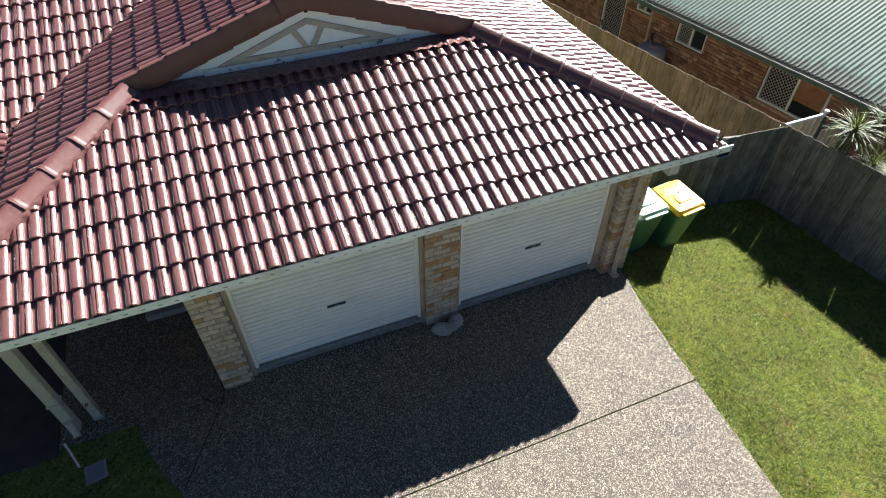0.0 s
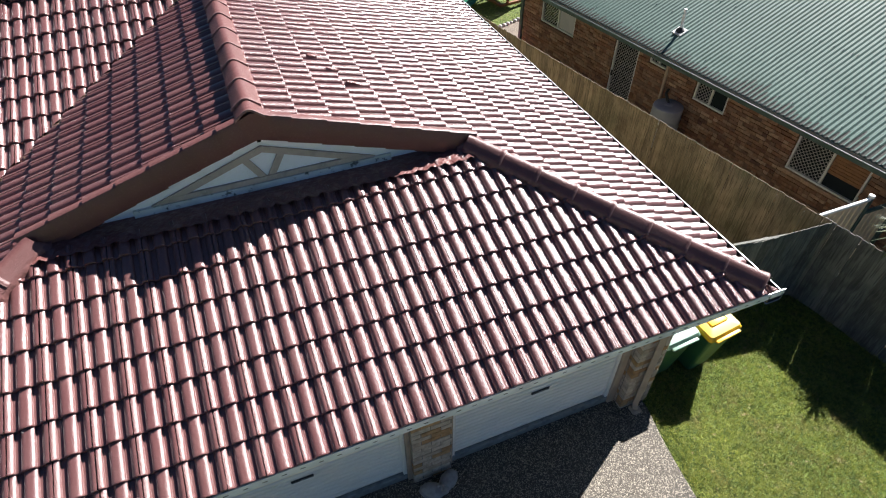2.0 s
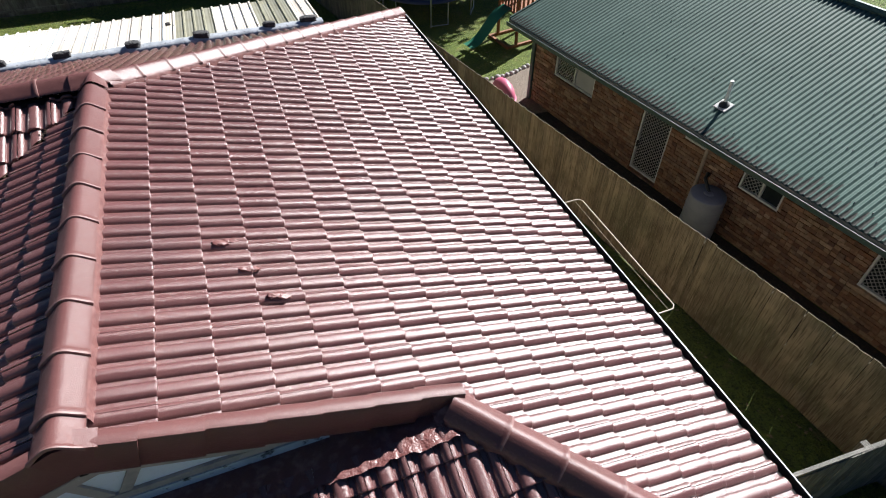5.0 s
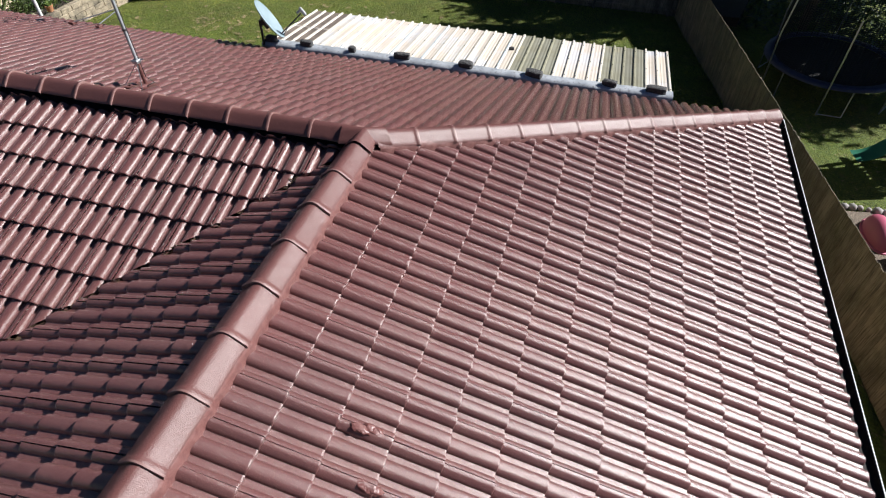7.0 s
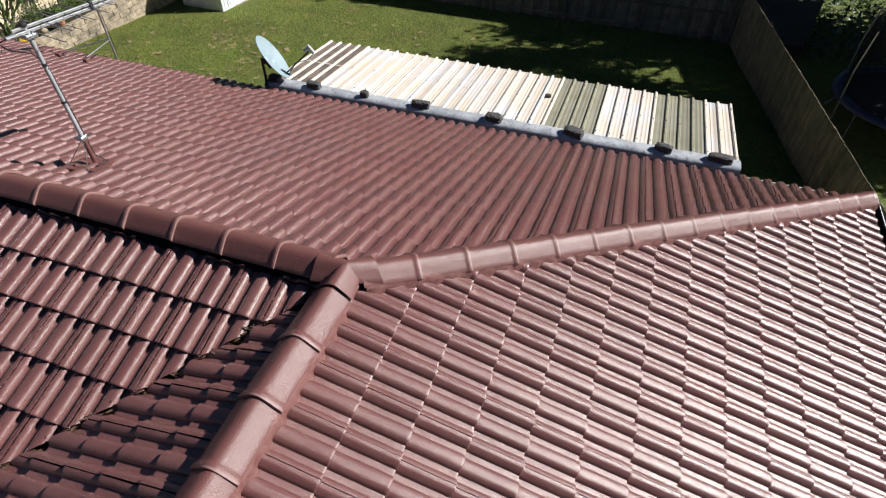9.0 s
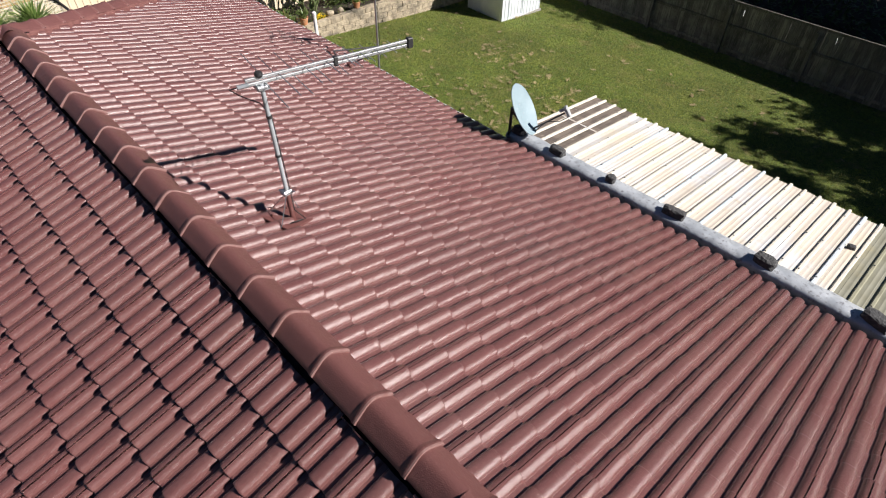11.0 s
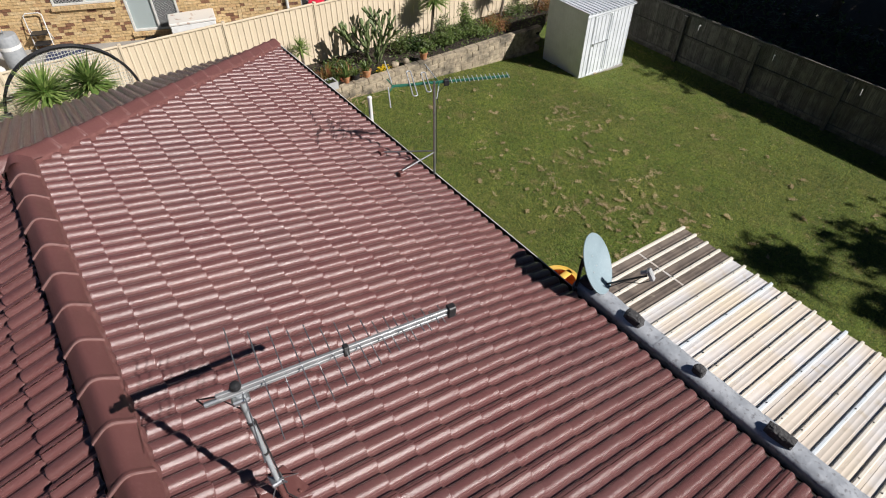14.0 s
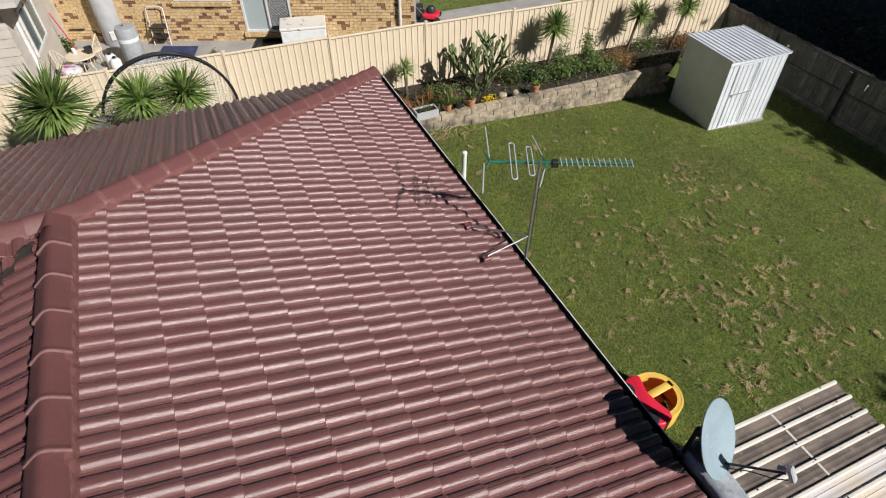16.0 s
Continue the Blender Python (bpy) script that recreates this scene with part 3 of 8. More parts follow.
def tiled_slope(name, origin, along, up, poly, offset=(0.0, 0.07), keep=None, gauge=GAUGE, eave_set=0.0):
    """A roof slope over a convex plan polygon. keep(x, y): which tiles are single pieces; the rest are joined."""
    m = slope_frame(origin, along, up)
    inv = m.inverted()
    secant = math.sqrt(1 + PITCH ** 2)
    flat = []
    for x, y, *_ in poly:
        d = Vector((x - origin[0], y - origin[1]))
        flat.append((d.dot(Vector(along).normalized()), d.dot(Vector(up).normalized()) * secant))
    kinds = [p[2] for p in poly]
    area = sum(flat[i][0] * flat[(i + 1) % len(flat)][1] - flat[(i + 1) % len(flat)][0] * flat[i][1] for i in range(len(flat)))
    halves = []
    for i, p in enumerate(flat):
        q = flat[(i + 1) % len(flat)]
        d = Vector((q[0] - p[0], q[1] - p[1])).normalized()
        n = Vector((-d.y, d.x)) * (1 if area > 0 else -1)      # points inward
        inset = {"eave": -0.2, "valley": 0.014, "hip": 0.0, "ridge": 0.0, "open": 0.085, "flash": 0.0, "join": -0.002}[kinds[i]]
        halves.append((Vector(p) + n * inset, n))
    deck = Mesh().add([m @ Vector((u, v, -0.012)) for u, v in flat], [tuple(range(len(flat)))])
    deck.add([m @ Vector((u, v, -0.10)) for u, v in flat], [tuple(range(len(flat)))])
    part_of = part(name, deck, SARK, house, "roof slope of painted double-roll concrete tiles")
    us, vs = [p[0] for p in flat], [p[1] for p in flat]
    joined = Mesh()
    for j in range(0, int((max(vs) - offset[1]) / gauge) + 1):
        for i in range(int((min(us) - offset[0]) / COVER) - 1, int((max(us) - offset[0]) / COVER) + 1):
            u, v = offset[0] + i * COVER, offset[1] + (j * gauge if j else eave_set)
            corners = [Vector((u + a, v + b)) for a in (0, COVER + 0.012) for b in (0, GAUGE + 0.012)]
            outs = [h for h in halves if any((c - h[0]).dot(h[1]) < 0 for c in corners)]
            if any(all((c - h[0]).dot(h[1]) < 0 for c in corners) for h in outs):
                continue
            jig = Matrix.Translation((u + rng.uniform(-0.0015, 0.0015), v + rng.uniform(-0.003, 0.003), rng.uniform(0, 0.0015))) @ Euler((rng.uniform(-0.003, 0.003), rng.uniform(-0.003, 0.003), rng.uniform(-0.003, 0.003))).to_matrix().to_4x4()
            data = tile_data
            if outs:
                bm = bmesh.new()
                bm.from_mesh(tile_data)
                for h in outs:
                    co = jig.inverted() @ Vector((h[0].x, h[0].y, 0))
                    bmesh.ops.bisect_plane(bm, geom=bm.verts[:] + bm.edges[:] + bm.faces[:], plane_co=co, plane_no=(h[1].x, h[1].y, 0), clear_inner=True)
                if not bm.faces:
                    bm.free()
                    continue
                data = bpy.data.meshes.new("tile")
                bm.to_mesh(data)
                bm.free()
                data.materials.append(TILE) if not data.materials else None
            w = m @ jig
            mid = w @ Vector((0.15, 0.16, 0))
            if keep is None or keep(mid.x, mid.y):
                part("tile", data, TILE, part_of, m=w)
            else:
                joined.add([w @ q.co for q in data.vertices], [tuple(p.vertices) for p in data.polygons])
    if joined.f:
        tagged(part("tiles", joined, TILE, part_of, smooth=42, fix=False), kind="stuff")
    return m


# ridge and hip caps
CAP_PROFILE = [(-0.132, -0.010), (-0.128, 0.0), (-0.104, 0.020), (-0.072, 0.048), (-0.044, 0.071), (-0.022, 0.083), (0.0, 0.087), (0.022, 0.083), (0.044, 0.071), (0.072, 0.048), (0.104, 0.020), (0.128, 0.0), (0.132, -0.010)]


def cap_mesh(length=0.41):
    """A ridge cap along y with a raised collar at y = 0, whose worn edge is paler."""
    c = Mesh()
    rows = []
    for y, grow, sink in ((0.004, 0.0, 0.016), (0.0, 0.004, 0.003), (0.003, 0.008, 0.0), (0.014, 0.009, 0.0), (0.030, 0.008, 0.0), (0.040, 0.002, 0.0), (0.055, 0.0, 0.0), (length - 0.02, -0.003, 0.0), (length, -0.003, 0.0)):
        rows.append([(x * (1 + grow / 0.13), y, z + grow - sink + 0.002 - 0.01 * y) for x, z in CAP_PROFILE])
    c.strip(rows)
    return c


cap_data = cap_mesh().data("ridge_cap", CAP, 42, fix=False)
cap_data.flip_normals()
cap_data.materials.append(WORN_JOINT)
for face in cap_data.polygons:
    if face.index < 3 * (len(CAP_PROFILE) - 1):
        face.material_index = 1


def caps(parent, a, b, lift, step=0.42, roll=0.0, name="ridge_cap", bed=(-1, 1)):
    """A run of caps from a up to b, collars towards a."""
    a, b = Vector(a), Vector(b)
    d = (b - a)
    n = max(1, round(d.length / step))
    step = d.length / n
    d.normalize()
    side = d.cross(Vector((0, 0, 1))).normalized()
    up = side.cross(d)
    base = Matrix((side, d, up)).transposed().to_4x4() @ Matrix.Rotation(roll, 4, "Y")
    for i in range(n):
        m = base.copy()
        m.translation = a + d * (step * i) + up * (lift + rng.uniform(-0.003, 0.003)) + side * rng.uniform(-0.004, 0.004)
        m = m @ Euler((rng.uniform(-0.006, 0.006), rng.uniform(-0.02, 0.02), rng.uniform(-0.012, 0.012))).to_matrix().to_4x4() @ Matrix.Diagonal((1, step * 1.04 / 0.41, 1, 1))
        part(name, cap_data, CAP, parent, m=m)
    if bed:
        for s in bed:
            bd = Mesh()
            rows = []
            k = int(d.length and (b - a).length / 0.05)
            for i in range(k + 1):
                p = a + d * ((b - a).length * i / k)
                wob = 0.016 * math.sin(i * 0.05 / 0.15 * 2 * math.pi) + rng.uniform(-0.005, 0.005)
                rows.append([p + side * s * 0.10 + up * (lift + 0.012), p + side * s * (0.130 + 0.2 * wob) + up * (lift - 0.012), p + side * s * (0.138 + 0.7 * wob) + up * (lift - 0.045), p + side * s * (0.142 + 0.8 * wob) + up * (lift - 0.11)])
            bd.strip(rows)
            part("pointing", bd, BED, parent, smooth=True)


RIDGE = EAVE + PITCH * HALF
GY = 2.5                          # plan depth at which the small gable stands
GZ = EAVE + PITCH * GY

CUT = 2.50                        # where the long slopes are parted beside the gable
tiled_slope("front_slope", (0, 0), (1, 0), (0, 1), [(-9.3, 0, "hip"), (-9.3 + GY - 0.1, GY - 0.1, "flash"), (0.1 - GY, GY - 0.1, "hip"), (0, 0, "eave")], offset=(0.083, 0.013), gauge=0.328)
tiled_slope("right_slope", (0, 0), (0, 1), (-1, 0), [(0, CUT, "join"), (-HALF, CUT, "ridge"), (-HALF, YB - HALF, "hip"), (0, YB, "eave")], offset=(0.02, 0.036), eave_set=0.05, keep=lambda x, y: y < 8.6 and x < -0.75)
tiled_slope("right_corner_slope", (0, 0), (0, 1), (-1, 0), [(0, 0, "hip"), (-CUT, CUT, "join"), (0, CUT, "eave")], offset=(0.02, 0.036), eave_set=0.05)
tiled_slope("left_slope", (-9.3, 0), (0, -1), (1, 0), [(-8.3, 3.0, "valley"), (-HALF, YB - HALF, "ridge"), (-HALF, CUT, "join"), (-8.3, CUT, "valley")], offset=(0.28, -0.14), gauge=0.33)
tiled_slope("left_corner_slope", (-9.3, 0), (0, -1), (1, 0), [(-9.3, 0, "eave"), (-9.3, CUT, "join"), (-9.3 + CUT, CUT, "hip")], offset=(0.28, -0.14), gauge=0.33)
tiled_slope("court_slope", (-4.65, 2.0), (1, 0), (0, 1), [(-8.3, 3.0, "valley"), (RX2, YB - HALF, "open"), (-HALF, YB - HALF, "valley")], offset=(0.172, -0.015), gauge=0.325)
tiled_slope("back_slope", (0, YB), (-1, 0), (0, -1), [(0, YB, "hip"), (-HALF, YB - HALF, "ridge"), (RX2, YB - HALF, "hip"), (XL, YB, "eave")], offset=(0.02, 0.036), eave_set=0.05, keep=lambda x, y: -11.2 < x < -3.9 and y < 10.6)
tiled_slope("end_slope", (XL, YB), (0, -1), (1, 0), [(XL, YB, "hip"), (RX2, YB - HALF, "ridge"), (RX2, 2.6, "flash"), (XL, 2.6, "eave")], offset=(0.05, 0.036), keep=lambda x, y: y > 5)
tiled_slope("wing_slope", (-7.3, 2.6), (0, 1), (-1, 0), [(-8.3, 2.6, "flash"), (RX2, 2.6, "ridge"), (RX2, YB - HALF, "valley"), (-8.3, 3.0, "valley")], offset=(0.05, 0.036))

ridges = part("ridge_board", Mesh().box(-HALF - 0.02, -HALF + 0.02, GY, YB - HALF, RIDGE - 0.2, RIDGE - 0.02).box(RX2, -HALF, YB - HALF - 0.02, YB - HALF + 0.02, RIDGE - 0.2, RIDGE - 0.02), SARK, house, "run of ridge and hip caps")
caps(ridges, (-HALF - 0.03, GY - 0.02, RIDGE), (-HALF - 0.03, GY + 0.21, RIDGE), 0.066, step=0.23, bed=None)
caps(ridges, (-HALF - 0.03, GY + 0.18, RIDGE), (-HALF - 0.03, GY + 0.18 + 9 * 0.422, RIDGE), 0.074, bed=(1,))
caps(ridges, (-HALF - 0.085, YB - HALF + 0.05, RIDGE), (-HALF - 0.085 - 18 * 0.41, YB - HALF + 0.05, RIDGE), 0.074, bed=(1,))
caps(ridges, (0.0 - 0.10, YB - 0.10, EAVE + PITCH * 0.10), (-HALF + 0.05, YB - HALF + 0.07, RIDGE - PITCH * 0.06), 0.066)
caps(ridges, (-0.13, 0.13, EAVE + PITCH * 0.13), (-GY + 0.0, GY - 0.02, GZ), 0.066)
caps(ridges, (-9.3 + 0.13, 0.13, EAVE + PITCH * 0.13), (-9.3 + GY, GY - 0.02, GZ), 0.066)
caps(ridges, (XL + 0.10, YB - 0.10, EAVE + PITCH * 0.10), (RX2 - 0.08, YB - HALF + 0.08, RIDGE - PITCH * 0.08), 0.066, name="hip_cap")
caps(ridges, (RX2, 2.6, RIDGE), (RX2, YB - HALF - 0.12, RIDGE), 0.074)


def junction_cap(x, y, ways):
    """The mitred cap where three runs meet."""
    c = Mesh()
    for ang, fall in ways:
        d = Vector((math.cos(ang), math.sin(ang), -fall))
        side = Vector((-math.sin(ang), math.cos(ang), 0))
        rows = []
        for t in (0.0, 0.20):
            rows.append([Vector((x, y, RIDGE + 0.080)) + d * t + side * p * (0.75 if t == 0 else 1.06) + Vector((0, 0, q * (1.12 if t == 0 else 1.08))) for p, q in CAP_PROFILE])
        c.strip(rows)
    return part("junction_cap", c, CAP, ridges, "mitred cap where ridge and hips meet", smooth=42)


junction_cap(-HALF - 0.01, YB - HALF + 0.03, [(-math.pi / 2, 0.0), (math.pi, 0.0), (math.pi / 4, PITCH / math.sqrt(2) * 1.0)])
junction_cap(RX2, YB - HALF + 0.03, [(0.0, 0.0), (-math.pi / 2, 0.0), (3 * math.pi / 4, PITCH / math.sqrt(2))])

# valley trays
for a, b in (((-HALF, YB - HALF), (-8.3, 3.0)), ((RX2, YB - HALF), (-8.3, 3.0))):
    va, vb = Vector((*a, RIDGE - 0.015)), Vector((*b, RIDGE - 0.015 - PITCH * abs(a[1] - b[1])))
    sd = (vb - va).cross(Vector((0, 0, 1))).normalized()
    part("valley_tray", Mesh().strip([[p - sd * 0.12 + Vector((0, 0, 0.028)), p, p + sd * 0.12 + Vector((0, 0, 0.028))] for p in (va, vb)]), SARK, house, "dark metal valley tray between two slopes")
# leaf litter caught in the valley
litter = Mesh()
for i in range(420):
    t = rng.random()
    p = Vector((-HALF, YB - HALF, RIDGE + 0.03)).lerp(Vector((-8.3, 3.0, EAVE + PITCH + 0.03)), t)
    d = Vector((rng.gauss(0, 1), rng.gauss(0, 1), rng.gauss(0, 0.4))).normalized() * rng.uniform(0.015, 0.045)
    s = d.cross(Vector((0, 0, 1))).normalized() * rng.uniform(0.003, 0.008)
    p += Vector((rng.gauss(0, 0.022), rng.gauss(0, 0.022), rng.uniform(-0.02, 0.02)))
    litter.add([p - d - s, p + d - s, p + d + s, p - d + s], [(0, 1, 2, 3)])
single("leaf_litter", litter, mat("dead_leaf", (0.06, 0.035, 0.02), 0.9, tones=[(30, 3, (0.12, 0.07, 0.035), 0.45, 0.7)]), "dead leaves lying in the roof valley", "leaves", "stuff", fix=False)

# small gable above the garage
gy = GY + 0.12
gable = part("gable", Mesh().prism([(-HALF - 2.2, GZ - 0.06), (-HALF + 2.2, GZ - 0.06), (-HALF, GZ - 0.06 + 2.2 * PITCH)], gy, gy + 0.05), WHITE, house, "white painted gable with taupe battens")
for s in (-1, 1):
    part("bargeboard", Mesh().prism([(-HALF, RIDGE + 0.0), (-HALF + s * 2.2, RIDGE - 2.2 * PITCH), (-HALF + s * 1.78, RIDGE - 0.02 - 2.13 * PITCH), (-HALF, RIDGE - 0.235)], gy - 0.030, gy - 0.002), WHITE, gable, "white bargeboard")
    part("batten", Mesh().prism([(-HALF, GZ + 0.475), (-HALF + s * 1.13, GZ + 0.065), (-HALF + s * 0.93, GZ + 0.065), (-HALF, GZ + 0.405)], gy - 0.024, gy - 0.001), TAUPE, gable, "taupe batten with flaking paint")
    part("batten", Mesh().prism([(-HALF + s * 0.15, GZ + 0.375), (-HALF + s * 0.215, GZ + 0.345), (-HALF + s * 0.085, GZ + 0.125), (-HALF + s * 0.01, GZ + 0.125)], gy - 0.020, gy - 0.001), TAUPE, gable, "taupe batten with flaking paint")
part("batten", Mesh().box(-HALF - 0.94, -HALF + 0.94, gy - 0.026, gy - 0.001, GZ + 0.062, GZ + 0.122), TAUPE, gable, "taupe batten with flaking paint")
part("sill_board", Mesh().box(-HALF - 1.30, -HALF + 1.30, gy - 0.034, gy - 0.001, GZ - 0.02, GZ + 0.058), WEATHERED, gable, "white sill board with black mould")
# barge caps: an angle that covers the edge of the tiles and hangs in front of the gable
barge = Mesh()
bprof = [(-0.135, -0.150), (-0.142, -0.13), (-0.142, 0.088), (-0.132, 0.108), (-0.11, 0.116), (-0.035, 0.102), (-0.015, 0.08), (-0.01, 0.0)]
barge.strip([[(w, u, h) for w, h in bprof] for u in (0.0, 0.005, 0.36)])
barge.strip([[(w * 1.0, 0.0, h) for w, h in bprof], [(w * 0.82, 0.001, h - 0.012) for w, h in bprof]])
barge_data = barge.data("barge_cap", CAP, 42, fix=False)
for s in (-1, 1):
    a, b = Vector((-HALF + s * 2.24, GY + 0.135, GZ + 0.02)), Vector((-HALF, GY + 0.135, RIDGE - 0.0))
    d = (b - a).normalized()
    front = Vector((0, 1, 0))
    up = Vector((-d.z * (1 if d.x > 0 else -1), 0, abs(d.x)))
    k = 7
    for i in range(k):
        m = Matrix((front, d, up)).transposed().to_4x4()
        m.translation = a + d * ((b - a).length * i / k) + up * (0.012 + rng.uniform(-0.002, 0.002)) - front * 0.030
        part("barge_cap", barge_data, CAP, gable, "red-brown barge cap tile", m=m @ Euler((-0.08, 0, -0.085 + rng.uniform(-0.012, 0.012))).to_matrix().to_4x4() @ Matrix.Diagonal((1, (b - a).length / k / 0.345, 1, 1)))
part("apex_cap", Mesh().prism([(-HALF - 0.16, RIDGE - 0.20), (-HALF - 0.16, RIDGE + 0.055), (-HALF - 0.03, RIDGE + 0.115), (-HALF + 0.03, RIDGE + 0.115), (-HALF + 0.16, RIDGE + 0.055), (-HALF + 0.16, RIDGE - 0.20), (-HALF, RIDGE - 0.145)], GY - 0.018, GY + 0.10), CAP, gable, "mitred barge cap at the apex")
# flashing under the gable, dressed over the tiles
fl = Mesh()
rows = []
for i in range(87):
    x = -HALF - 2.2 + 4.4 * i / 86
    w = 0.030 * max(0.0, math.cos((x - (-9.3)) / 0.15 * 2 * math.pi))
    rows.append([(x, gy + 0.01, GZ - 0.012), (x, gy - 0.036, GZ - 0.018), (x, GY - 0.06, GZ - 0.0 + 0.3 * w), (x, GY - 0.24 + rng.uniform(-0.012, 0.012), GZ - 0.045 + 0.035 + w)])
fl.strip(rows)
part("apron_flashing", fl, PAINTED_LEAD, house, "red-brown painted lead apron flashing", smooth=True)
for s in (-1, 1):
    lump = Mesh()
    rows = []
    for i in range(9):
        r = []
        for j in range(9):
            x, y = (i / 8 - 0.5) * 0.34, (j / 8 - 0.5) * 0.30
            h = 0.125 * math.exp(-(x * x + y * y) / 0.025) + 0.012 * math.sin(i * 2.3 + j * 1.9) - 0.02
            r.append((-HALF + s * 2.18 + x, GY - 0.02 + y, GZ - 0.02 + y * PITCH * 0.6 - s * x * PITCH * 0.3 + h))
        rows.append(r)
    lump.strip(rows)
    part("lead_dressing", lump, PAINTED_LEAD, house, "crumpled painted lead at the gable's foot", smooth=True)

# gutters, fascias and soffits
def gutter(name, a, b, material, inner, slots=False):
    """A quad gutter along a..b; the roof lies to the left of that way."""
    a, b = Vector(a), Vector(b)
    d = (b - a).normalized()
    n = Vector((-d.y, d.x, 0))
    o = part(name, Mesh().strip([[p + n * q + Vector((0, 0, z)) for q, z in ((0.012, -0.004), (0.010, 0.0), (0.0, 0.0), (0.0, -0.028), (0.006, -0.034), (0.006, -0.105), (0.022, -0.118), (0.19, -0.118))] for p in (a, b)]), material, house, "enamelled quad gutter")
    # lining that carries the trough's shadow as its dark colour
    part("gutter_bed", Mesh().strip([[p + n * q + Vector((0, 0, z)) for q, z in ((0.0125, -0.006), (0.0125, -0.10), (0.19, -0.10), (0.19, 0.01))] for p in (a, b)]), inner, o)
    if slots:
        k = int((b - a).length / 0.155)
        for i in range(k):
            p = a + d * (0.08 + i * 0.155)
            part("slot", Mesh().box(-0.021, 0.021, -0.0016, 0.003, -0.004, 0.004, Matrix.Translation(p + n * 0.0055 + Vector((0, 0, -0.066))) @ Matrix.Rotation(math.atan2(d.y, d.x), 4, "Z")), SARK, o)
    return o


gz = 2.49
gutter("gutter_front", (-9.3, 0.0, gz), (0.11, 0.0, gz), GUTTER, GUTTER_SHADE, True)
gutter("gutter_right", (0.11, 0, gz - 0.055), (0.11, YB + 0.09, gz - 0.055), GUTTER, GUTTER_SHADE)
gutter("gutter_back", (0.11, YB + 0.09, gz - 0.055), (XL - 0.11, YB + 0.09, gz - 0.055), GUTTER, GUTTER_SHADE)
gutter("gutter_end", (XL - 0.11, YB + 0.09, gz - 0.055), (XL - 0.11, 2.6, gz - 0.055), GUTTER, GUTTER_SHADE)
part("soffit", Mesh().box(-9.3, -0.12, 0.12, 0.9, 2.30, 2.33).box(-0.6, -0.12, 0.9, YB - 0.12, 2.30, 2.33).box(XL + 0.12, -0.6, YB - 0.6, YB - 0.12, 2.30, 2.33), SOFFIT, house, "pale soffit lining")
part("fascia", Mesh().box(-9.3, -0.12, 0.115, 0.135, 2.30, 2.46).box(-0.135, -0.115, 0.135, YB - 0.12, 2.30, 2.46).box(XL + 0.12, -0.135, YB - 0.135, YB - 0.115, 2.30, 2.46), SOFFIT, house, "pale fascia board")

# outer walls behind the garage front
def wall_part(x0, x1, y0, y1):
    return part("wall", Mesh().box(x0, x1, y0, y1, -0.6, 2.32), WALLM, house, "cream brick wall")


wall_part(-0.72, -0.50, 0.98, 10.8)
wall_part(-16.1, -0.72, 10.58, 10.8)
wall_part(-16.1, -15.88, 3.4, 10.58)
wall_part(-8.9, -6.82, 3.2, 3.42)
wall_part(-6.82, -6.60, 0.98, 3.2)
wall_part(-15.9, -8.9, 3.42, 3.64)
part("wing_gable_wall", Mesh().prism([(XL + 0.5, 2.2), (-8.3, 2.2), (-8.3, EAVE + PITCH - 0.1), (RX2, RIDGE - 0.1), (XL + 0.5, EAVE)], 2.66, 2.74), WALLM, house, "plain wall closing the roof")

# garage front: brick piers, jambs, roller doors
BR_L, BR_H, BR_D, JOINT = 0.230, 0.076, 0.110, 0.010
brick_long = Mesh().rbox(0, BR_L, 0, BR_D, 0, BR_H, 0.004).data("brick", BRICK)
brick_half = Mesh().rbox(0, BR_D, 0, BR_D, 0, BR_H, 0.004).data("brick", BRICK)


def pier(x0, x1, y0, y1, top):
    """A brick pier: courses of long bricks and halves turn about."""
    p = part("brick_pier", Mesh().box(x0 + 0.006, x1 - 0.006, y0 + 0.006, y1, -0.3, top), MORTAR, house, "brick pier in cream and tan bricks")
    n = int((top + 0.10) / (BR_H + JOINT))
    for k in range(n):
        z = -0.10 + k * (BR_H + JOINT)
        x, first = x0, k % 2
        while x < x1 - 0.03:
            long = min(BR_L, x1 - x) if not first else BR_D
            first = 0
            long = min(long, x1 - x)
            part("brick", brick_long if long > 0.15 else brick_half, BRICK, p, m=Matrix.Translation((x + rng.uniform(-0.001, 0.001), y0 + rng.uniform(-0.004, 0.002), z)) @ Matrix.Diagonal((long / (BR_L if long > 0.15 else BR_D), 1, 1, 1)))
            x += long + JOINT
        for xs, face in ((x0, -1), (x1, 1)):
            y = y0 + BR_D + JOINT if k % 2 else y0 + BR_D + JOINT
            while y < y1 - 0.05:
                long = min(BR_L if not (k % 2 and y < y0 + 0.2) else BR_D, y1 - y)
                mm = Matrix.Translation((xs if face < 0 else xs, y, z)) @ Matrix.Rotation(math.pi / 2, 4, "Z")
                if face < 0:
                    mm = Matrix.Translation((xs + 0.11, y, z)) @ Matrix.Rotation(math.pi / 2, 4, "Z")
                part("brick", brick_long if long > 0.15 else brick_half, BRICK, p, m=mm @ Matrix.Diagonal((long / (BR_L if long > 0.15 else BR_D), 1, 1, 1)))
                y += long + JOINT
    return p


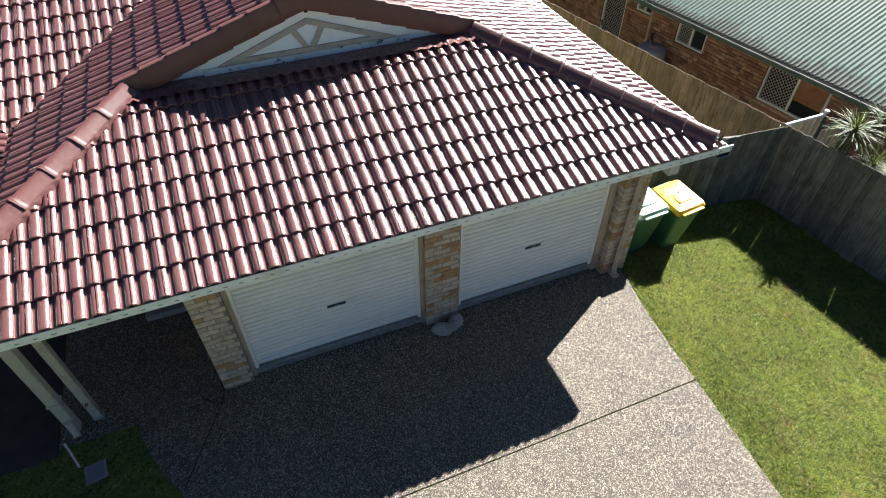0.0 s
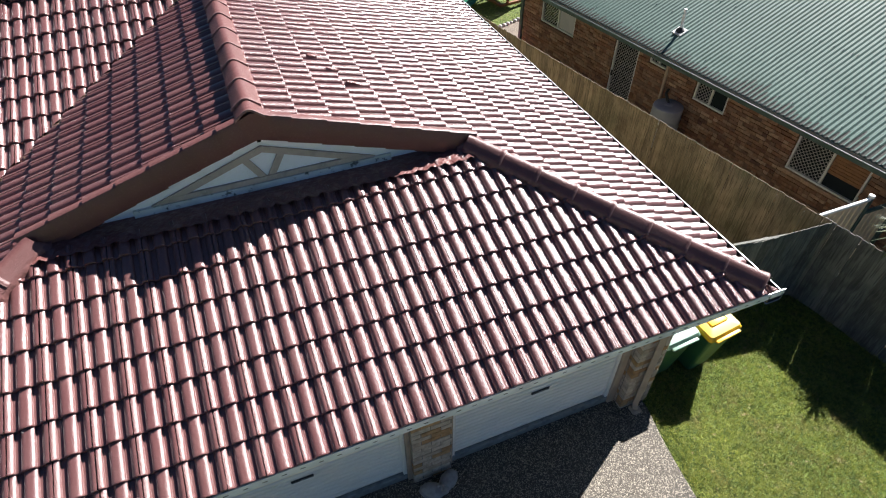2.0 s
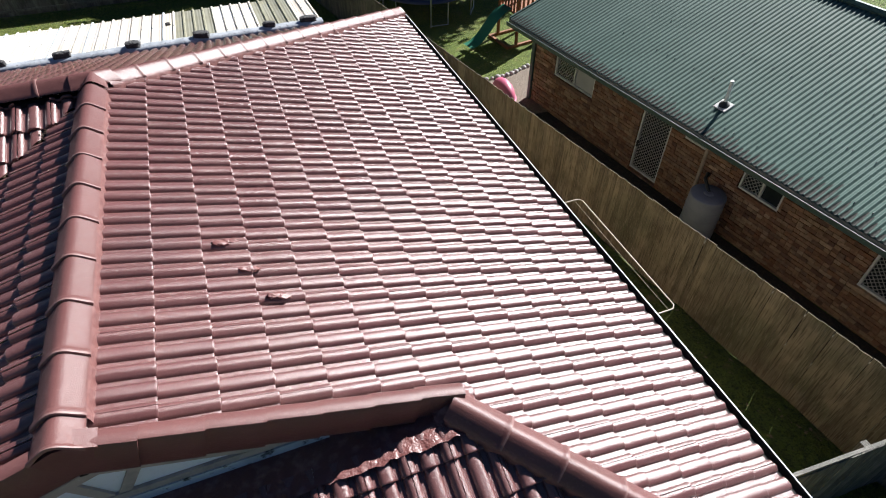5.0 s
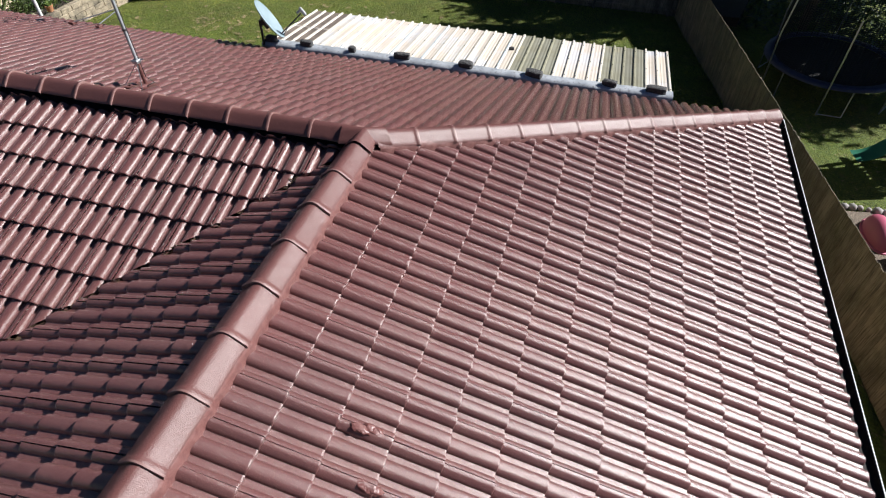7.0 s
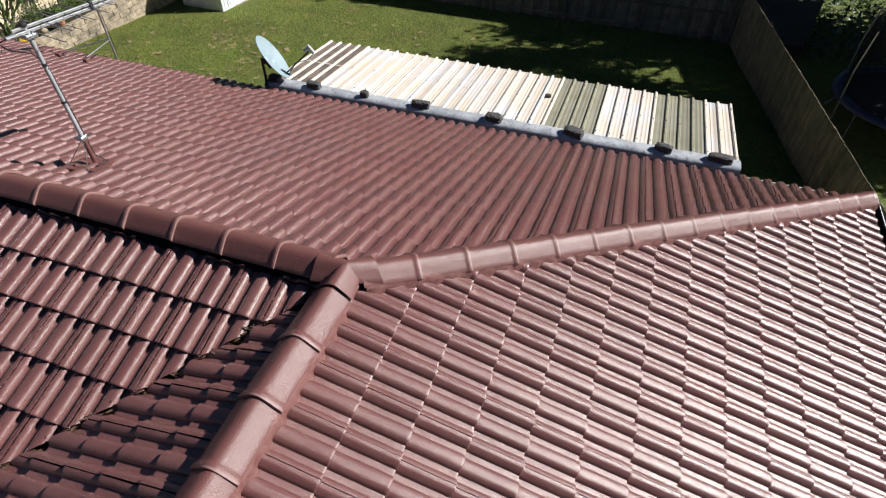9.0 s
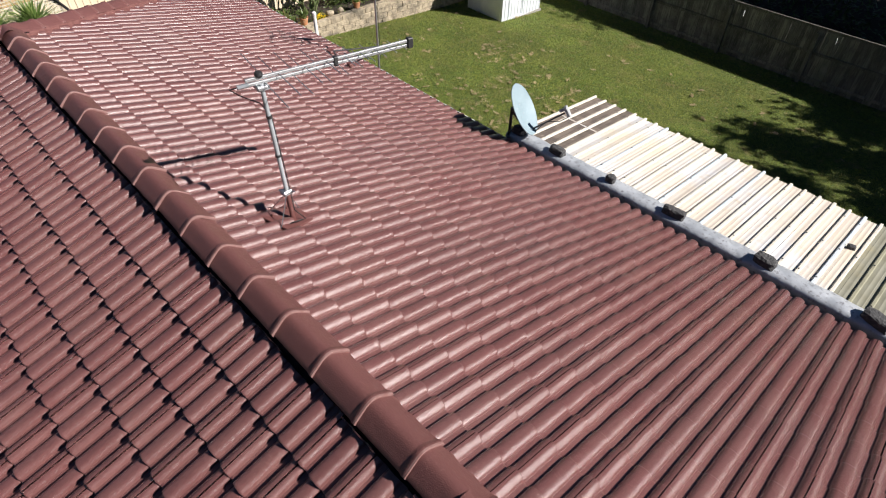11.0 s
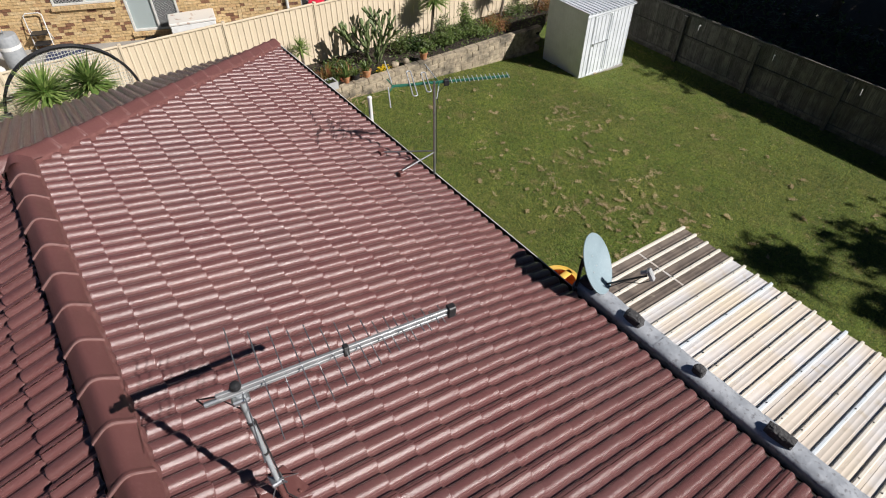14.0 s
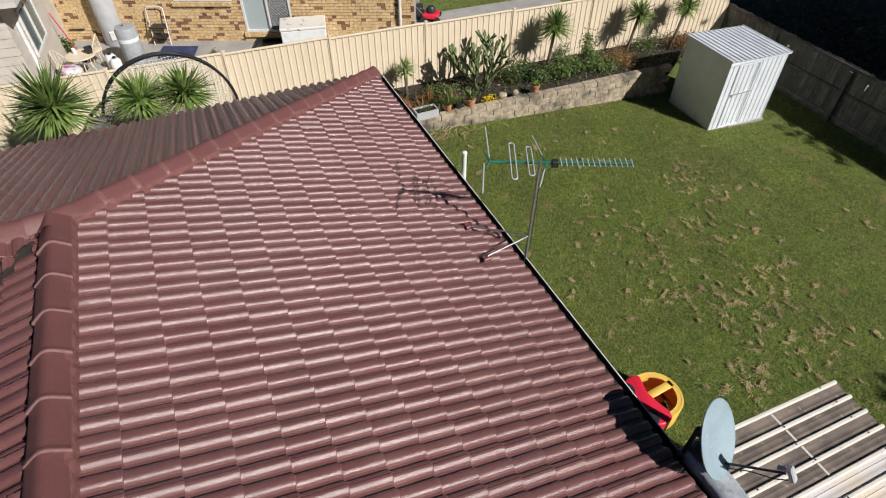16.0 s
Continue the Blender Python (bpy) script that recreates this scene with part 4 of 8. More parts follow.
PY = 0.60
pier(-6.83, -6.44, PY, 0.95, 2.31)
pier(-3.93, -3.44, PY, 0.95, 2.31)
pier(-0.98, -0.56, PY - 0.08, 1.20, 2.31)
for x0, x1 in ((-6.44, -6.385), (-3.99, -3.93), (-3.44, -3.40), (-1.09, -0.985)):
    part("jamb", Mesh().rbox(x0, x1, PY + 0.06, 0.90, -0.06, 2.30, 0.006), JAMB, house, "painted timber door jamb")
part("lintel", Mesh().box(-6.44, -0.98, 0.78, 0.98, 2.05, 2.31), JAMB, house, "painted lintel over the garage doors")


def roller_door(x0, x1):
    door = part("garage_door", Mesh().box(x0, x1, 0.77, 0.79, -0.05, 2.1), DOORM, house, "cream ribbed steel roller door, shut")
    pts = []
    z = 0.09
    while z < 2.08:
        pts += [(z, 0.0), (z + 0.008, -0.012), (z + 0.034, -0.017), (z + 0.058, -0.012), (z + 0.066, 0.002), (z + 0.070, 0.014), (z + 0.076, 0.014)]
        z += 0.080
    part("curtain", Mesh().strip([[(x, 0.74 + y, zz) for zz, y in pts] for x in (x0 + 0.01, x1 - 0.01)]), DOORM, door, smooth=60)
    part("bottom_rail", Mesh().rbox(x0, x1, 0.685, 0.76, -0.045, 0.075, 0.008), GREYRAIL, door, "grey zinc bottom rail")
    for x in (x0 + 0.02, x1 - 0.02):
        part("guide", Mesh().rbox(x - 0.025, x + 0.025, 0.695, 0.77, -0.04, 2.1, 0.006), DOORM, door, "steel side guide")
    xm = (x0 + x1) / 2 + 0.03
    h = part("handle_plate", Mesh().rbox(xm - 0.125, xm + 0.125, 0.712, 0.728, 0.825, 0.870, 0.005), DARK, door, "black handle plate")
    part("handle_mark", Mesh().box(xm - 0.03, xm + 0.03, 0.7105, 0.712, 0.839, 0.855), GREYRAIL, h)


roller_door(-6.385, -3.99)
roller_door(-3.40, -1.09)
# downpipe on the outer pier
part("downpipe", Mesh().tube([(-0.80, 0.42, 2.36), (-0.80, 0.45, 2.20), (-0.80, 0.46, 0.08), (-0.80, 0.43, 0.0)], 0.048, 4).rbox(-0.87, -0.73, 0.36, 0.50, -0.06, 0.0, 0.02), JAMB, house, "square cream downpipe on the corner pier")
part("eave_bracket", Mesh().rbox(-0.66, -0.50, 0.16, 0.30, 2.08, 2.30, 0.01).rbox(-0.90, -0.66, 0.20, 0.26, 2.20, 2.30, 0.008), SOFFIT, house, "boxed eave end over the corner pier")
# porch posts
part("porch_post", Mesh().rbox(-8.73, -8.60, 0.69, 0.81, -0.06, 2.30, 0.008).rbox(-8.745, -8.585, 0.675, 0.825, 0.55, 0.58, 0.006), POST, house, "square painted timber porch post")
post_b = part("porch_post", Mesh().rbox(-8.445, -8.345, 0.76, 0.86, -0.02, 2.30, 0.008), POST, house, "rough timber porch post on a steel shoe")
part("steel_shoe", Mesh().rbox(-8.46, -8.33, 0.755, 0.865, -0.06, 0.0, 0.006).rbox(-8.452, -8.446, 0.77, 0.85, 0.0, 0.12, 0.002).rbox(-8.344, -8.338, 0.77, 0.85, 0.0, 0.12, 0.002), GREYRAIL, post_b, "galvanised post shoe")
part("hook", Mesh().tube([(-8.40, 0.758, 0.36), (-8.40, 0.715, 0.35), (-8.37, 0.70, 0.37), (-8.36, 0.72, 0.40)], 0.007, 6), DARK, post_b, "dark iron hook", smooth=True)
part("downpipe", Mesh().tube([(-8.645, 0.665, 0.22), (-8.645, 0.655, 0.06), (-8.64, 0.62, -0.01), (-8.635, 0.585, -0.03)], 0.046, 14), POST, house, "round painted downpipe elbow at the post's foot", smooth=60)
part("entry_step", Mesh().rbox(-7.75, -6.95, 2.2, 3.15, -0.06, 0.06, 0.01), CONCRETE, house, "low concrete entry step")

# ---------------------------------------------------------------- ground
def clamp(v, a, b):
    return max(a, min(b, v))


def fence_x(y):
    """The boundary on the low side."""
    return 3.42 - 0.184 * (y - 1.62)


def cream_x(y):
    """The boundary with the steel fence."""
    return -20.15 + 0.06 * (y - 12.5)


def ground_z(x, y):
    z = -0.06 - 0.064 * clamp(y - 12, 0, 10)
    z -= 0.145 * clamp(x + 0.62, 0, 4.1) * (1 - 0.55 * clamp((y - 11) / 6, 0, 1))
    z += (-1.22 - z) * clamp((x - fence_x(y) - 0.10) / 0.8, 0, 1) * clamp((40 - x) / 20, 0.5, 1)
    z -= 0.25 * clamp((cream_x(y) - x) / 2, 0, 1)
    return z


xs = [-400, -150, -80, -55] + [-42 + 1.0 * i for i in range(22)] + [-20 + 0.4 * i for i in range(68)] + [8, 10, 13, 17, 22, 30, 45, 80, 150, 400]
ys = [-400, -150, -60, -30, -18] + [-12 + 0.6 * i for i in range(62)] + [26, 28, 31, 35, 40, 50, 80, 150, 400]
# unseen pale sheet, added so the lawn's green bounce doesn't tint the gable
single("road", Mesh().strip([[(x, y, ground_z(x, -12) + 0.02) for x in (-120, -40, 0, 40, 120)] for y in (-26.0, -11.5)]), BOUNCE_GROUND, "unseen pale ground sheet added to bounce neutral light onto the gable", "road", "structure", fix=False)
single("ground", Mesh().strip([[(x, y, ground_z(x, y)) for x in xs] for y in ys]), LAWN, "sloping lawn with worn and yellowed patches", "lawn", "structure", smooth=True, fix=False)


def slab(name, poly, top, material, label, category, thick=0.12, kind="structure"):
    bm = bmesh.new()
    f = bm.faces.new([bm.verts.new((x, y, top)) for x, y in poly])
    ext = bmesh.ops.extrude_face_region(bm, geom=[f])
    for q in ext["geom"]:
        if isinstance(q, bmesh.types.BMVert):
            q.co.z -= thick
    bmesh.ops.recalc_face_normals(bm, faces=bm.faces[:])
    edges = [e for e in bm.edges if all(abs(q.co.z - top) < 1e-5 for q in e.verts)]
    bmesh.ops.bevel(bm, geom=edges, offset=0.006, segments=1, affect="EDGES")
    return single(name, Mesh().take(bm), material, label, category, kind)


edge = [(-0.62, 0.40), (-0.72, -0.10), (-0.78, -0.55), (-0.84, -1.20), (-0.86, -1.635)]
curve = [(-7.30, -1.635 + 0.65)] + []
left_arc = [(-7.00, -1.635), (-7.28, -1.02), (-7.55, -0.52), (-7.76, -0.10), (-7.87, 0.22), (-7.92, 0.50)]
slab("driveway", [(-0.98, 0.98), (-0.62, 0.98)] + edge + left_arc + [(-6.85, 0.50), (-6.85, 0.98)], -0.042, AGG, "dark exposed-aggregate concrete driveway", "driveway")
slab("driveway_outer", [(-0.862, -1.648), (-0.93, -2.56), (-0.98, -3.3), (-1.0, -12), (-6.3, -12), (-6.45, -3.2), (-6.70, -2.2), (-6.995, -1.648)], -0.044, AGG, "sunlit exposed-aggregate concrete driveway", "driveway")
jd = Vector((-0.672, -1.241, 0)).normalized()
jn = Vector((-jd.y, jd.x, 0)) * 0.006
single("control_joint", Mesh().strip([[p - jn, p + jn] for p in (Vector((-6.86, 0.49, -0.0395)), Vector((-7.46, -0.62, -0.0395)))]), SARK, "dark saw-cut joint in the driveway concrete", "joint", "structure")
slab("porch_slab", [(-8.84, 0.515), (-6.86, 0.515), (-6.86, 3.2), (-8.84, 3.2)], -0.040, AGG, "shaded exposed-aggregate porch slab", "porch")
slab("side_path", [(-11.5, 0.40), (-8.86, 0.40), (-8.86, 3.2), (-11.5, 3.2)], -0.050, PAVER, "dark paved path beside the porch", "path")
slab("patio", [(-9.0, 10.8), (-1.3, 10.8), (-1.3, 13.7), (-9.0, 13.7)], -0.045, CONCRETE, "concrete patio slab under the awning", "patio")
slab("doormat", [(-7.45, 2.55), (-6.95, 2.55), (-6.95, 2.95), (-7.45, 2.95)], 0.070, BLACKPOT, "dark rubber doormat on the entry step", "doormat", 0.012, "")

# grass standing on the lawns
blades = np.random.RandomState(3)


def grass(name, x0, x1, y0, y1, count, keep, label, tall=(0.02, 0.055)):
    n = count
    x, y = blades.uniform(x0, x1, n), blades.uniform(y0, y1, n)
    ok = np.array([keep(a, b) for a, b in zip(x, y)])
    x, y = x[ok], y[ok]
    n = len(x)
    z = np.array([ground_z(a, b) for a, b in zip(x, y)])
    ang, lean, h, w = blades.uniform(0, 6.283, n), blades.uniform(0, 0.06, n), blades.uniform(*tall, n), blades.uniform(0.0022, 0.005, n)
    dx, dy = np.cos(ang), np.sin(ang)
    v = np.empty((n, 3, 3))
    v[:, 0] = np.stack([x - dy * w, y + dx * w, z - 0.004], 1)
    v[:, 1] = np.stack([x + dy * w, y - dx * w, z - 0.004], 1)
    v[:, 2] = np.stack([x + dx * lean, y + dy * lean, z + h], 1)
    me = bpy.data.meshes.new(name)
    me.vertices.add(3 * n)
    me.vertices.foreach_set("co", v.ravel())
    me.loops.add(3 * n)
    me.loops.foreach_set("vertex_index", np.arange(3 * n))
    me.polygons.add(n)
    me.polygons.foreach_set("loop_start", np.arange(0, 3 * n, 3))
    me.update(calc_edges=True)
    me.materials.append(BLADE)
    return tagged(new(name, me), label, "grass", "", "stuff")


grass("grass", -0.95, 3.7, -4.5, 1.5, 170000, lambda x, y: x > np.interp(y, [-12, -3.3, -1.63, -0.5, 0.4, 2], [-0.98, -0.96, -0.84, -0.76, -0.6, -0.5]) and x < fence_x(y) - 0.05, "short green lawn grass beside the driveway")
grass("grass", -18.1, 1.5, 11.6, 22.95, 450000, lambda x, y: x < fence_x(y) and not (-17.5 < x < -15.9 and 19.8 < y < 21.6) and not (-9.0 < x < -1.3 and y < 13.75), "mown back lawn with patches of dry clippings")
grass("grass", -10.5, -6.9, -3.0, 0.45, 14000, lambda x, y: y < 0.36 and x < np.interp(y, [-3.2, -1.63, -0.52, 0.22, 0.5], [-6.5, -7.05, -7.62, -7.92, -7.98]), "shaded grass in front of the porch")

grass("grass", 0.6, 10.0, 12.3, 23.5, 90000, lambda x, y: x > fence_x(y) + 0.12 and not (12.4 < y < np.interp(x, [2.4, 3.55, 4.9], [14.3, 14.5, 14.85])) and (x < 3.9 or y > 14.2), "green grass in the next garden")
slab("side_strip", [(fence_x(-5.0) + 0.14, -5.0), (7.35, -5.0), (4.18, 13.2), (fence_x(13.2) + 0.14, 13.2)], -1.195, SOIL, "dark bare soil between fence and brick wall", "soil", 0.2)

# clippings left by the mower
cl = np.random.RandomState(11)
heaps = [(cl.uniform(-17.5, -6.5), cl.uniform(12.6, 21.0), cl.uniform(0.010, 0.035), cl.uniform(0, 3.14)) for _ in range(70)]
for hx_, hy_, wide, n_ in ((-11.3, 16.3, 1.1, 75), (-14.2, 17.6, 0.9, 45), (-12.8, 15.2, 0.8, 25), (-9.3, 15.0, 0.7, 30), (-15.8, 15.6, 0.9, 15)):
    heaps += [(hx_ + cl.normal(0, wide), hy_ + cl.normal(0, wide * 0.8), cl.uniform(0.010, 0.055), cl.uniform(0, 3.14)) for _ in range(n_)]


def clipping(i):
    hx, hy, hr, turn = heaps[int(len(heaps) * cl.uniform(0, 1) ** 1.4)]
    along, across = cl.normal(0, hr * 1.7), cl.normal(0, hr * 0.7)
    x, y = hx + along * math.cos(turn) - across * math.sin(turn), hy + along * math.sin(turn) + across * math.cos(turn)
    z = ground_z(x, y) + 0.036 + abs(cl.normal(0, 0.006))
    a, l, w = cl.uniform(0, 6.28), cl.uniform(0.012, 0.04), 0.004
    d, s = Vector((math.cos(a) * l, math.sin(a) * l, cl.normal(0, 0.012))), Vector((-math.sin(a) * w, math.cos(a) * w, 0))
    p = Vector((x, y, z))
    return [[p - d - s, p + d - s, p + d + s, p - d + s]]


tagged(card("grass_clippings", 9000, clipping, STRAW), "dry straw-coloured grass clippings on the lawn", "clippings", "", "stuff")

# ---------------------------------------------------------------- fences
def paling_fence(name, a, b, top_a, top_b, base, material, label, width=0.099, gap=0.0015, rails=0, posts=2.4, spare=0.0):
    """Palings from a to b. rails: side (+1 left of the way, -1 right) on which rails and posts stand."""
    a, b = Vector(a), Vector(b)
    d = (b - a)
    length = d.length
    d.normalize()
    n = Vector((-d.y, d.x))
    ang = math.atan2(d.y, d.x)
    f = thing(name, (a.x, a.y, base(a.x, a.y)), label, "fence")
    inv = f.matrix_basis.inverted()
    count = int(length / (width + gap))
    unit = Mesh().rbox(0, width, -0.008, 0.008, 0, 1, 0.003).data("paling", material)
    for i in range(count):
        p = a + d * (i * (width + gap))
        z0 = base(p.x, p.y) - 0.05
        z1 = top_a + (top_b - top_a) * i / count + rng.uniform(-0.012, 0.012)
        m = Matrix.Translation((p.x, p.y, z0)) @ Matrix.Rotation(ang + rng.uniform(-0.02, 0.02), 4, "Z") @ Matrix.Rotation(rng.uniform(-0.006, 0.006), 4, "Y") @ Matrix.Diagonal((rng.choice((1.025, 1.025, 1.01, 1.0)), 1, z1 - z0, 1)) @ Matrix.Translation((0, rng.uniform(-0.004, 0.004), 0))
        part("paling", unit, material, f, m=inv @ m)
    side = rails or 1
    for k in (0.28, 1.45) if not rails else (0.18, 0.85, 1.50):
        r = Mesh()
        q0, q1 = a + n * side * 0.03, b + n * side * 0.03
        za, zb = base(a.x, a.y) + k, base(b.x, b.y) + k
        r.add([inv @ Vector((q.x + n.x * side * t, q.y + n.y * side * t, z + h)) for q, z in ((q0, za), (q1, zb)) for t in (-0.02, 0.02) for h in (-0.035, 0.035)], [(0, 1, 3, 2), (4, 6, 7, 5), (0, 4, 5, 1), (2, 3, 7, 6), (0, 2, 6, 4), (1, 5, 7, 3)])
        part("rail", r, material, f, "hardwood fence rail")
    for i in range(int(length / posts) + 1):
        p = a + d * min(i * posts + 0.3, length) + n * side * 0.095
        z0, z1 = base(p.x, p.y) - 0.1, top_a + (top_b - top_a) * i * posts / length - 0.02
        part("post", Mesh().rbox(-0.05, 0.05, -0.04, 0.04, z0, z1 - 0.09, 0.006, m=inv @ Matrix.Translation((p.x, p.y, 0)) @ Matrix.Rotation(ang, 4, "Z")), material, f, "hardwood fence post")
    return f


def side_base(x, y):
    return ground_z(min(x, fence_x(y) - 0.05), y)


paling_fence("paling_fence", (fence_x(1.62), 1.62), (fence_x(23.0), 23.0), 1.02, 0.88, side_base, PALING, "tall weathered timber paling fence along the side boundary", rails=-1)
paling_fence("paling_fence", (fence_x(-6.0), -6.0), (fence_x(1.72), 1.72), 1.12, 1.02, side_base, GREYPALING, "shaded grey timber paling fence beside the front lawn", rails=-1)
paling_fence("paling_fence", (-0.48, 1.66), (fence_x(1.62) + 0.02, 1.58), 1.22, 1.02, side_base, GREYPALING, "grey timber paling fence behind the bins", rails=1)
paling_fence("paling_fence", (-0.45, 23.05), (-19.75, 23.35), 0.74, 0.86, ground_z, GREYPALING, "dark weathered back fence with rails and posts showing", rails=1)
for i, x in enumerate((-16.9, -14.5, -12.19, -9.91, -7.46, -5.1)):
    b = thing("fence_bracket", (x, 22.97, 0.70), "small white wire bracket on a fence post", "bracket", "brackets on the back fence")
    part("arm", Mesh().tube([(0, 0.02, -0.03), (0.0, -0.03, 0.02), (0.02, -0.09, 0.03), (0.03, -0.11, -0.10)], 0.010, 6), WHITEMETAL, b, "white bracket arm")

# cream steel fence
cf = thing("steel_fence", (cream_x(4.0), 4.0, -0.2), "cream ribbed steel panel fence with capped posts", "fence")
inv = cf.matrix_basis.inverted()
prof = []
for i in range(15):
    u = i * 0.1576
    prof += [(u, 0.0), (u + 0.105, 0.0), (u + 0.118, 0.016), (u + 0.145, 0.016)]
prof.append((2.364, 0.0))
py = [23.3 - 2.40 * i for i in range(11)]
for i in range(10):
    y1, y0 = py[i], py[i + 1]
    ax, bx_ = cream_x(y0), cream_x(y1)
    ang = math.atan2(y1 - y0, bx_ - ax)
    m = inv @ Matrix.Translation((ax, y0, 0)) @ Matrix.Rotation(ang, 4, "Z")
    zt, zb = 1.74 - 0.012 * (y0 - 12), -0.16 - 0.03 * clamp(y0 - 12, 0, 10)
    p = part("panel", Mesh().strip([[(u + 0.02, -w, zb + 0.02) for u, w in prof], [(u + 0.02, -w, zt - 0.02) for u, w in prof]], m), CREAMFENCE, cf, "cream ribbed steel fence panel")
    part("top_rail", Mesh().rbox(0, 2.4, -0.034, 0.020, zt - 0.045, zt, 0.008, m=m), CREAMFENCE, cf)
    part("bottom_rail", Mesh().rbox(0, 2.4, -0.034, 0.020, zb, zb + 0.06, 0.008, m=m), CREAMFENCE, cf)
    post = part("post", Mesh().rbox(-0.032, 0.032, -0.042, 0.032, zb - 0.1, zt + 0.03, 0.008, m=m), CREAMFENCE, cf)
    part("cap", Mesh().rbox(-0.042, 0.042, -0.052, 0.042, zt + 0.03, zt + 0.055, 0.01, m=m), CREAMFENCE, post)

# garden bed with its block wall
BEDZ = 0.14
rw = thing("retaining_wall", (-18.3, 15, -0.3), "low split-block retaining wall with stained tan blocks", "wall", kind="structure")
inv = rw.matrix_basis.inverted()
block = Mesh().rbox(-0.195, 0.195, -0.1, 0.1, 0, 0.148, 0.008).data("block", BLOCK)


def wall_x(y):
    return -18.42 + 0.045 * (y - 12)


for k in range(5):
    y = 11.9 + (0.2 if k % 2 else 0.0)
    while y < 20.0:
        x = wall_x(y)
        z = 0.235 - 0.155 * (k + 1)
        part("block", block, BLOCK, rw, m=inv @ Matrix.Translation((x + rng.uniform(-0.008, 0.008), y, z)) @ Matrix.Rotation(math.pi / 2 - 0.045 + rng.uniform(-0.01, 0.01), 4, "Z"))
        y += 0.40
bed = [(wall_x(11.7) - 0.1, 11.7), (wall_x(20.2) - 0.1, 20.2), (cream_x(22.3), 22.3), (cream_x(11.7) , 11.7)]
slab("garden_bed", bed, BEDZ, SOIL, "dark mulched garden bed behind the block wall", "garden bed", 0.3)

# ---------------------------------------------------------------- metal awning over the patio
AX0, AX1, AY0, AY1, AZ0, AZ1 = -8.53, -1.555, 11.40, 13.54, 2.50, 2.27
aw = thing("patio_awning", ((AX0 + AX1) / 2, AY0, 0), "patio awning of cream ribbed metal sheets with grey fibreglass strips", "awning")
inv = aw.matrix_basis.inverted()
pitch_x = (AX1 - AX0) / 37


def aw_z(y):
    return AZ0 + (AZ1 - AZ0) * (y - AY0) / (AY1 - AY0)


for i in range(37):
    x0, x1 = AX0 + i * pitch_x, AX0 + (i + 1) * pitch_x
    fibre = i in (23, 24, 25, 26, 31, 32, 33, 34)
    old = i < 4
    m = SHEET_FIBRE if fibre else SHEET_OLD if old else SHEET
    ye = AY1 + rng.uniform(-0.02, 0.02) - (0.0 if i else 0.0)
    sag = rng.uniform(-0.004, 0.004)
    sh = Mesh()
    sh.strip([[inv @ Vector((x, y, aw_z(y) + z)) for x, z in ((x0 + 0.012, 0.0), (x0 + 0.060, 0.001 + sag), (x0 + 0.064, 0.003), (x0 + 0.072, 0.003), (x0 + 0.076, 0.001), (x1 - 0.076, 0.001), (x1 - 0.072, 0.003), (x1 - 0.064, 0.003), (x1 - 0.060, 0.001 - sag), (x1 - 0.012, 0.0))] for y in (AY0, (AY0 + AY1) / 2, ye)])
    part("sheet", sh, m, aw, "mould-blackened cream sheet" if old else "grey-green fibreglass sheet" if fibre else "", smooth=30, fix=False)
for i in range(38):
    x = AX0 + i * pitch_x
    fibre = i in (24, 25, 26, 32, 33, 34)
    r = Mesh()
    r.strip([[inv @ Vector((x + dx, y, aw_z(y) + dz)) for dx, dz in ((-0.024, -0.002), (-0.019, 0.021), (-0.012, 0.027), (0.012, 0.027), (0.019, 0.021), (0.024, -0.002))] for y in (AY0, AY1 + 0.012)])
    r.add([inv @ Vector((x + dx, AY1 + 0.012, aw_z(AY1) + dz)) for dx, dz in ((-0.024, -0.002), (-0.019, 0.021), (0.019, 0.021), (0.024, -0.002))], [(0, 1, 2, 3)])
    rib = part("rib", r, RIB_FIBRE if fibre else RIB_BLUE if i in (7, 12, 15, 22) else RIB, aw, "raised seam of the roof sheet")
    for y in (11.75, 12.5, 13.3):
        if rng.random() < 0.8:
            part("screw", Mesh().lathe([(0.009, 0.0), (0.009, 0.005), (0.004, 0.009)], 6, inv @ Matrix.Translation((x + rng.uniform(-0.004, 0.004), y + rng.uniform(-0.03, 0.03), aw_z(y) + 0.027))), DARK, rib)
# cross joints on the mouldy sheets
for i in range(4):
    x0 = AX0 + i * pitch_x + 0.03
    part("lap_joint", Mesh().box(x0, x0 + pitch_x - 0.06, 12.52, 12.545, aw_z(12.53) + 0.001, aw_z(12.53) + 0.006, inv), SHEET, aw)
for x in (AX0 + 0.1, -5.0, AX1 - 0.1):
    part("post", Mesh().rbox(x - 0.04, x + 0.04, AY1 - 0.15, AY1 - 0.07, -0.1, aw_z(AY1) - 0.09, 0.006, m=inv), WHITEMETAL, aw, "white steel awning post")
part("beam", Mesh().box(AX0, AX1, AY1 - 0.15, AY1 - 0.10, aw_z(AY1) - 0.10, aw_z(AY1) - 0.012, inv), WHITEMETAL, aw, "white edge beam")
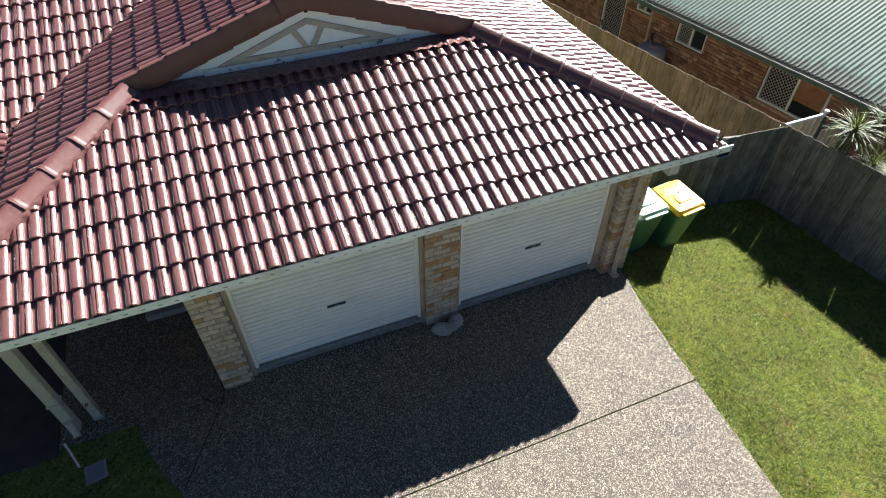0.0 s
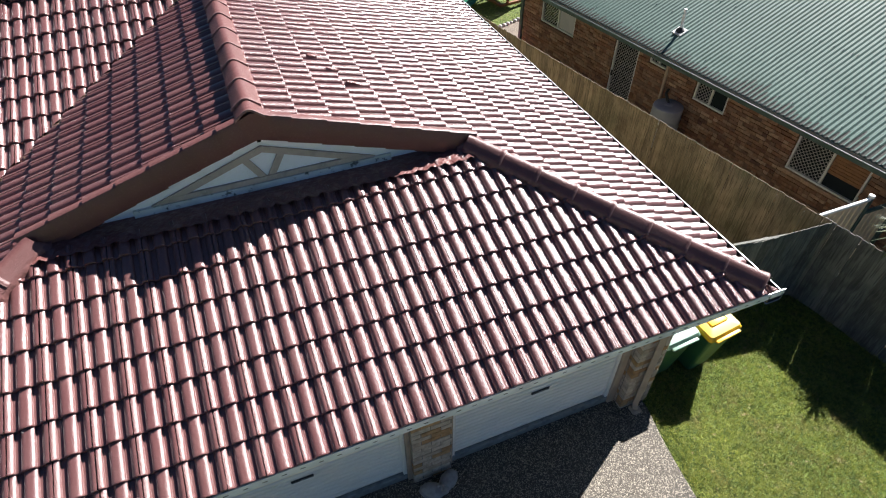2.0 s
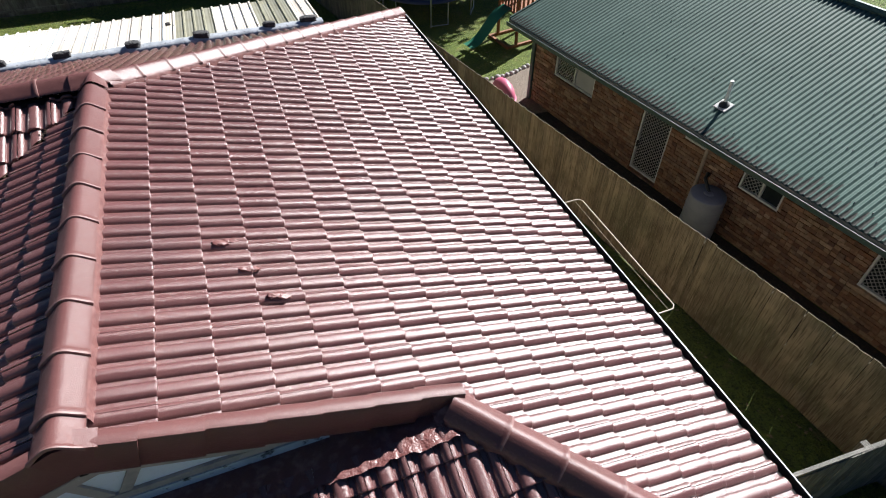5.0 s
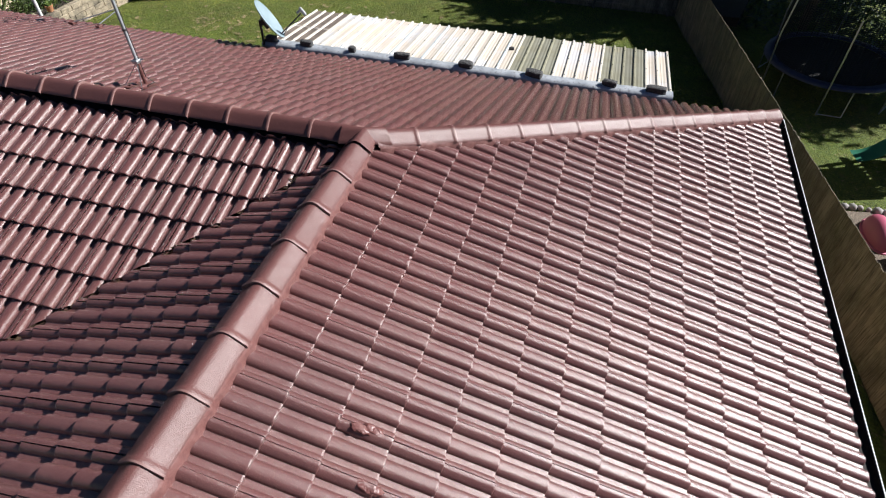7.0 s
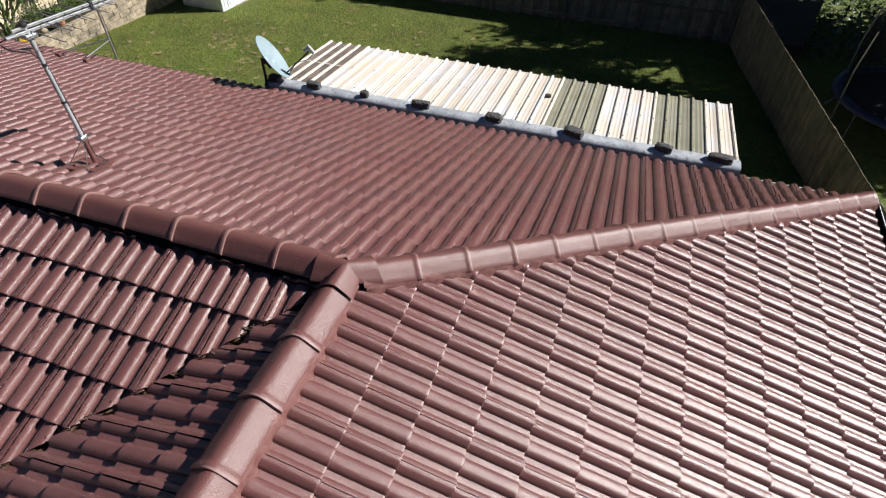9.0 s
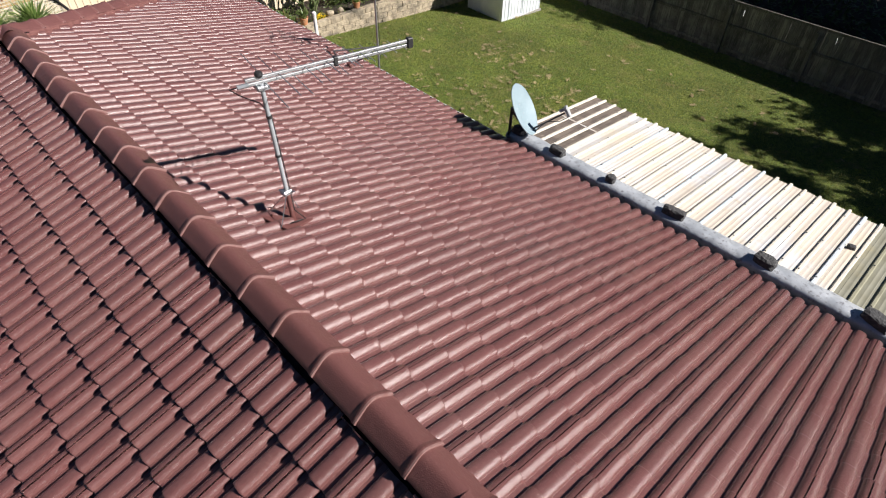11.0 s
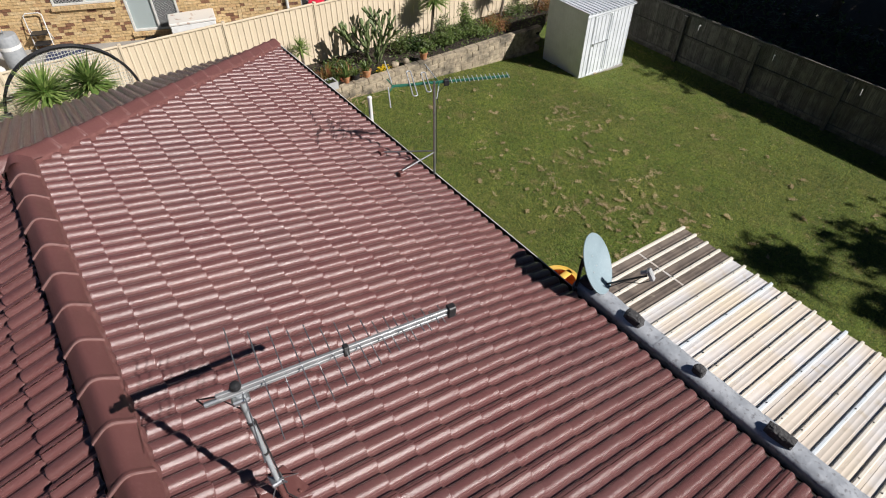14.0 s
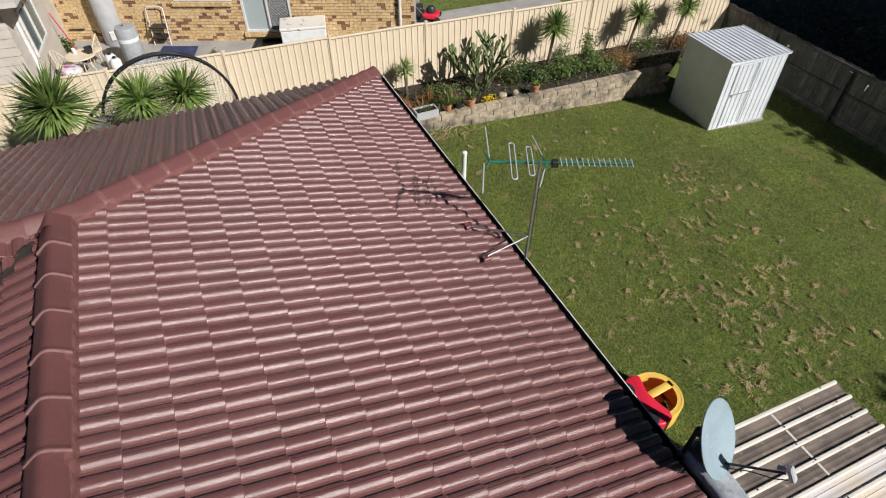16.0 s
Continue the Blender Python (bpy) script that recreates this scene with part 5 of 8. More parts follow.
# flashing between roof and awning
afl = thing("awning_flashing", (AX0, YB + 0.1, 2.5), "creased grey lead flashing along the awning's edge", "flashing")
inv_f = afl.matrix_basis.inverted()
for k in range(6):
    fl = Mesh()
    rows = []
    fx0, fx1 = AX0 - 0.03 + k * 1.18, min(AX0 - 0.03 + (k + 1) * 1.18 + 0.03, AX1 + 0.02)
    for i in range(40):
        x = fx0 + (fx1 - fx0) * i / 39
        w = 0.010 * noise.noise((x * 5, k, 0.3))
        lap = 0.004 * (k % 2)
        rows.append([inv_f @ Vector(q) for q in ((x, YB + 0.060, 2.40), (x, YB + 0.045, 2.508 + w), (x, YB + 0.075 + 0.6 * w, 2.552 + w + lap), (x, YB + 0.16 + w, 2.560 + 0.9 * noise.noise((x * 9, 7, k)) * 0.012 + lap), (x, YB + 0.24 + w, 2.552 + 0.010 * noise.noise((x * 12, 2, k)) + lap), (x, YB + 0.30 + 0.02 * noise.noise((x * 4, 1, k)), 2.532))])
    fl.strip(rows)
    part("flashing_sheet", fl, LEAD, afl, smooth=True)


def stone(x, y, z, lx, ly, lz, turn, seed):
    r = random.Random(seed)
    bm = bmesh.new()
    bmesh.ops.create_icosphere(bm, subdivisions=2, radius=1)
    for q in bm.verts:
        d = q.co.normalized()
        k = 1 + 0.28 * noise.noise(d * 1.7 + Vector((seed, 0, 0))) + 0.12 * noise.noise(d * 5 + Vector((0, seed, 0)))
        q.co = Vector((clamp(d.x * k * 1.15, -0.85, 0.85) * lx / 2, clamp(d.y * k * 1.15, -0.8, 0.8) * ly / 2, clamp(d.z * k * 1.2, -0.5, 0.8) * lz / 2))
    low = min(q.co.z for q in bm.verts)
    mm = Matrix.Translation((x, y, z - low)) @ Matrix.Rotation(turn, 4, "Z")
    return single("stone", Mesh().take(bm), STONE, "dark flat stone weighing down the awning flashing", "stone", group="stones on the flashing", m=mm)


for i, (x, lx, ly) in enumerate(((-8.42, 0.24, 0.16), (-7.74, 0.27, 0.15), (-6.88, 0.15, 0.12), (-5.98, 0.32, 0.14), (-4.86, 0.28, 0.19), (-3.72, 0.33, 0.19), (-2.52, 0.27, 0.13), (-1.80, 0.36, 0.16))):
    stone(x, YB + 0.165, 2.553, lx, ly, 0.15, rng.uniform(-0.35, 0.1), i + 2)

stone(-4.30, 12.69, aw_z(12.69) + 0.002, 0.11, 0.08, 0.08, 0.4, 17)

# ---------------------------------------------------------------- neighbour on the low side: red brick, green steel roof
NT = math.degrees(math.atan(0.176))
nh = thing("neighbour_house", (5.82, 4.0, -1.52), "red-brown brick house with a green corrugated steel roof", "house", turn=NT)


def course(y0, y1, z, openings, shift, headers=0.0):
    """The bricks of one course between the openings, cut at their edges: (from, to)."""
    gaps = sorted((a, b) for _, a, b, s, h in openings if z + 0.076 > s and z < h)
    runs, at = [], y0
    for a, b in gaps:
        runs.append((at, a))
        at = b
    runs.append((at, y1))
    out = []
    for a, b in runs:
        y = y0 + shift + 0.24 * math.floor((a - y0 - shift) / 0.24)
        while y < b:
            cuts = [(y, y + 0.11), (y + 0.12, y + 0.23)] if rng.random() < headers else [(y, y + 0.23)]
            out += [(max(p, a), min(q, b)) for p, q in cuts if min(q, b) - max(p, a) > 0.03]
            y += 0.24
    return out


# own axes: y runs along the wall, x away from the boundary, z up from the neighbour's ground
NL0, NL1, NH = -9.0, 9.38, 2.36
OPEN = [("window", -1.30, 0.22, 1.16, 2.05), ("window", 1.97, 2.86, 1.52, 2.07), ("window", 3.76, 4.32, 1.84, 2.10), ("door", 4.68, 5.50, 0.40, 2.08), ("window", 7.07, 8.52, 1.40, 2.10)]
part("wall", Mesh().box(0.10, 0.2, NL0, NL1, -0.6, NH).box(0.2, 9, NL1 - 0.1, NL1, -0.6, NH), mat("brick_mortar_far", (0.17, 0.13, 0.10), 0.9, tones=[(20, 4, (0.13, 0.1, 0.08), 0.45, 0.7)]), nh, "brick side wall")
wall = part("brick_facing", Mesh().box(0.06, 0.10, NL0, NL1, -0.6, -0.5), MORTAR, nh, "facing of red and tan bricks")
nb_long = Mesh().box(-0.10, 0.006, 0, 0.23, 0, 0.076).data("brick", REDBRICK)
far_bricks = Mesh()
singles = 0
for k in range(32):
    z = -0.42 + k * 0.086
    if z > NH - 0.05:
        break
    for ya, yb in course(NL0, NL1, z, OPEN, 0.12 if k % 2 else 0.0, 0.3):
        jit = rng.uniform(-0.010, 0.008)
        if 2.9 < ya < 4.7 and singles < 290 and z > -0.1:
            part("brick", nb_long, REDBRICK, wall, m=Matrix.Translation((0.098 + jit, ya, z)) @ Matrix.Diagonal((1, (yb - ya) / 0.23, 1, 1)))
            singles += 1
        else:
            far_bricks.box(jit, 0.103, ya, yb, z, z + 0.076)
tagged(part("bricks", far_bricks, REDBRICK_FAR, nh), kind="stuff")


def mesh_screen(y0, y1, z0, z1, x, parent, material=SCREEN):
    """A diamond security grille."""
    g = Mesh()
    s = 0.09
    k = -int((z1 - z0) / s) - 1
    while y0 + k * s < y1:
        for sign in (1, -1):
            if sign == 1:
                a, b = max(y0, y0 + k * s), min(y1, y0 + k * s + (z1 - z0))
                if b > a:
                    g.tube([(x, a, z0 + a - (y0 + k * s)), (x, b, z0 + b - (y0 + k * s))], 0.0062, 4, caps=False)
            else:
                a, b = max(y0, y0 + k * s), min(y1, y0 + k * s + (z1 - z0))
                if b > a:
                    g.tube([(x, a, z1 - (a - (y0 + k * s))), (x, b, z1 - (b - (y0 + k * s)))], 0.0062, 4, caps=False)
        k += 1
    return part("security_grille", g, material, parent, "diamond wire security grille")


def frame_bars(g, y0, y1, z0, z1, x0, x1, t):
    g.rbox(x0, x1, y0, y1, z0, z0 + t, 0.004).rbox(x0, x1, y0, y1, z1 - t, z1, 0.004).rbox(x0, x1, y0, y0 + t, z0 + t, z1 - t, 0.004).rbox(x0, x1, y1 - t, y1, z0 + t, z1 - t, 0.004)
    return g


for n_open, (kind, y0, y1, z0, z1) in enumerate(OPEN):
    o = part(kind, frame_bars(Mesh(), y0, y1, z0, z1, 0.02, 0.10, 0.045), ALU, nh, "white aluminium framed window" if kind == "window" else "white screen door")
    ym = (y0 + y1) / 2
    part("pane", Mesh().box(0.075, 0.083, y0 + 0.04, y1 - 0.04, z0 + 0.04, z1 - 0.04), GLASS, o, "dark window glass")
    if kind == "door":
        mesh_screen(y0 + 0.05, y1 - 0.05, z0 + 0.05, z1 - 0.05, 0.045, o)
        part("lock", Mesh().rbox(0.0, 0.04, y1 - 0.075, y1 - 0.035, 0.98, 1.14, 0.006), DARK, o, "black door lock")
    else:
        part("mullion", Mesh().rbox(0.03, 0.09, ym - 0.025, ym + 0.025, z0 + 0.045, z1 - 0.045, 0.004), ALU, o)
        mesh_screen(ym + 0.03, y1 - 0.05, z0 + 0.05, z1 - 0.05, 0.045, o)
        if n_open == 4:
            part("blind", Mesh().box(0.066, 0.072, y0 + 0.05, ym - 0.03, z0 + 0.05, z1 - 0.05), BLIND, o, "pale blind behind the pane")
        if n_open == 0:
            wood = mat("timber_blind", (0.26, 0.12, 0.05), 0.6, tones=[(9, 4, (0.2, 0.09, 0.04), 0.45, 0.7)])
            bl = part("timber_blind", Mesh().box(0.070, 0.074, y0 + 0.05, ym - 0.03, z0 + 0.34, z1 - 0.05), wood, o, "brown slatted timber blind")
            for k in range(7):
                part("slat", Mesh().box(0.058, 0.068, y0 + 0.05, ym - 0.03, z0 + 0.36 + k * 0.068, z0 + 0.420 + k * 0.068), wood, bl)
        part("sill", Mesh().rbox(-0.03, 0.10, y0 - 0.02, y1 + 0.02, z0 - 0.085, z0 - 0.005, 0.006), REDBRICK, o, "brick window sill")
# roof
EX = -0.42
NRISE = 0.30
VERGE = NL1 + 0.62
RIBP = 0.104
roof = part("roof", Mesh().add([(EX, NL0 - 0.3, NH + 0.03), (EX, VERGE - 0.02, NH + 0.03), (EX + 4.6, VERGE - 0.02, NH + 0.03 + 4.6 * NRISE), (EX + 4.6, NL0 - 0.3, NH + 0.03 + 4.6 * NRISE)], [(0, 1, 2, 3)]), GREENROOF, nh, "green corrugated steel roof")
pts, y = [], NL0 - 0.3
while y < VERGE:
    pts += [(y + RIBP / 8 * q, 0.019 * math.sin(q * math.pi / 4) + 0.024) for q in range(8)]
    y += RIBP
sheet = Mesh()
sheet.strip([[(EX + t, yy, NH + 0.03 + t * NRISE + h) for yy, h in pts] for t in (0.0, 2.3, 4.6)])
part("roof_sheet", sheet, GREENROOF, roof, "green corrugated roof sheeting", smooth=True, fix=False)
part("verge_flashing", Mesh().prism([(EX, NH - 0.05), (EX, NH + 0.10), (EX + 4.6, NH + 0.10 + 4.6 * NRISE), (EX + 4.6, NH - 0.05 + 4.6 * NRISE)], VERGE - 0.01, VERGE + 0.03), GREENTRIM, roof, "dark green verge flashing")
part("ridge_flashing", Mesh().tube([(EX + 4.6, NL0 - 0.3, NH + 0.08 + 4.6 * NRISE), (EX + 4.6, VERGE, NH + 0.08 + 4.6 * NRISE)], 0.08, 6), GREENROOF, roof, "green ridge flashing")
part("gable_end", Mesh().prism([(0.1, NH - 0.1), (9.0, NH - 0.1), (EX + 4.6, NH + 4.6 * NRISE - 0.05), (0.1, NH + 0.1)], NL1 - 0.1, NL1), JAMB, nh, "cream gable end")
part("gutter", Mesh().strip([[(EX + q, yy, NH + z) for q, z in ((-0.094, 0.0), (-0.098, 0.018), (-0.110, 0.018), (-0.112, 0.0), (-0.10, -0.09), (0.0, -0.10), (0.0, -0.02))] for yy in (NL0 - 0.3, VERGE)]), GREENTRIM, nh, "dark green gutter")
part("fascia", Mesh().box(EX - 0.005, EX + 0.02, NL0 - 0.3, VERGE - 0.02, NH - 0.14, NH + 0.02), JAMB, nh, "cream fascia")
part("soffit", Mesh().box(EX, 0.1, NL0, NL1 + 0.4, NH - 0.02, NH), JAMB, nh, "cream soffit")
part("corner_downpipe", Mesh().rbox(-0.06, 0.06, NL1 - 0.06, NL1 + 0.06, -0.1, NH, 0.012), GREENTRIM, nh, "dark green corner downpipe")
part("downpipe", Mesh().tube([(EX + 0.1, 3.75, NH - 0.05), (-0.02, 3.72, NH - 0.35), (-0.03, 3.70, 0.9)], 0.04, 8), JAMB, nh, "cream downpipe", smooth=60)
fx, fy = EX + 0.81, 3.96
fz = NH + 0.03 + 0.81 * NRISE
fl_pipe = part("flue", Mesh().tube([(fx, fy, fz - 0.03), (fx - 0.02, fy + 0.01, fz + 0.56)], 0.036, 12), WHITEMETAL, roof, "white plastic vent pipe on the roof", smooth=60)
part("flue_tray", Mesh().rbox(-0.15, 0.13, -0.14, 0.14, 0.030, 0.055, 0.008, m=Matrix.Translation((fx, fy, fz)) @ Matrix.Rotation(-math.atan(NRISE), 4, "Y")), ALU, fl_pipe, "pale metal flashing tray")
part("flue_boot", Mesh().lathe([(0.105, 0.05), (0.10, 0.075), (0.06, 0.10), (0.042, 0.13)], 14, Matrix.Translation((fx, fy, fz)) @ Matrix.Rotation(-math.atan(NRISE), 4, "Y")), DARK, fl_pipe, "black rubber boot", smooth=40)
# lichen in the troughs along the lower edge
li = Mesh()
y = NL0 - 0.3 + RIBP * 0.75
while y < VERGE - 0.05:
    reach = (0.22 + 0.35 * abs(noise.noise((y * 1.1, 3.1, 0))) + 0.28 * rng.random() ** 2) * (0.7 + 0.8 * abs(noise.noise((y * 0.35, 9.0, 2))))
    li.strip([[(EX - 0.01 + t * reach, y + w * (1 - 0.75 * t * t), NH + 0.033 + t * reach * NRISE + 0.024 - 0.019 * math.cos(2 * math.pi * w * (1 - 0.75 * t * t) / RIBP)) for w in (-0.036, -0.018, 0, 0.018, 0.036)] for t in (0, 0.4, 0.7, 1.0)])
    y += RIBP
tagged(part("lichen", li, LICHEN, roof, fix=False), kind="stuff")
for i in range(120):
    yy, t = rng.uniform(NL0, NL1), rng.choice((0.35, 1.25, 2.15, 3.05))
    yy = NL0 - 0.3 + RIBP * 0.25 + RIBP * round((yy - NL0) / RIBP)
    part("screw", Mesh().lathe([(0.012, 0.0), (0.012, 0.008), (0.004, 0.012)], 5, Matrix.Translation((EX + t, yy, NH + 0.03 + t * NRISE + 0.043))), DARK, roof)

tank = thing("water_tank", (4.86, 7.0, -1.22), "round grey plastic water tank beside the brick wall", "water tank", turn=NT)
body = part("body", Mesh().lathe([(0.34, 0.0), (0.355, 0.03), (0.355, 1.02), (0.345, 1.045), (0.33, 1.055), (0.15, 1.07), (0.02, 1.075)], 32), TANKM, tank, smooth=40)
for k in range(4):
    part("hoop", Mesh().lathe([(0.356, 0.12 + k * 0.2), (0.362, 0.14 + k * 0.2), (0.362, 0.16 + k * 0.2), (0.356, 0.18 + k * 0.2)], 32), TANKM, body, smooth=60)
part("inlet", Mesh().lathe([(0.10, 1.06), (0.10, 1.085), (0.07, 1.095)], 16), TANKM, tank, "grey inlet cover")
part("pipe", Mesh().tube([(0.02, 0.02, 1.07), (0.06, 0.12, 1.14), (0.20, 0.30, 1.17), (0.34, 0.36, 1.20)], 0.036, 8), DARK, tank, "black inlet pipe", smooth=60)

# ---------------------------------------------------------------- things on the roof
def roof_z(y):
    """Height of the back slope's plane."""
    return EAVE + PITCH * (YB - y)


# log-periodic aerial on its mast
ax, ay = -7.53, 7.41
az = roof_z(ay) + 0.05
ant = thing("tv_aerial", (ax, ay, az), "log-periodic television aerial on a short grey mast", "aerial")
top = 5.16 - az
plate = part("base_plate", Mesh().rbox(-0.20, 0.10, -0.17, 0.17, -0.012, 0.006, 0.004, m=Matrix.Rotation(-0.35, 4, "X") @ Matrix.Rotation(0.35, 4, "Z")), BROWNPAINT, ant, "brown painted steel base plate")
for px, py in ((-0.14, -0.1), (-0.02, -0.1), (-0.14, 0.1), (0.02, 0.1)):
    part("bolt", Mesh().lathe([(0.012, 0.006), (0.012, 0.018), (0.005, 0.02)], 8, Matrix.Rotation(-0.35, 4, "X") @ Matrix.Rotation(0.35, 4, "Z") @ Matrix.Translation((px, py, 0))), BROWNPAINT, plate)
part("mast_foot", Mesh().tube([(0, 0, -0.02), (-0.005, 0.0, 0.30)], 0.021, 12), BROWNPAINT, ant, "brown painted lower mast", smooth=60)
mast = part("mast", Mesh().tube([(-0.005, 0.0, 0.26), (-0.02, 0.0, top - 0.01)], 0.0165, 12), PIPE_GREY, ant, "grey upper mast", smooth=60)
part("clamp", Mesh().rbox(-0.04, 0.03, -0.045, 0.035, 0.27, 0.31, 0.008).tube([(-0.05, -0.04, 0.30), (0.05, 0.04, 0.30)], 0.008, 6), STEEL, ant, "galvanised mast clamp")
for gx, gy_ in ((-0.17, -0.13), (0.07, -0.15), (-0.15, 0.15)):
    part("stay", Mesh().tube([(-0.01, 0, 0.28), (gx, gy_, -0.01 - gy_ * PITCH)], 0.004, 5), STEEL, ant)
for z in (0.62, 0.95):
    part("cable_tie", Mesh().lathe([(0.0215, z), (0.0215, z + 0.02)], 10, Matrix.Translation((-0.012, 0, 0))), DARK, mast)
bd = Vector((0.158, 1.0, -0.04)).normalized()
boom = Mesh()
boom_m = Matrix.Translation((-0.045, -0.10, top)) @ Matrix.Rotation(math.atan2(bd.y, bd.x) - math.pi / 2, 4, "Z") @ Matrix.Rotation(-0.035, 4, "X")
boom.rbox(-0.010, 0.010, 0, 1.29, -0.012, 0.010, 0.003, m=boom_m).rbox(-0.010, 0.010, 0, 1.29, 0.022, 0.044, 0.003, m=boom_m)
part("boom", boom, BOOM, ant, "dull grey twin-bar boom")
part("end_cap", Mesh().rbox(-0.022, 0.022, 1.275, 1.325, -0.024, 0.056, 0.006, m=boom_m), DARK, ant, "black end cap")
part("spacer", Mesh().rbox(-0.018, 0.018, 0.655, 0.685, -0.020, 0.052, 0.004, m=boom_m), DARK, ant, "black spacer block")
part("head_clamp", Mesh().rbox(-0.045, 0.045, 0.06, 0.15, -0.05, -0.014, 0.008, m=boom_m).tube([boom_m @ Vector((0.0, 0.02, 0.0)), boom_m @ Vector((0, -0.06, 0.0))], 0.016, 10), STEEL, ant, "galvanised head clamp")
part("knob", Mesh().lathe([(0.026, 0.0), (0.03, 0.012), (0.024, 0.03), (0.01, 0.036)], 12, boom_m @ Matrix.Translation((0, 0.10, 0.044))), DARK, ant, "black clamp knob")
y, half, k = 1.24, 0.055, 0
while y > 0.12:
    s = 1 if k % 2 else -1
    part("element", Mesh().tube([boom_m @ Vector((0, y, 0.033)), boom_m @ Vector((s * half, y, 0.033))], 0.0036, 5), STEEL, ant)
    part("element", Mesh().tube([boom_m @ Vector((0, y, -0.002)), boom_m @ Vector((-s * half, y, -0.002))], 0.0036, 5), STEEL, ant)
    y -= 0.036 + half * 0.20
    half *= 1.135
    k += 1
part("cable", Mesh().tube([boom_m @ Vector((0, -0.06, 0.0)), (-0.14, -0.18, top - 0.04), (-0.17, -0.10, top - 0.13), (-0.06, -0.02, top - 0.17), (-0.02, 0.022, top - 0.28), (0.0, 0.024, 0.5), (0.012, 0.022, 0.1), (0.06, 0.08, 0.0), (0.10, 0.02, 0.05), (0.07, -0.07, 0.045)], 0.0045, 6), DARK, ant, "black coaxial cable", smooth=True)

# second aerial on the back eave
a2 = thing("tv_aerial", (-11.45, YB + 0.08, 2.3), "combination television aerial with green boom on a tall mast", "aerial")
part("mast", Mesh().tube([(0, 0, -0.05), (0, 0.02, 1.62)], 0.017, 12), STEEL, a2, "galvanised mast", smooth=60)
part("stay", Mesh().tube([(0, 0.01, 0.52), (-0.52, -0.55, 0.44)], 0.011, 8), STEEL, a2, "galvanised stay", smooth=60)
part("stay", Mesh().tube([(0, 0.01, 0.50), (0.10, -0.62, 0.50)], 0.011, 8), STEEL, a2, "galvanised stay", smooth=60)
part("stay_foot", Mesh().rbox(-0.60, -0.50, -0.60, -0.50, 0.40, 0.45, 0.006), BROWNPAINT, a2, "brown painted stay foot")
part("stay_foot", Mesh().rbox(0.06, 0.14, -0.68, -0.58, 0.44, 0.49, 0.006), BROWNPAINT, a2, "brown painted stay foot")
bm_ = Matrix.Translation((0, 0.03, 1.60)) @ Matrix.Rotation(math.radians(-26), 4, "Z")
part("boom", Mesh().rbox(-0.015, 0.015, -0.58, 1.02, -0.015, 0.015, 0.004, m=bm_), GREENBOOM, a2, "green boom")
for i in range(14):
    y = 0.22 + i * 0.060
    part("director", Mesh().tube([bm_ @ Vector((-0.075, y, 0.012)), bm_ @ Vector((0.075, y, 0.012))], 0.0065, 6), ALLOY, a2)
part("junction_box", Mesh().rbox(-0.035, 0.035, 0.12, 0.19, -0.05, 0.03, 0.006, m=bm_), DARK, a2, "black junction box")
for s in (-1, 1):
    part("reflector_arm", Mesh().tube([bm_ @ Vector((0, 0.06, 0)), bm_ @ Vector((s * 0.13, 0.02, 0.0))], 0.009, 6), GREENBOOM, a2)
    part("reflector_rod", Mesh().tube([bm_ @ Vector((s * 0.12, 0.03, -0.0)), bm_ @ Vector((s * 0.48, -0.06, 0.03))], 0.007, 6), ALLOY, a2)
    part("reflector_arm", Mesh().tube([bm_ @ Vector((0, -0.56, 0)), bm_ @ Vector((s * 0.16, -0.62, 0.02))], 0.010, 6), GREENBOOM, a2)
    part("reflector_rod", Mesh().tube([bm_ @ Vector((s * 0.06, -0.60 - s * 0.03, 0.02)), bm_ @ Vector((s * 0.62, -0.63 - s * 0.03, 0.05))], 0.008, 6), ALLOY, a2)
for y, hw in ((-0.31, 0.34), (-0.12, 0.27)):
    loop = []
    for i in range(24):
        t = 2 * math.pi * i / 24
        cx = hw - 0.03 if math.cos(t) > 0 else -(hw - 0.03)
        loop.append(bm_ @ Vector((cx + 0.03 * math.cos(t), y + 0.03 * math.sin(t), 0.02)))
    part("folded_dipole", Mesh().tube(loop, 0.008, 6, closed=True), ALLOY, a2, "folded steel dipole", smooth=True)
part("cable", Mesh().tube([bm_ @ Vector((0, 0.14, -0.05)), (0.03, 0.06, 1.45), (0.022, 0.035, 1.2), (0.022, 0.03, 0.3)], 0.0045, 5), DARK, a2)

# satellite dish
dx, dy = -8.36, YB + 0.10
sd = thing("satellite_dish", (dx, dy, 2.35), "pale blue-grey satellite dish on a black bracket at the eave", "satellite dish")
post_ = part("bracket_post", Mesh().tube([(-0.16, -0.03, -0.02), (-0.16, -0.02, 0.60)], 0.022, 10).rbox(-0.22, -0.10, -0.08, 0.03, -0.02, 0.03, 0.005).tube([(-0.16, -0.02, 0.22), (-0.10, -0.09, 0.02)], 0.014, 6), BLACKSTEEL, sd, "black steel bracket post", smooth=60)
face = Vector((0.752, 0.392, 0.53)).normalized()
cen = Vector((-0.005, 0.068, 0.606))
zax = face
xax = Vector((0, 0, 1)).cross(zax).normalized()
yax = zax.cross(xax)
dm = Matrix((xax, yax, zax)).transposed().to_4x4()
dm.translation = cen
bowl = Mesh()
rows = []
for i in range(13):
    r = i / 12
    rows.append([dm @ Vector((0.325 * r * math.cos(t), 0.362 * r * math.sin(t), 0.075 * (r * r - 1))) for t in (2 * math.pi * j / 40 for j in range(41))])
bowl.strip(rows)
rows = [[p + zax * (-0.012) for p in row] for row in rows[1:]]
bowl.strip(rows)
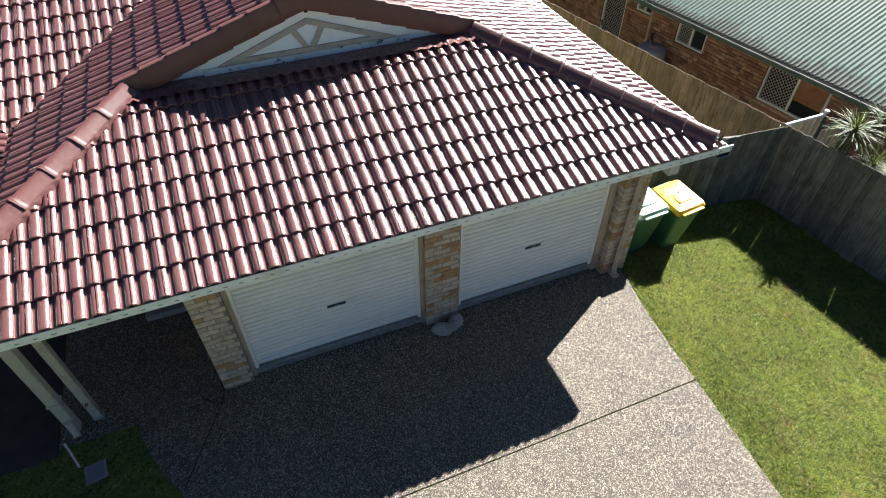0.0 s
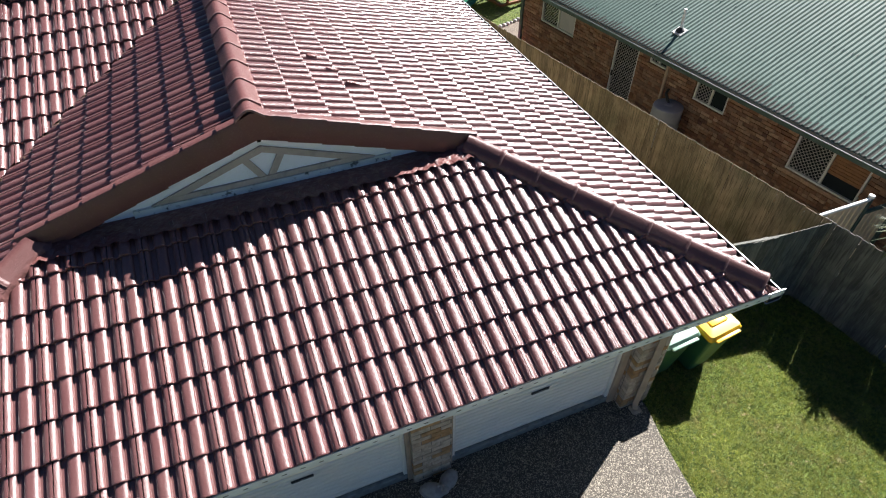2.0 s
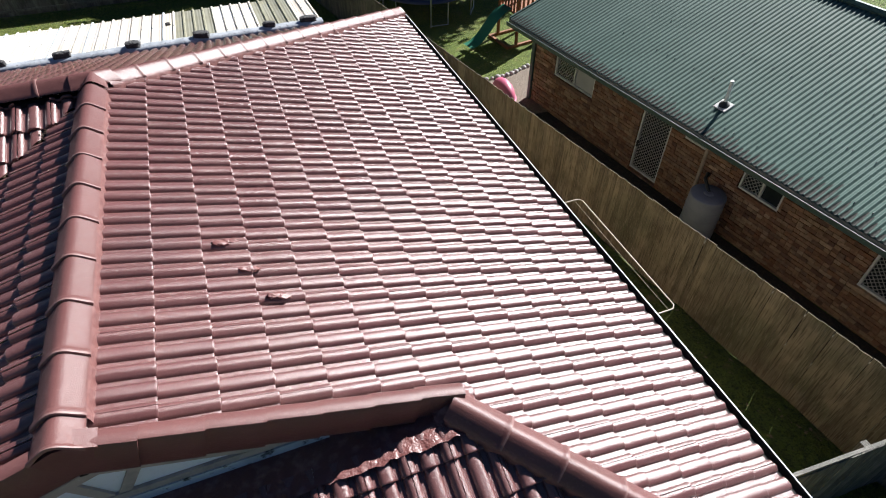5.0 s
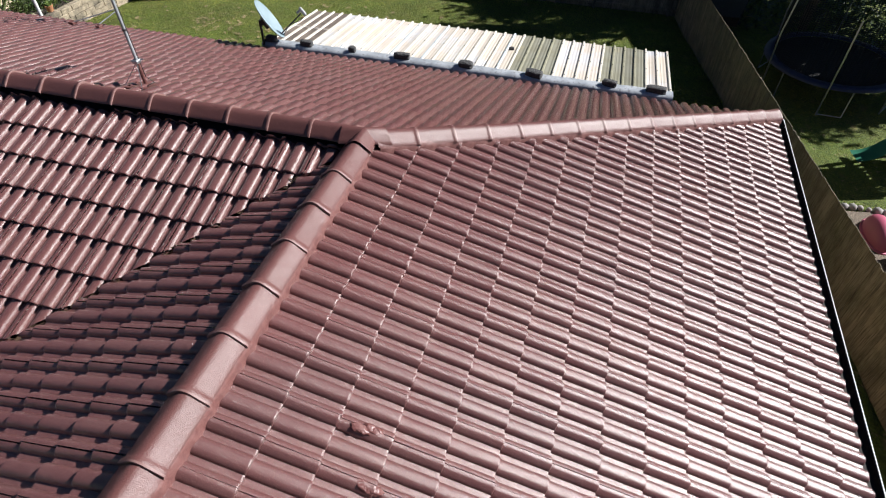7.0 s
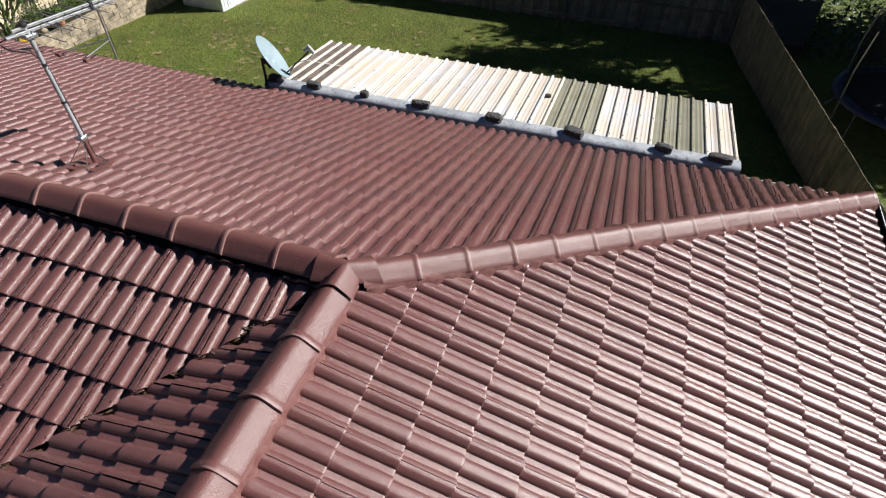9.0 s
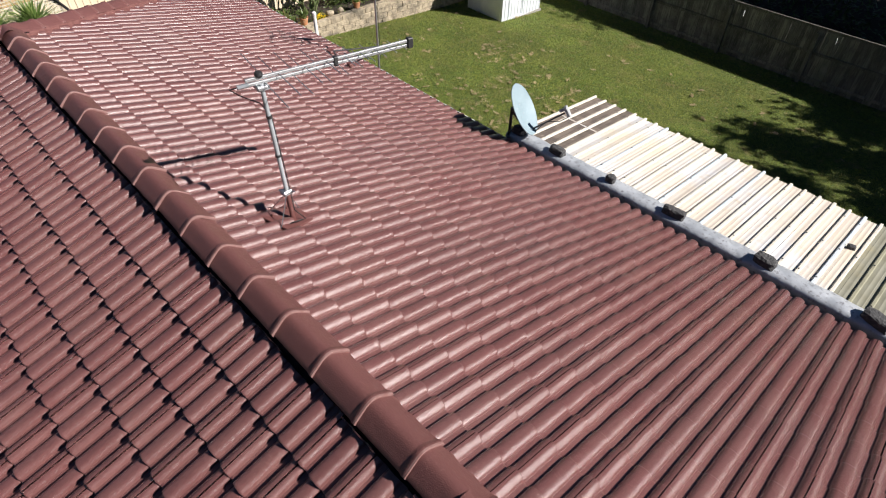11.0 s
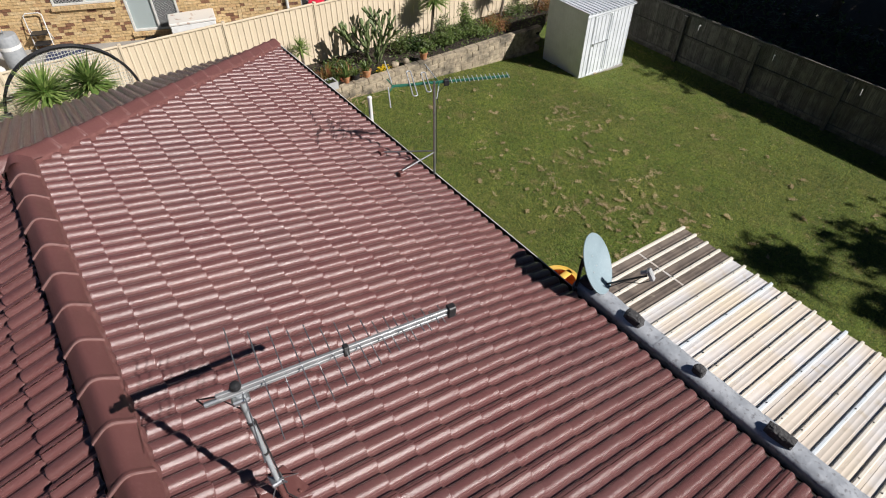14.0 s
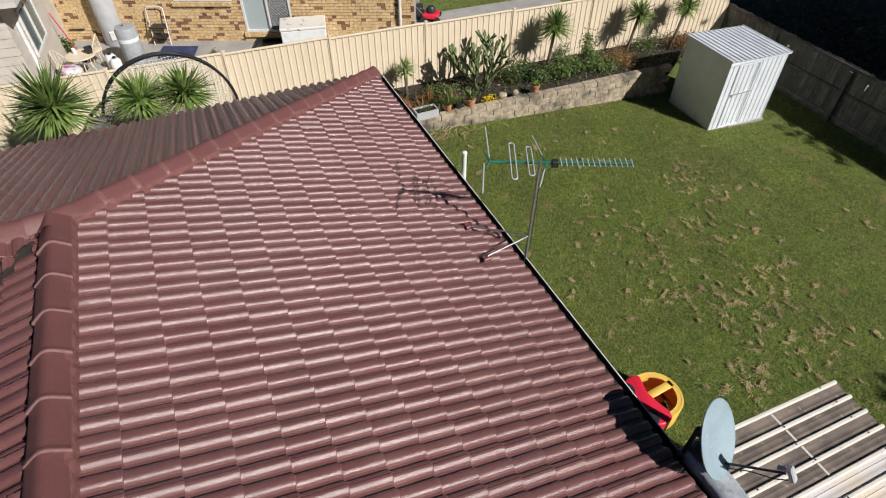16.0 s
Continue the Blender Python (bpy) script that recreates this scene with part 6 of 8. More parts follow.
part("reflector", bowl, DISH, sd, "pale blue-grey dish", smooth=True, fix=False)
part("rim", Mesh().tube([dm @ Vector((0.327 * math.cos(t), 0.364 * math.sin(t), -0.004)) for t in (2 * math.pi * j / 40 for j in range(40))], 0.007, 6, closed=True), DISH, sd, smooth=True)
for bx2, by2 in ((-0.06, 0.07), (0.06, 0.07), (-0.06, -0.07), (0.06, -0.07)):
    part("bolt", Mesh().lathe([(0.009, -0.073), (0.009, -0.066), (0.004, -0.063)], 8, dm @ Matrix.Translation((bx2, by2, 0))), STEEL, sd)
foot = dm @ Vector((0.0, -0.31, -0.02))
lnb = Vector((0.473, 0.317, 0.689))
part("feed_arm", Mesh().tube([foot, lnb - zax * 0.02 - yax * 0.03], 0.012, 6), BLACKSTEEL, sd, "black feed arm")
part("mount", Mesh().rbox(-0.07, 0.07, -0.09, 0.09, -0.15, -0.085, 0.008, m=dm).tube([dm @ Vector((0, 0, -0.12)), (-0.16, -0.02, 0.52)], 0.03, 8), BLACKSTEEL, sd, "black tilt mount")
lm = Matrix((xax, yax, zax)).transposed().to_4x4()
lm.translation = lnb
part("receiver", Mesh().rbox(-0.035, 0.035, -0.10, 0.06, 0.0, 0.05, 0.012, m=lm).tube([lm @ Vector((0, 0.02, 0.0)), lm @ Vector((0, 0.02, -0.07))], 0.024, 12), HEATER, sd, "grey feed horn")
part("cable", Mesh().tube([lm @ Vector((0, -0.1, 0.02)), lnb + Vector((-0.03, -0.04, -0.16)), lnb + Vector((-0.16, -0.16, -0.17)), foot + Vector((0.04, 0.0, -0.02)), foot + Vector((-0.10, 0.0, -0.05)), (-0.10, -0.06, 0.34), (-0.13, -0.12, 0.22), (-0.10, -0.06, 0.06)], 0.006, 6), DARK, sd, "black cable", smooth=True)

vent = thing("vent_pipe", (-13.40, YB + 0.16, 2.2), "white plastic vent pipe above the back gutter", "vent pipe")
part("pipe", Mesh().tube([(0, 0, -2.3), (0, 0, 0.55)], 0.033, 14), WHITEMETAL, vent, smooth=60)
part("cap", Mesh().lathe([(0.040, 0.54), (0.040, 0.585), (0.02, 0.60)], 14), WHITEMETAL, vent, smooth=50)

# lumps of sealant on the right slope
for i, (x, y, n_) in enumerate(((-3.72, 4.22, 4), (-3.60, 3.90, 3), (-3.43, 3.60, 3))):
    pm = Mesh()
    for k in range(n_):
        bm = bmesh.new()
        bmesh.ops.create_icosphere(bm, subdivisions=3, radius=1)
        ox, oy = (k - n_ / 2) * 0.05, rng.uniform(-0.012, 0.012)
        for q in bm.verts:
            w = 1 + 0.45 * noise.noise(q.co * 2 + Vector((i * 3.0 + k, 0, 0)))
            q.co = Vector((x + ox * 0.7 + q.co.x * 0.046 * w, y + oy + q.co.y * 0.030 * w, EAVE + PITCH * (-(x + ox * 0.7 + q.co.x * 0.046 * w)) + 0.060 + q.co.z * (0.016 + 0.010 * noise.noise(q.co * 4 + Vector((k, i, 0))))))
        pm.take(bm)
    single("sealant_patch", pm, PAINTED_LEAD, "rough painted lump of sealant on a roof tile", "sealant", smooth=True, group="sealant patches")

# ---------------------------------------------------------------- back garden
# shed
shed = thing("garden_shed", (-16.70, 20.70, -0.64), "small galvanised metal garden shed with a shut door", "shed", turn=-2.0)
SX, SY, SH0, SH1 = 0.78, 0.90, 1.96, 1.88


def ribbed(n, length, depth=0.012):
    out = []
    for i in range(n):
        u = length * i / n
        w = length / n
        out += [(u, 0), (u + w * 0.72, 0), (u + w * 0.78, depth), (u + w * 0.92, depth)]
    return out + [(length, 0)]


def zs(y):
    return SH0 + (SH1 - SH0) * (y + SY) / (2 * SY)


front = Mesh().strip([[(SX + d, -SY + u, z if z == 0.05 else zs(-SY + u)) for u, d in ribbed(12, 2 * SY)] for z in (0.05, 9)])
part("front_wall", front, SHEDM, shed, "ribbed galvanised front")
side = Mesh().strip([[(-SX + u, -SY - d, z) for u, d in ribbed(16, 2 * SX, 0.004)] for z in (0.05, SH0)])
part("side_wall", side, SHEDM, shed, "smooth galvanised side")
part("side_wall", Mesh().box(-SX, SX, SY - 0.01, SY, 0.05, SH1), SHEDM, shed)
part("back_wall", Mesh().box(-SX, -SX + 0.01, -SY, SY, 0.05, SH1), SHEDM, shed)
rf = Mesh().strip([[(x, -SY - 0.05 + u, zs(-SY + u) + 0.015 + d) for u, d in ribbed(13, 2 * SY + 0.1, 0.022)] for x in (-SX - 0.05, SX + 0.06)])
rf_p = part("roof", rf, SHEDM, shed, "ribbed galvanised roof")
part("roof_edge", Mesh().box(SX + 0.02, SX + 0.045, -SY - 0.05, SY + 0.05, SH1 - 0.03, SH1 + 0.01).box(-SX - 0.05, SX + 0.06, -SY - 0.05, -SY - 0.03, SH0 - 0.02, SH0 + 0.035), SHEDM, rf_p)
door = part("door", frame_bars(Mesh(), -0.62, 0.05, 0.10, 1.82, SX + 0.013, SX + 0.028, 0.025), SHEDM, shed, "shut galvanised door")
part("latch", Mesh().rbox(SX + 0.02, SX + 0.05, -0.60, -0.55, 0.98, 1.06, 0.004).rbox(SX + 0.028, SX + 0.038, -0.6, 0.05, 1.02, 1.05, 0.003), STEEL, door, "steel latch bar")
part("floor_frame", Mesh().box(-SX - 0.04, SX + 0.04, -SY - 0.04, SY + 0.04, -0.10, 0.05), CONCRETE, shed, "concrete base slab")

# child's ride-in toy car, tipped on its side: x its length, y towards its roof, z its width
car = thing("toy_car", (-9.95, 12.72, -0.10), "red and yellow plastic ride-in toy car tipped on its side", "toy car", turn=4)
bm = bmesh.new()
poly_ = [(-0.38, -0.12), (0.38, -0.12), (0.42, -0.02), (0.40, 0.14), (0.30, 0.20), (0.05, 0.14), (-0.10, 0.13), (-0.36, 0.22), (-0.42, 0.10)]
f_ = bm.faces.new([bm.verts.new((x, y, 0.02)) for x, y in poly_])
for q in bmesh.ops.extrude_face_region(bm, geom=[f_])["geom"]:
    if isinstance(q, bmesh.types.BMVert):
        q.co.z += 0.42
bmesh.ops.recalc_face_normals(bm, faces=bm.faces[:])
bmesh.ops.bevel(bm, geom=bm.edges[:], offset=0.03, segments=3, affect="EDGES", profile=0.5)
part("body", Mesh().take(bm), RED, car, "red plastic body", smooth=50)
arch_ = [(0.375 * math.cos(t), 0.16 + 0.43 * math.sin(t) ** 0.8) for t in (math.pi * j / 18 for j in range(19))]
sh_ = Mesh().strip([[(x * k, 0.16 + (y - 0.16) * k, z) for x, y in arch_] for k, z in ((1.0, 0.03), (1.02, 0.05), (1.02, 0.41), (1.0, 0.43), (0.94, 0.43), (0.94, 0.03), (1.0, 0.03))])
part("roof", sh_, YELLOW, car, "yellow arched plastic roof", smooth=50)
for z in (0.04, 0.40):
    part("window_frame", Mesh().strip([[(x * k, 0.16 + (y - 0.16) * k, z + dz) for x, y in arch_] for k, dz in ((0.95, 0.0), (0.80, 0.0), (0.80, 0.025), (0.95, 0.025))]).rbox(-0.10, 0.02, 0.10, 0.56, z, z + 0.025, 0.01), YELLOW, car, "yellow moulded window surround", smooth=50)
for x in (-0.25, 0.25):
    for z in (0.03, 0.43):
        part("wheel", Mesh().lathe([(0.05, -0.03), (0.11, -0.03), (0.125, 0.0), (0.11, 0.03), (0.05, 0.03)], 18, Matrix.Translation((x, -0.12, z))), DARK, car, "black wheel", smooth=50)
part("handle", Mesh().rbox(-0.45, -0.37, 0.14, 0.24, 0.16, 0.30, 0.02, 2), BLUE, car, "blue plastic handle")
tub = thing("plastic_tub", (-9.05, 11.85, -0.05), "blue plastic tub beside the wall", "tub")
part("tub", Mesh().lathe([(0.16, 0.0), (0.20, 0.28), (0.22, 0.30), (0.20, 0.29), (0.155, 0.02)], 20), BLUE, tub, smooth=50)


def spiky(name, at, trunk, blades_n, length, material, label, width=0.030, group="", droop=0.35, seed=1, lean=(0, 0), cat="yucca"):
    """A yucca: a bare trunk and a rosette of sword leaves."""
    r = random.Random(seed)
    t = thing(name, at, label, cat, group)
    head = Vector((lean[0], lean[1], trunk))
    if trunk > 0.05:
        part("trunk", Mesh().tube([(0, 0, -0.05), head * 0.4 + Vector((0.02, 0.01, 0)), head], [0.05, 0.04, 0.045], 8), BARK, t, "ringed brown trunk", smooth=True)

    def leaf(i):
        el = math.asin(r.uniform(-0.35, 1.0))
        a = r.uniform(0, 2 * math.pi)
        d = Vector((math.cos(a) * math.cos(el), math.sin(a) * math.cos(el), math.sin(el)))
        s = d.cross(Vector((0, 0, 1))).normalized()
        L = length * r.uniform(0.7, 1.05)
        base = head + Vector((0, 0, r.uniform(-0.12, 0.08)))
        p0, p1, p2 = base, base + d * L * 0.5 - Vector((0, 0, droop * L * 0.06)), base + d * L - Vector((0, 0, droop * L * 0.32 * math.cos(el)))
        w = width * r.uniform(0.8, 1.1)
        return [[p0 - s * w * 0.6, p0 + s * w * 0.6, p1 + s * w, p1 - s * w], [p1 - s * w, p1 + s * w, p2]]

    card("leaves", blades_n, leaf, material, t, "stiff green sword leaves")
    return t


spiky("yucca", (-18.5, 5.68, -0.06), 2.25, 400, 0.92, YUCCA, "large green yucca between house and steel fence", 0.027, "yuccas beside the house", seed=4)
spiky("yucca", (-18.5, 7.12, -0.06), 2.08, 290, 0.72, YUCCA, "green yucca between house and steel fence", 0.025, "yuccas beside the house", seed=5)
spiky("yucca", (-18.5, 7.92, -0.06), 2.05, 280, 0.68, YUCCA, "green yucca between house and steel fence", 0.025, "yuccas beside the house", seed=6)
spiky("yucca", (-18.6, 9.45, -0.06), 1.15, 90, 0.34, YUCCA, "small yucca beside the steel fence", 0.020, "yuccas beside the house", seed=8)
spiky("yucca", (-19.70, 12.95, BEDZ), 0.72, 120, 0.40, YUCCA, "small pale yucca in the garden bed", 0.013, "yuccas in the garden bed", seed=9, cat="yucca")
spiky("yucca", (-19.30, 16.85, BEDZ), 1.25, 320, 0.58, YUCCA, "tall yucca against the cream fence", 0.019, "yuccas in the garden bed", seed=10, lean=(0.05, 0.12))
spiky("yucca", (-19.15, 19.35, BEDZ), 1.15, 260, 0.55, YUCCA, "tall yucca against the cream fence", 0.019, "yuccas in the garden bed", seed=11, lean=(0.0, 0.25))
spiky("yucca", (-18.95, 20.75, BEDZ), 1.15, 240, 0.52, YUCCA, "tall leaning yucca beside the shed", 0.019, "yuccas in the garden bed", seed=12, lean=(-0.05, 0.35))


def shrub(name, at, size, count, leaf_len, material, label, seed, cat="shrub", group=""):
    r = random.Random(seed)
    t = thing(name, at, label, cat, group)
    stems = Mesh()
    tips = []
    for i in range(10):
        a = r.uniform(0, 6.28)
        tip = Vector((math.cos(a) * size[0] * r.uniform(0.2, 0.8), math.sin(a) * size[1] * r.uniform(0.2, 0.8), size[2] * r.uniform(0.45, 0.95)))
        tips.append(tip)
        stems.tube([(0, 0, -0.02), tip * 0.5 + Vector((0, 0, 0.04)), tip], [0.014, 0.010, 0.005], 5)
    tagged(part("stems", stems, BARK, t), "thin woody stems", kind="stuff")

    def leaf(i):
        c = tips[i % len(tips)] * r.uniform(0.35, 1.0)
        p = c + Vector((r.gauss(0, size[0] * 0.22), r.gauss(0, size[1] * 0.22), r.gauss(0, size[2] * 0.12)))
        p.z = max(p.z, 0.01)
        d = Vector((r.gauss(0, 1), r.gauss(0, 1), r.gauss(0.3, 0.7))).normalized() * leaf_len * r.uniform(0.6, 1.2)
        s = d.cross(Vector((r.gauss(0, 1), r.gauss(0, 1), r.gauss(0, 1)))).normalized() * leaf_len * 0.28
        return [[p - d * 0.5, p + s, p + d * 0.5, p - s]]

    card("leaves", count, leaf, material, t, "small leaves")
    return t


shrub("shrub", (-18.95, 17.55, BEDZ), (0.55, 0.75, 0.42), 1500, 0.07, SHRUB, "grassy green shrub spilling over the block wall", 21, group="shrubs in the bed")
shrub("shrub", (-18.75, 18.35, BEDZ), (0.5, 0.6, 0.38), 1300, 0.06, SHRUB, "low green shrub on the block wall", 22, group="shrubs in the bed")
shrub("shrub", (-19.15, 16.2, BEDZ), (0.45, 0.55, 0.45), 1000, 0.06, leafy("dark_shrub_leaf", (0.03, 0.07, 0.018), (0.07, 0.12, 0.03)), "dark green shrub in the garden bed", 23, group="shrubs in the bed")
shrub("shrub", (-19.2, 17.25, BEDZ), (0.35, 0.35, 0.85), 500, 0.06, SHRUB, "thin upright yellow-green shrub", 27, group="shrubs in the bed")
shrub("shrub", (-18.9, 21.2, BEDZ), (0.5, 0.9, 0.4), 900, 0.06, BROMELIAD, "reddish low shrub beside the shed", 24, group="shrubs in the bed")
for i, (x, y, h) in enumerate(((-18.85, 12.75, 0.42), (-19.05, 13.15, 0.45), (-18.9, 13.55, 0.40), (-18.8, 13.95, 0.48), (-18.75, 12.3, 0.4))):
    spiky("bromeliad", (x, y, BEDZ), 0.02, 34, h, BROMELIAD, "red and yellow bromeliad in the garden bed", 0.034, "bromeliads", 0.9, 30 + i, cat="bromeliad")

for i, (x, y, sx, sy, sz, cnt_, ll, m_) in enumerate(((-18.85, 16.55, 0.35, 0.40, 0.42, 900, 0.07, SHRUB), (-18.80, 17.05, 0.32, 0.42, 0.50, 900, 0.08, SHRUB), (-19.0, 17.95, 0.30, 0.35, 1.05, 900, 0.07, SHRUB), (-18.80, 18.95, 0.50, 0.70, 0.42, 1700, 0.05, BROMELIAD), (-19.2, 15.7, 0.40, 0.50, 0.60, 900, 0.07, SHRUB), (-19.3, 13.9, 0.35, 0.6, 0.35, 700, 0.07, SHRUB), (-19.2, 20.2, 0.4, 0.7, 0.45, 900, 0.06, SHRUB))):
    shrub("shrub", (x, y, BEDZ), (sx, sy, sz), cnt_, ll, m_, "loose leafy shrub filling the garden bed", 110 + i, group="shrubs in the bed")
for i in range(7):
    spiky("bromeliad", (-18.72 - 0.25 * (i % 3), 12.2 + 0.27 * i, BEDZ), 0.02, 40, 0.52, BROMELIAD, "red and yellow bromeliad in the garden bed", 0.026, "bromeliads", 0.7, 130 + i, cat="bromeliad")

gc = random.Random(77)


def cover(i):
    y = gc.uniform(12.0, 21.8)
    x = gc.uniform(cream_x(y) + 0.1, wall_x(min(y, 20)) - 0.15)
    p = Vector((x, y, BEDZ + abs(gc.gauss(0.0, 0.07))))
    d = Vector((gc.gauss(0, 1), gc.gauss(0, 1), gc.gauss(0.4, 0.5))).normalized() * gc.uniform(0.04, 0.10)
    q = d.cross(Vector((gc.gauss(0, 1), gc.gauss(0, 1), 1))).normalized() * 0.018
    return [[p - d * 0.5, p + q, p + d * 0.5, p - q]]


tagged(card("ground_cover", 2000, cover, SHRUB), "low green ground cover over the garden bed", "ground cover", "", "stuff")

# prickly pear
r = random.Random(40)
pear = thing("cactus", (-19.15, 14.85, BEDZ), "tall branching prickly cactus in front of the cream fence", "cactus")


def pad(base, d, size, level):
    side_ = Vector((r.gauss(0, 1), r.gauss(0, 1), r.gauss(0, 0.4)))
    side_ = (side_ - d * side_.dot(d)).normalized()
    nrm = d.cross(side_)
    rows = []
    for i in range(6):
        t = i / 5
        w = size * 0.21 * math.sin(math.pi * (0.08 + 0.86 * t)) ** 0.7
        rows.append([base + d * size * t + side_ * w * math.cos(a) + nrm * 0.022 * math.sin(a) for a in (2 * math.pi * j / 8 for j in range(9))])
    part("pad", Mesh().strip(rows), CACTUS, pear, smooth=True)
    if level:
        for _ in range(r.choice((1, 1, 2, 2, 2)) if level < 6 else 2):
            nd = (d + Vector((r.gauss(0, 0.36), r.gauss(0, 0.40), r.gauss(0.35, 0.30)))).normalized()
            pad(base + d * size * r.uniform(0.75, 0.97), nd, size * r.uniform(0.86, 1.0), level - 1)


for i in range(5):
    a = 6.28 * i / 5
    pad(Vector((0.12 * math.cos(a), 0.15 * math.sin(a), 0.0)), Vector((0.35 * math.cos(a), 0.45 * math.sin(a), 1)).normalized(), 0.27, 6)


def pot(at, rad, h, material, label, plant=None, seed=1):
    t = thing("plant_pot", at, label, "plant pot", "pots on the block wall")
    part("pot", Mesh().lathe([(rad * 0.72, 0.0), (rad, h * 0.86), (rad * 1.08, h * 0.87), (rad * 1.08, h), (rad * 0.95, h), (rad * 0.93, h * 0.9)], 18), material, t, smooth=45)
    part("soil", Mesh().lathe([(rad * 0.93, h * 0.88), (rad * 0.2, h * 0.91)], 14), SOIL, t)
    if plant:
        rr = random.Random(seed)

        def leaf(i):
            a, el = rr.uniform(0, 6.28), rr.uniform(0.5, 1.5)
            d = Vector((math.cos(a) * math.cos(el), math.sin(a) * math.cos(el), math.sin(el))) * plant * rr.uniform(0.6, 1.1)
            s = d.cross(Vector((0, 0, 1))).normalized() * 0.014
            p = Vector((rr.gauss(0, rad * 0.3), rr.gauss(0, rad * 0.3), h * 0.9))
            return [[p - s, p + s, p + d * 0.6 + s, p + d * 0.6 - s], [p + d * 0.6 - s, p + d * 0.6 + s, p + d]]

        card("leaves", 45, leaf, rr.choice((SHRUB, BROMELIAD, YUCCA)), t, "leafy potted plant")
    return t


WZ = 0.235
pot((-18.42, 13.55, WZ), 0.085, 0.17, TERRACOTTA, "terracotta pot with an upright plant", 0.42, 1)
pot((-18.47, 13.85, BEDZ), 0.11, 0.22, BLACKPOT, "black plastic pot on the bed", 0.22, 2)
pot((-18.40, 14.15, WZ), 0.12, 0.19, TERRACOTTA, "wide terracotta pot with a small plant", 0.30, 3)
pot((-18.50, 13.30, BEDZ), 0.09, 0.18, BLACKPOT, "black plastic pot on the bed", 0.25, 4)
pot((-18.34, 15.95, WZ), 0.11, 0.18, TERRACOTTA, "tan ceramic pot with a small plant", 0.16, 5)
trough = thing("planter_box", (-18.42, 12.95, WZ), "pale rectangular planter with a few plants", "planter")
part("box", Mesh().box(-0.13, 0.13, -0.26, 0.26, 0, 0.02).box(-0.15, -0.12, -0.28, 0.28, 0, 0.19).box(0.12, 0.15, -0.28, 0.28, 0, 0.19).box(-0.12, 0.12, -0.28, -0.25, 0, 0.19).box(-0.12, 0.12, 0.25, 0.28, 0, 0.19), HEATER, trough)
part("soil", Mesh().box(-0.12, 0.12, -0.25, 0.25, 0.02, 0.15), SOIL, trough)
card("leaves", 60, lambda i: (lambda p, d, s: [[p - s, p + s, p + d]])(Vector((r.uniform(-0.1, 0.1), r.uniform(-0.2, 0.2), 0.14)), Vector((r.gauss(0, 0.06), r.gauss(0, 0.06), r.uniform(0.05, 0.16))), Vector((0.012, 0.008, 0))), SHRUB, trough, "small green plants")
for i, (y, sz) in enumerate(((15.05, 0.12), (15.42, 0.10))):
    bm = bmesh.new()
    bmesh.ops.create_icosphere(bm, subdivisions=2, radius=1)
    for q in bm.verts:
        q.co = q.co * sz * (1 + 0.35 * noise.noise(q.co * 1.8 + Vector((i * 5.0, 0, 0))))
        q.co.z *= 0.7
    single("garden_stone", Mesh().take(bm), BLOCK, "pale lump of stone on the block wall", "stone", smooth=True, group="stones in the bed", m=Matrix.Translation((-18.42, y, WZ + sz * 0.5)))
fl_ = thing("yellow_flowers", (-18.45, 14.68, BEDZ), "small yellow flowers at the front of the bed", "flowers")
PETALS = card("petals", 90, lambda i: (lambda p, s: [[p + Vector((-s, -s, 0)), p + Vector((s, -s, 0.01)), p + Vector((s, s, 0)), p + Vector((-s, s, 0.01))]])(Vector((r.gauss(0, 0.05), r.gauss(0, 0.10), r.uniform(0.08, 0.2))), 0.013), mat("flower_yellow", (0.75, 0.52, 0.01), 0.6), fl_, "bright yellow petals")
tagged(PETALS, "bright yellow petals", kind="stuff")
card("leaves", 160, lambda i: (lambda p, d, s: [[p - s, p + s, p + d]])(Vector((r.gauss(0, 0.07), r.gauss(0, 0.12), 0.0)), Vector((r.gauss(0, 0.03), r.gauss(0, 0.03), r.uniform(0.05, 0.16))), Vector((0.010, 0.008, 0))), SHRUB, fl_, "green leaves")
dm_ = thing("palm_litter", (-18.0, 13.4, ground_z(-18, 13.4)), "dry fallen leaves on the lawn below the wall", "leaves")
card("leaves", 120, lambda i: (lambda p, d, s: [[p - s - d, p + s - d, p + s + d, p - s + d]])(Vector((r.gauss(0, 0.16), r.gauss(0, 0.4), 0.05 + r.random() * 0.02)), Vector((r.gauss(0, 0.06), r.gauss(0, 0.06), 0.004)), Vector((0.008, 0.006, 0))), STRAW, dm_, "dry straw-coloured leaves")

# pop-up net goal beside the house
net = thing("net_goal", (-18.95, 7.58, -0.06), "black arched frame with a pale net leaning by the fence", "net")
arch = [Vector((0.05, 1.28 * math.cos(t), 1.40 + 1.30 * math.sin(t))) for t in (math.pi * j / 24 for j in range(25))]
part("frame", Mesh().tube([Vector((0.0, 1.28, 0.0))] + arch + [Vector((0.0, -1.28, 0.0))], 0.030, 8), BLACKSTEEL, net, "black tubular arch", smooth=60)
part("padding", Mesh().strip([[v + Vector((0.05, 0, 0.02)), v + Vector((0.0, 0, 0.06)), v + Vector((-0.12, 0, 0.0)), v + Vector((-0.16, 0, -0.10))] for v in arch[5:20]]), DARK, net, "black fabric sleeve", smooth=60)
cords = Mesh()
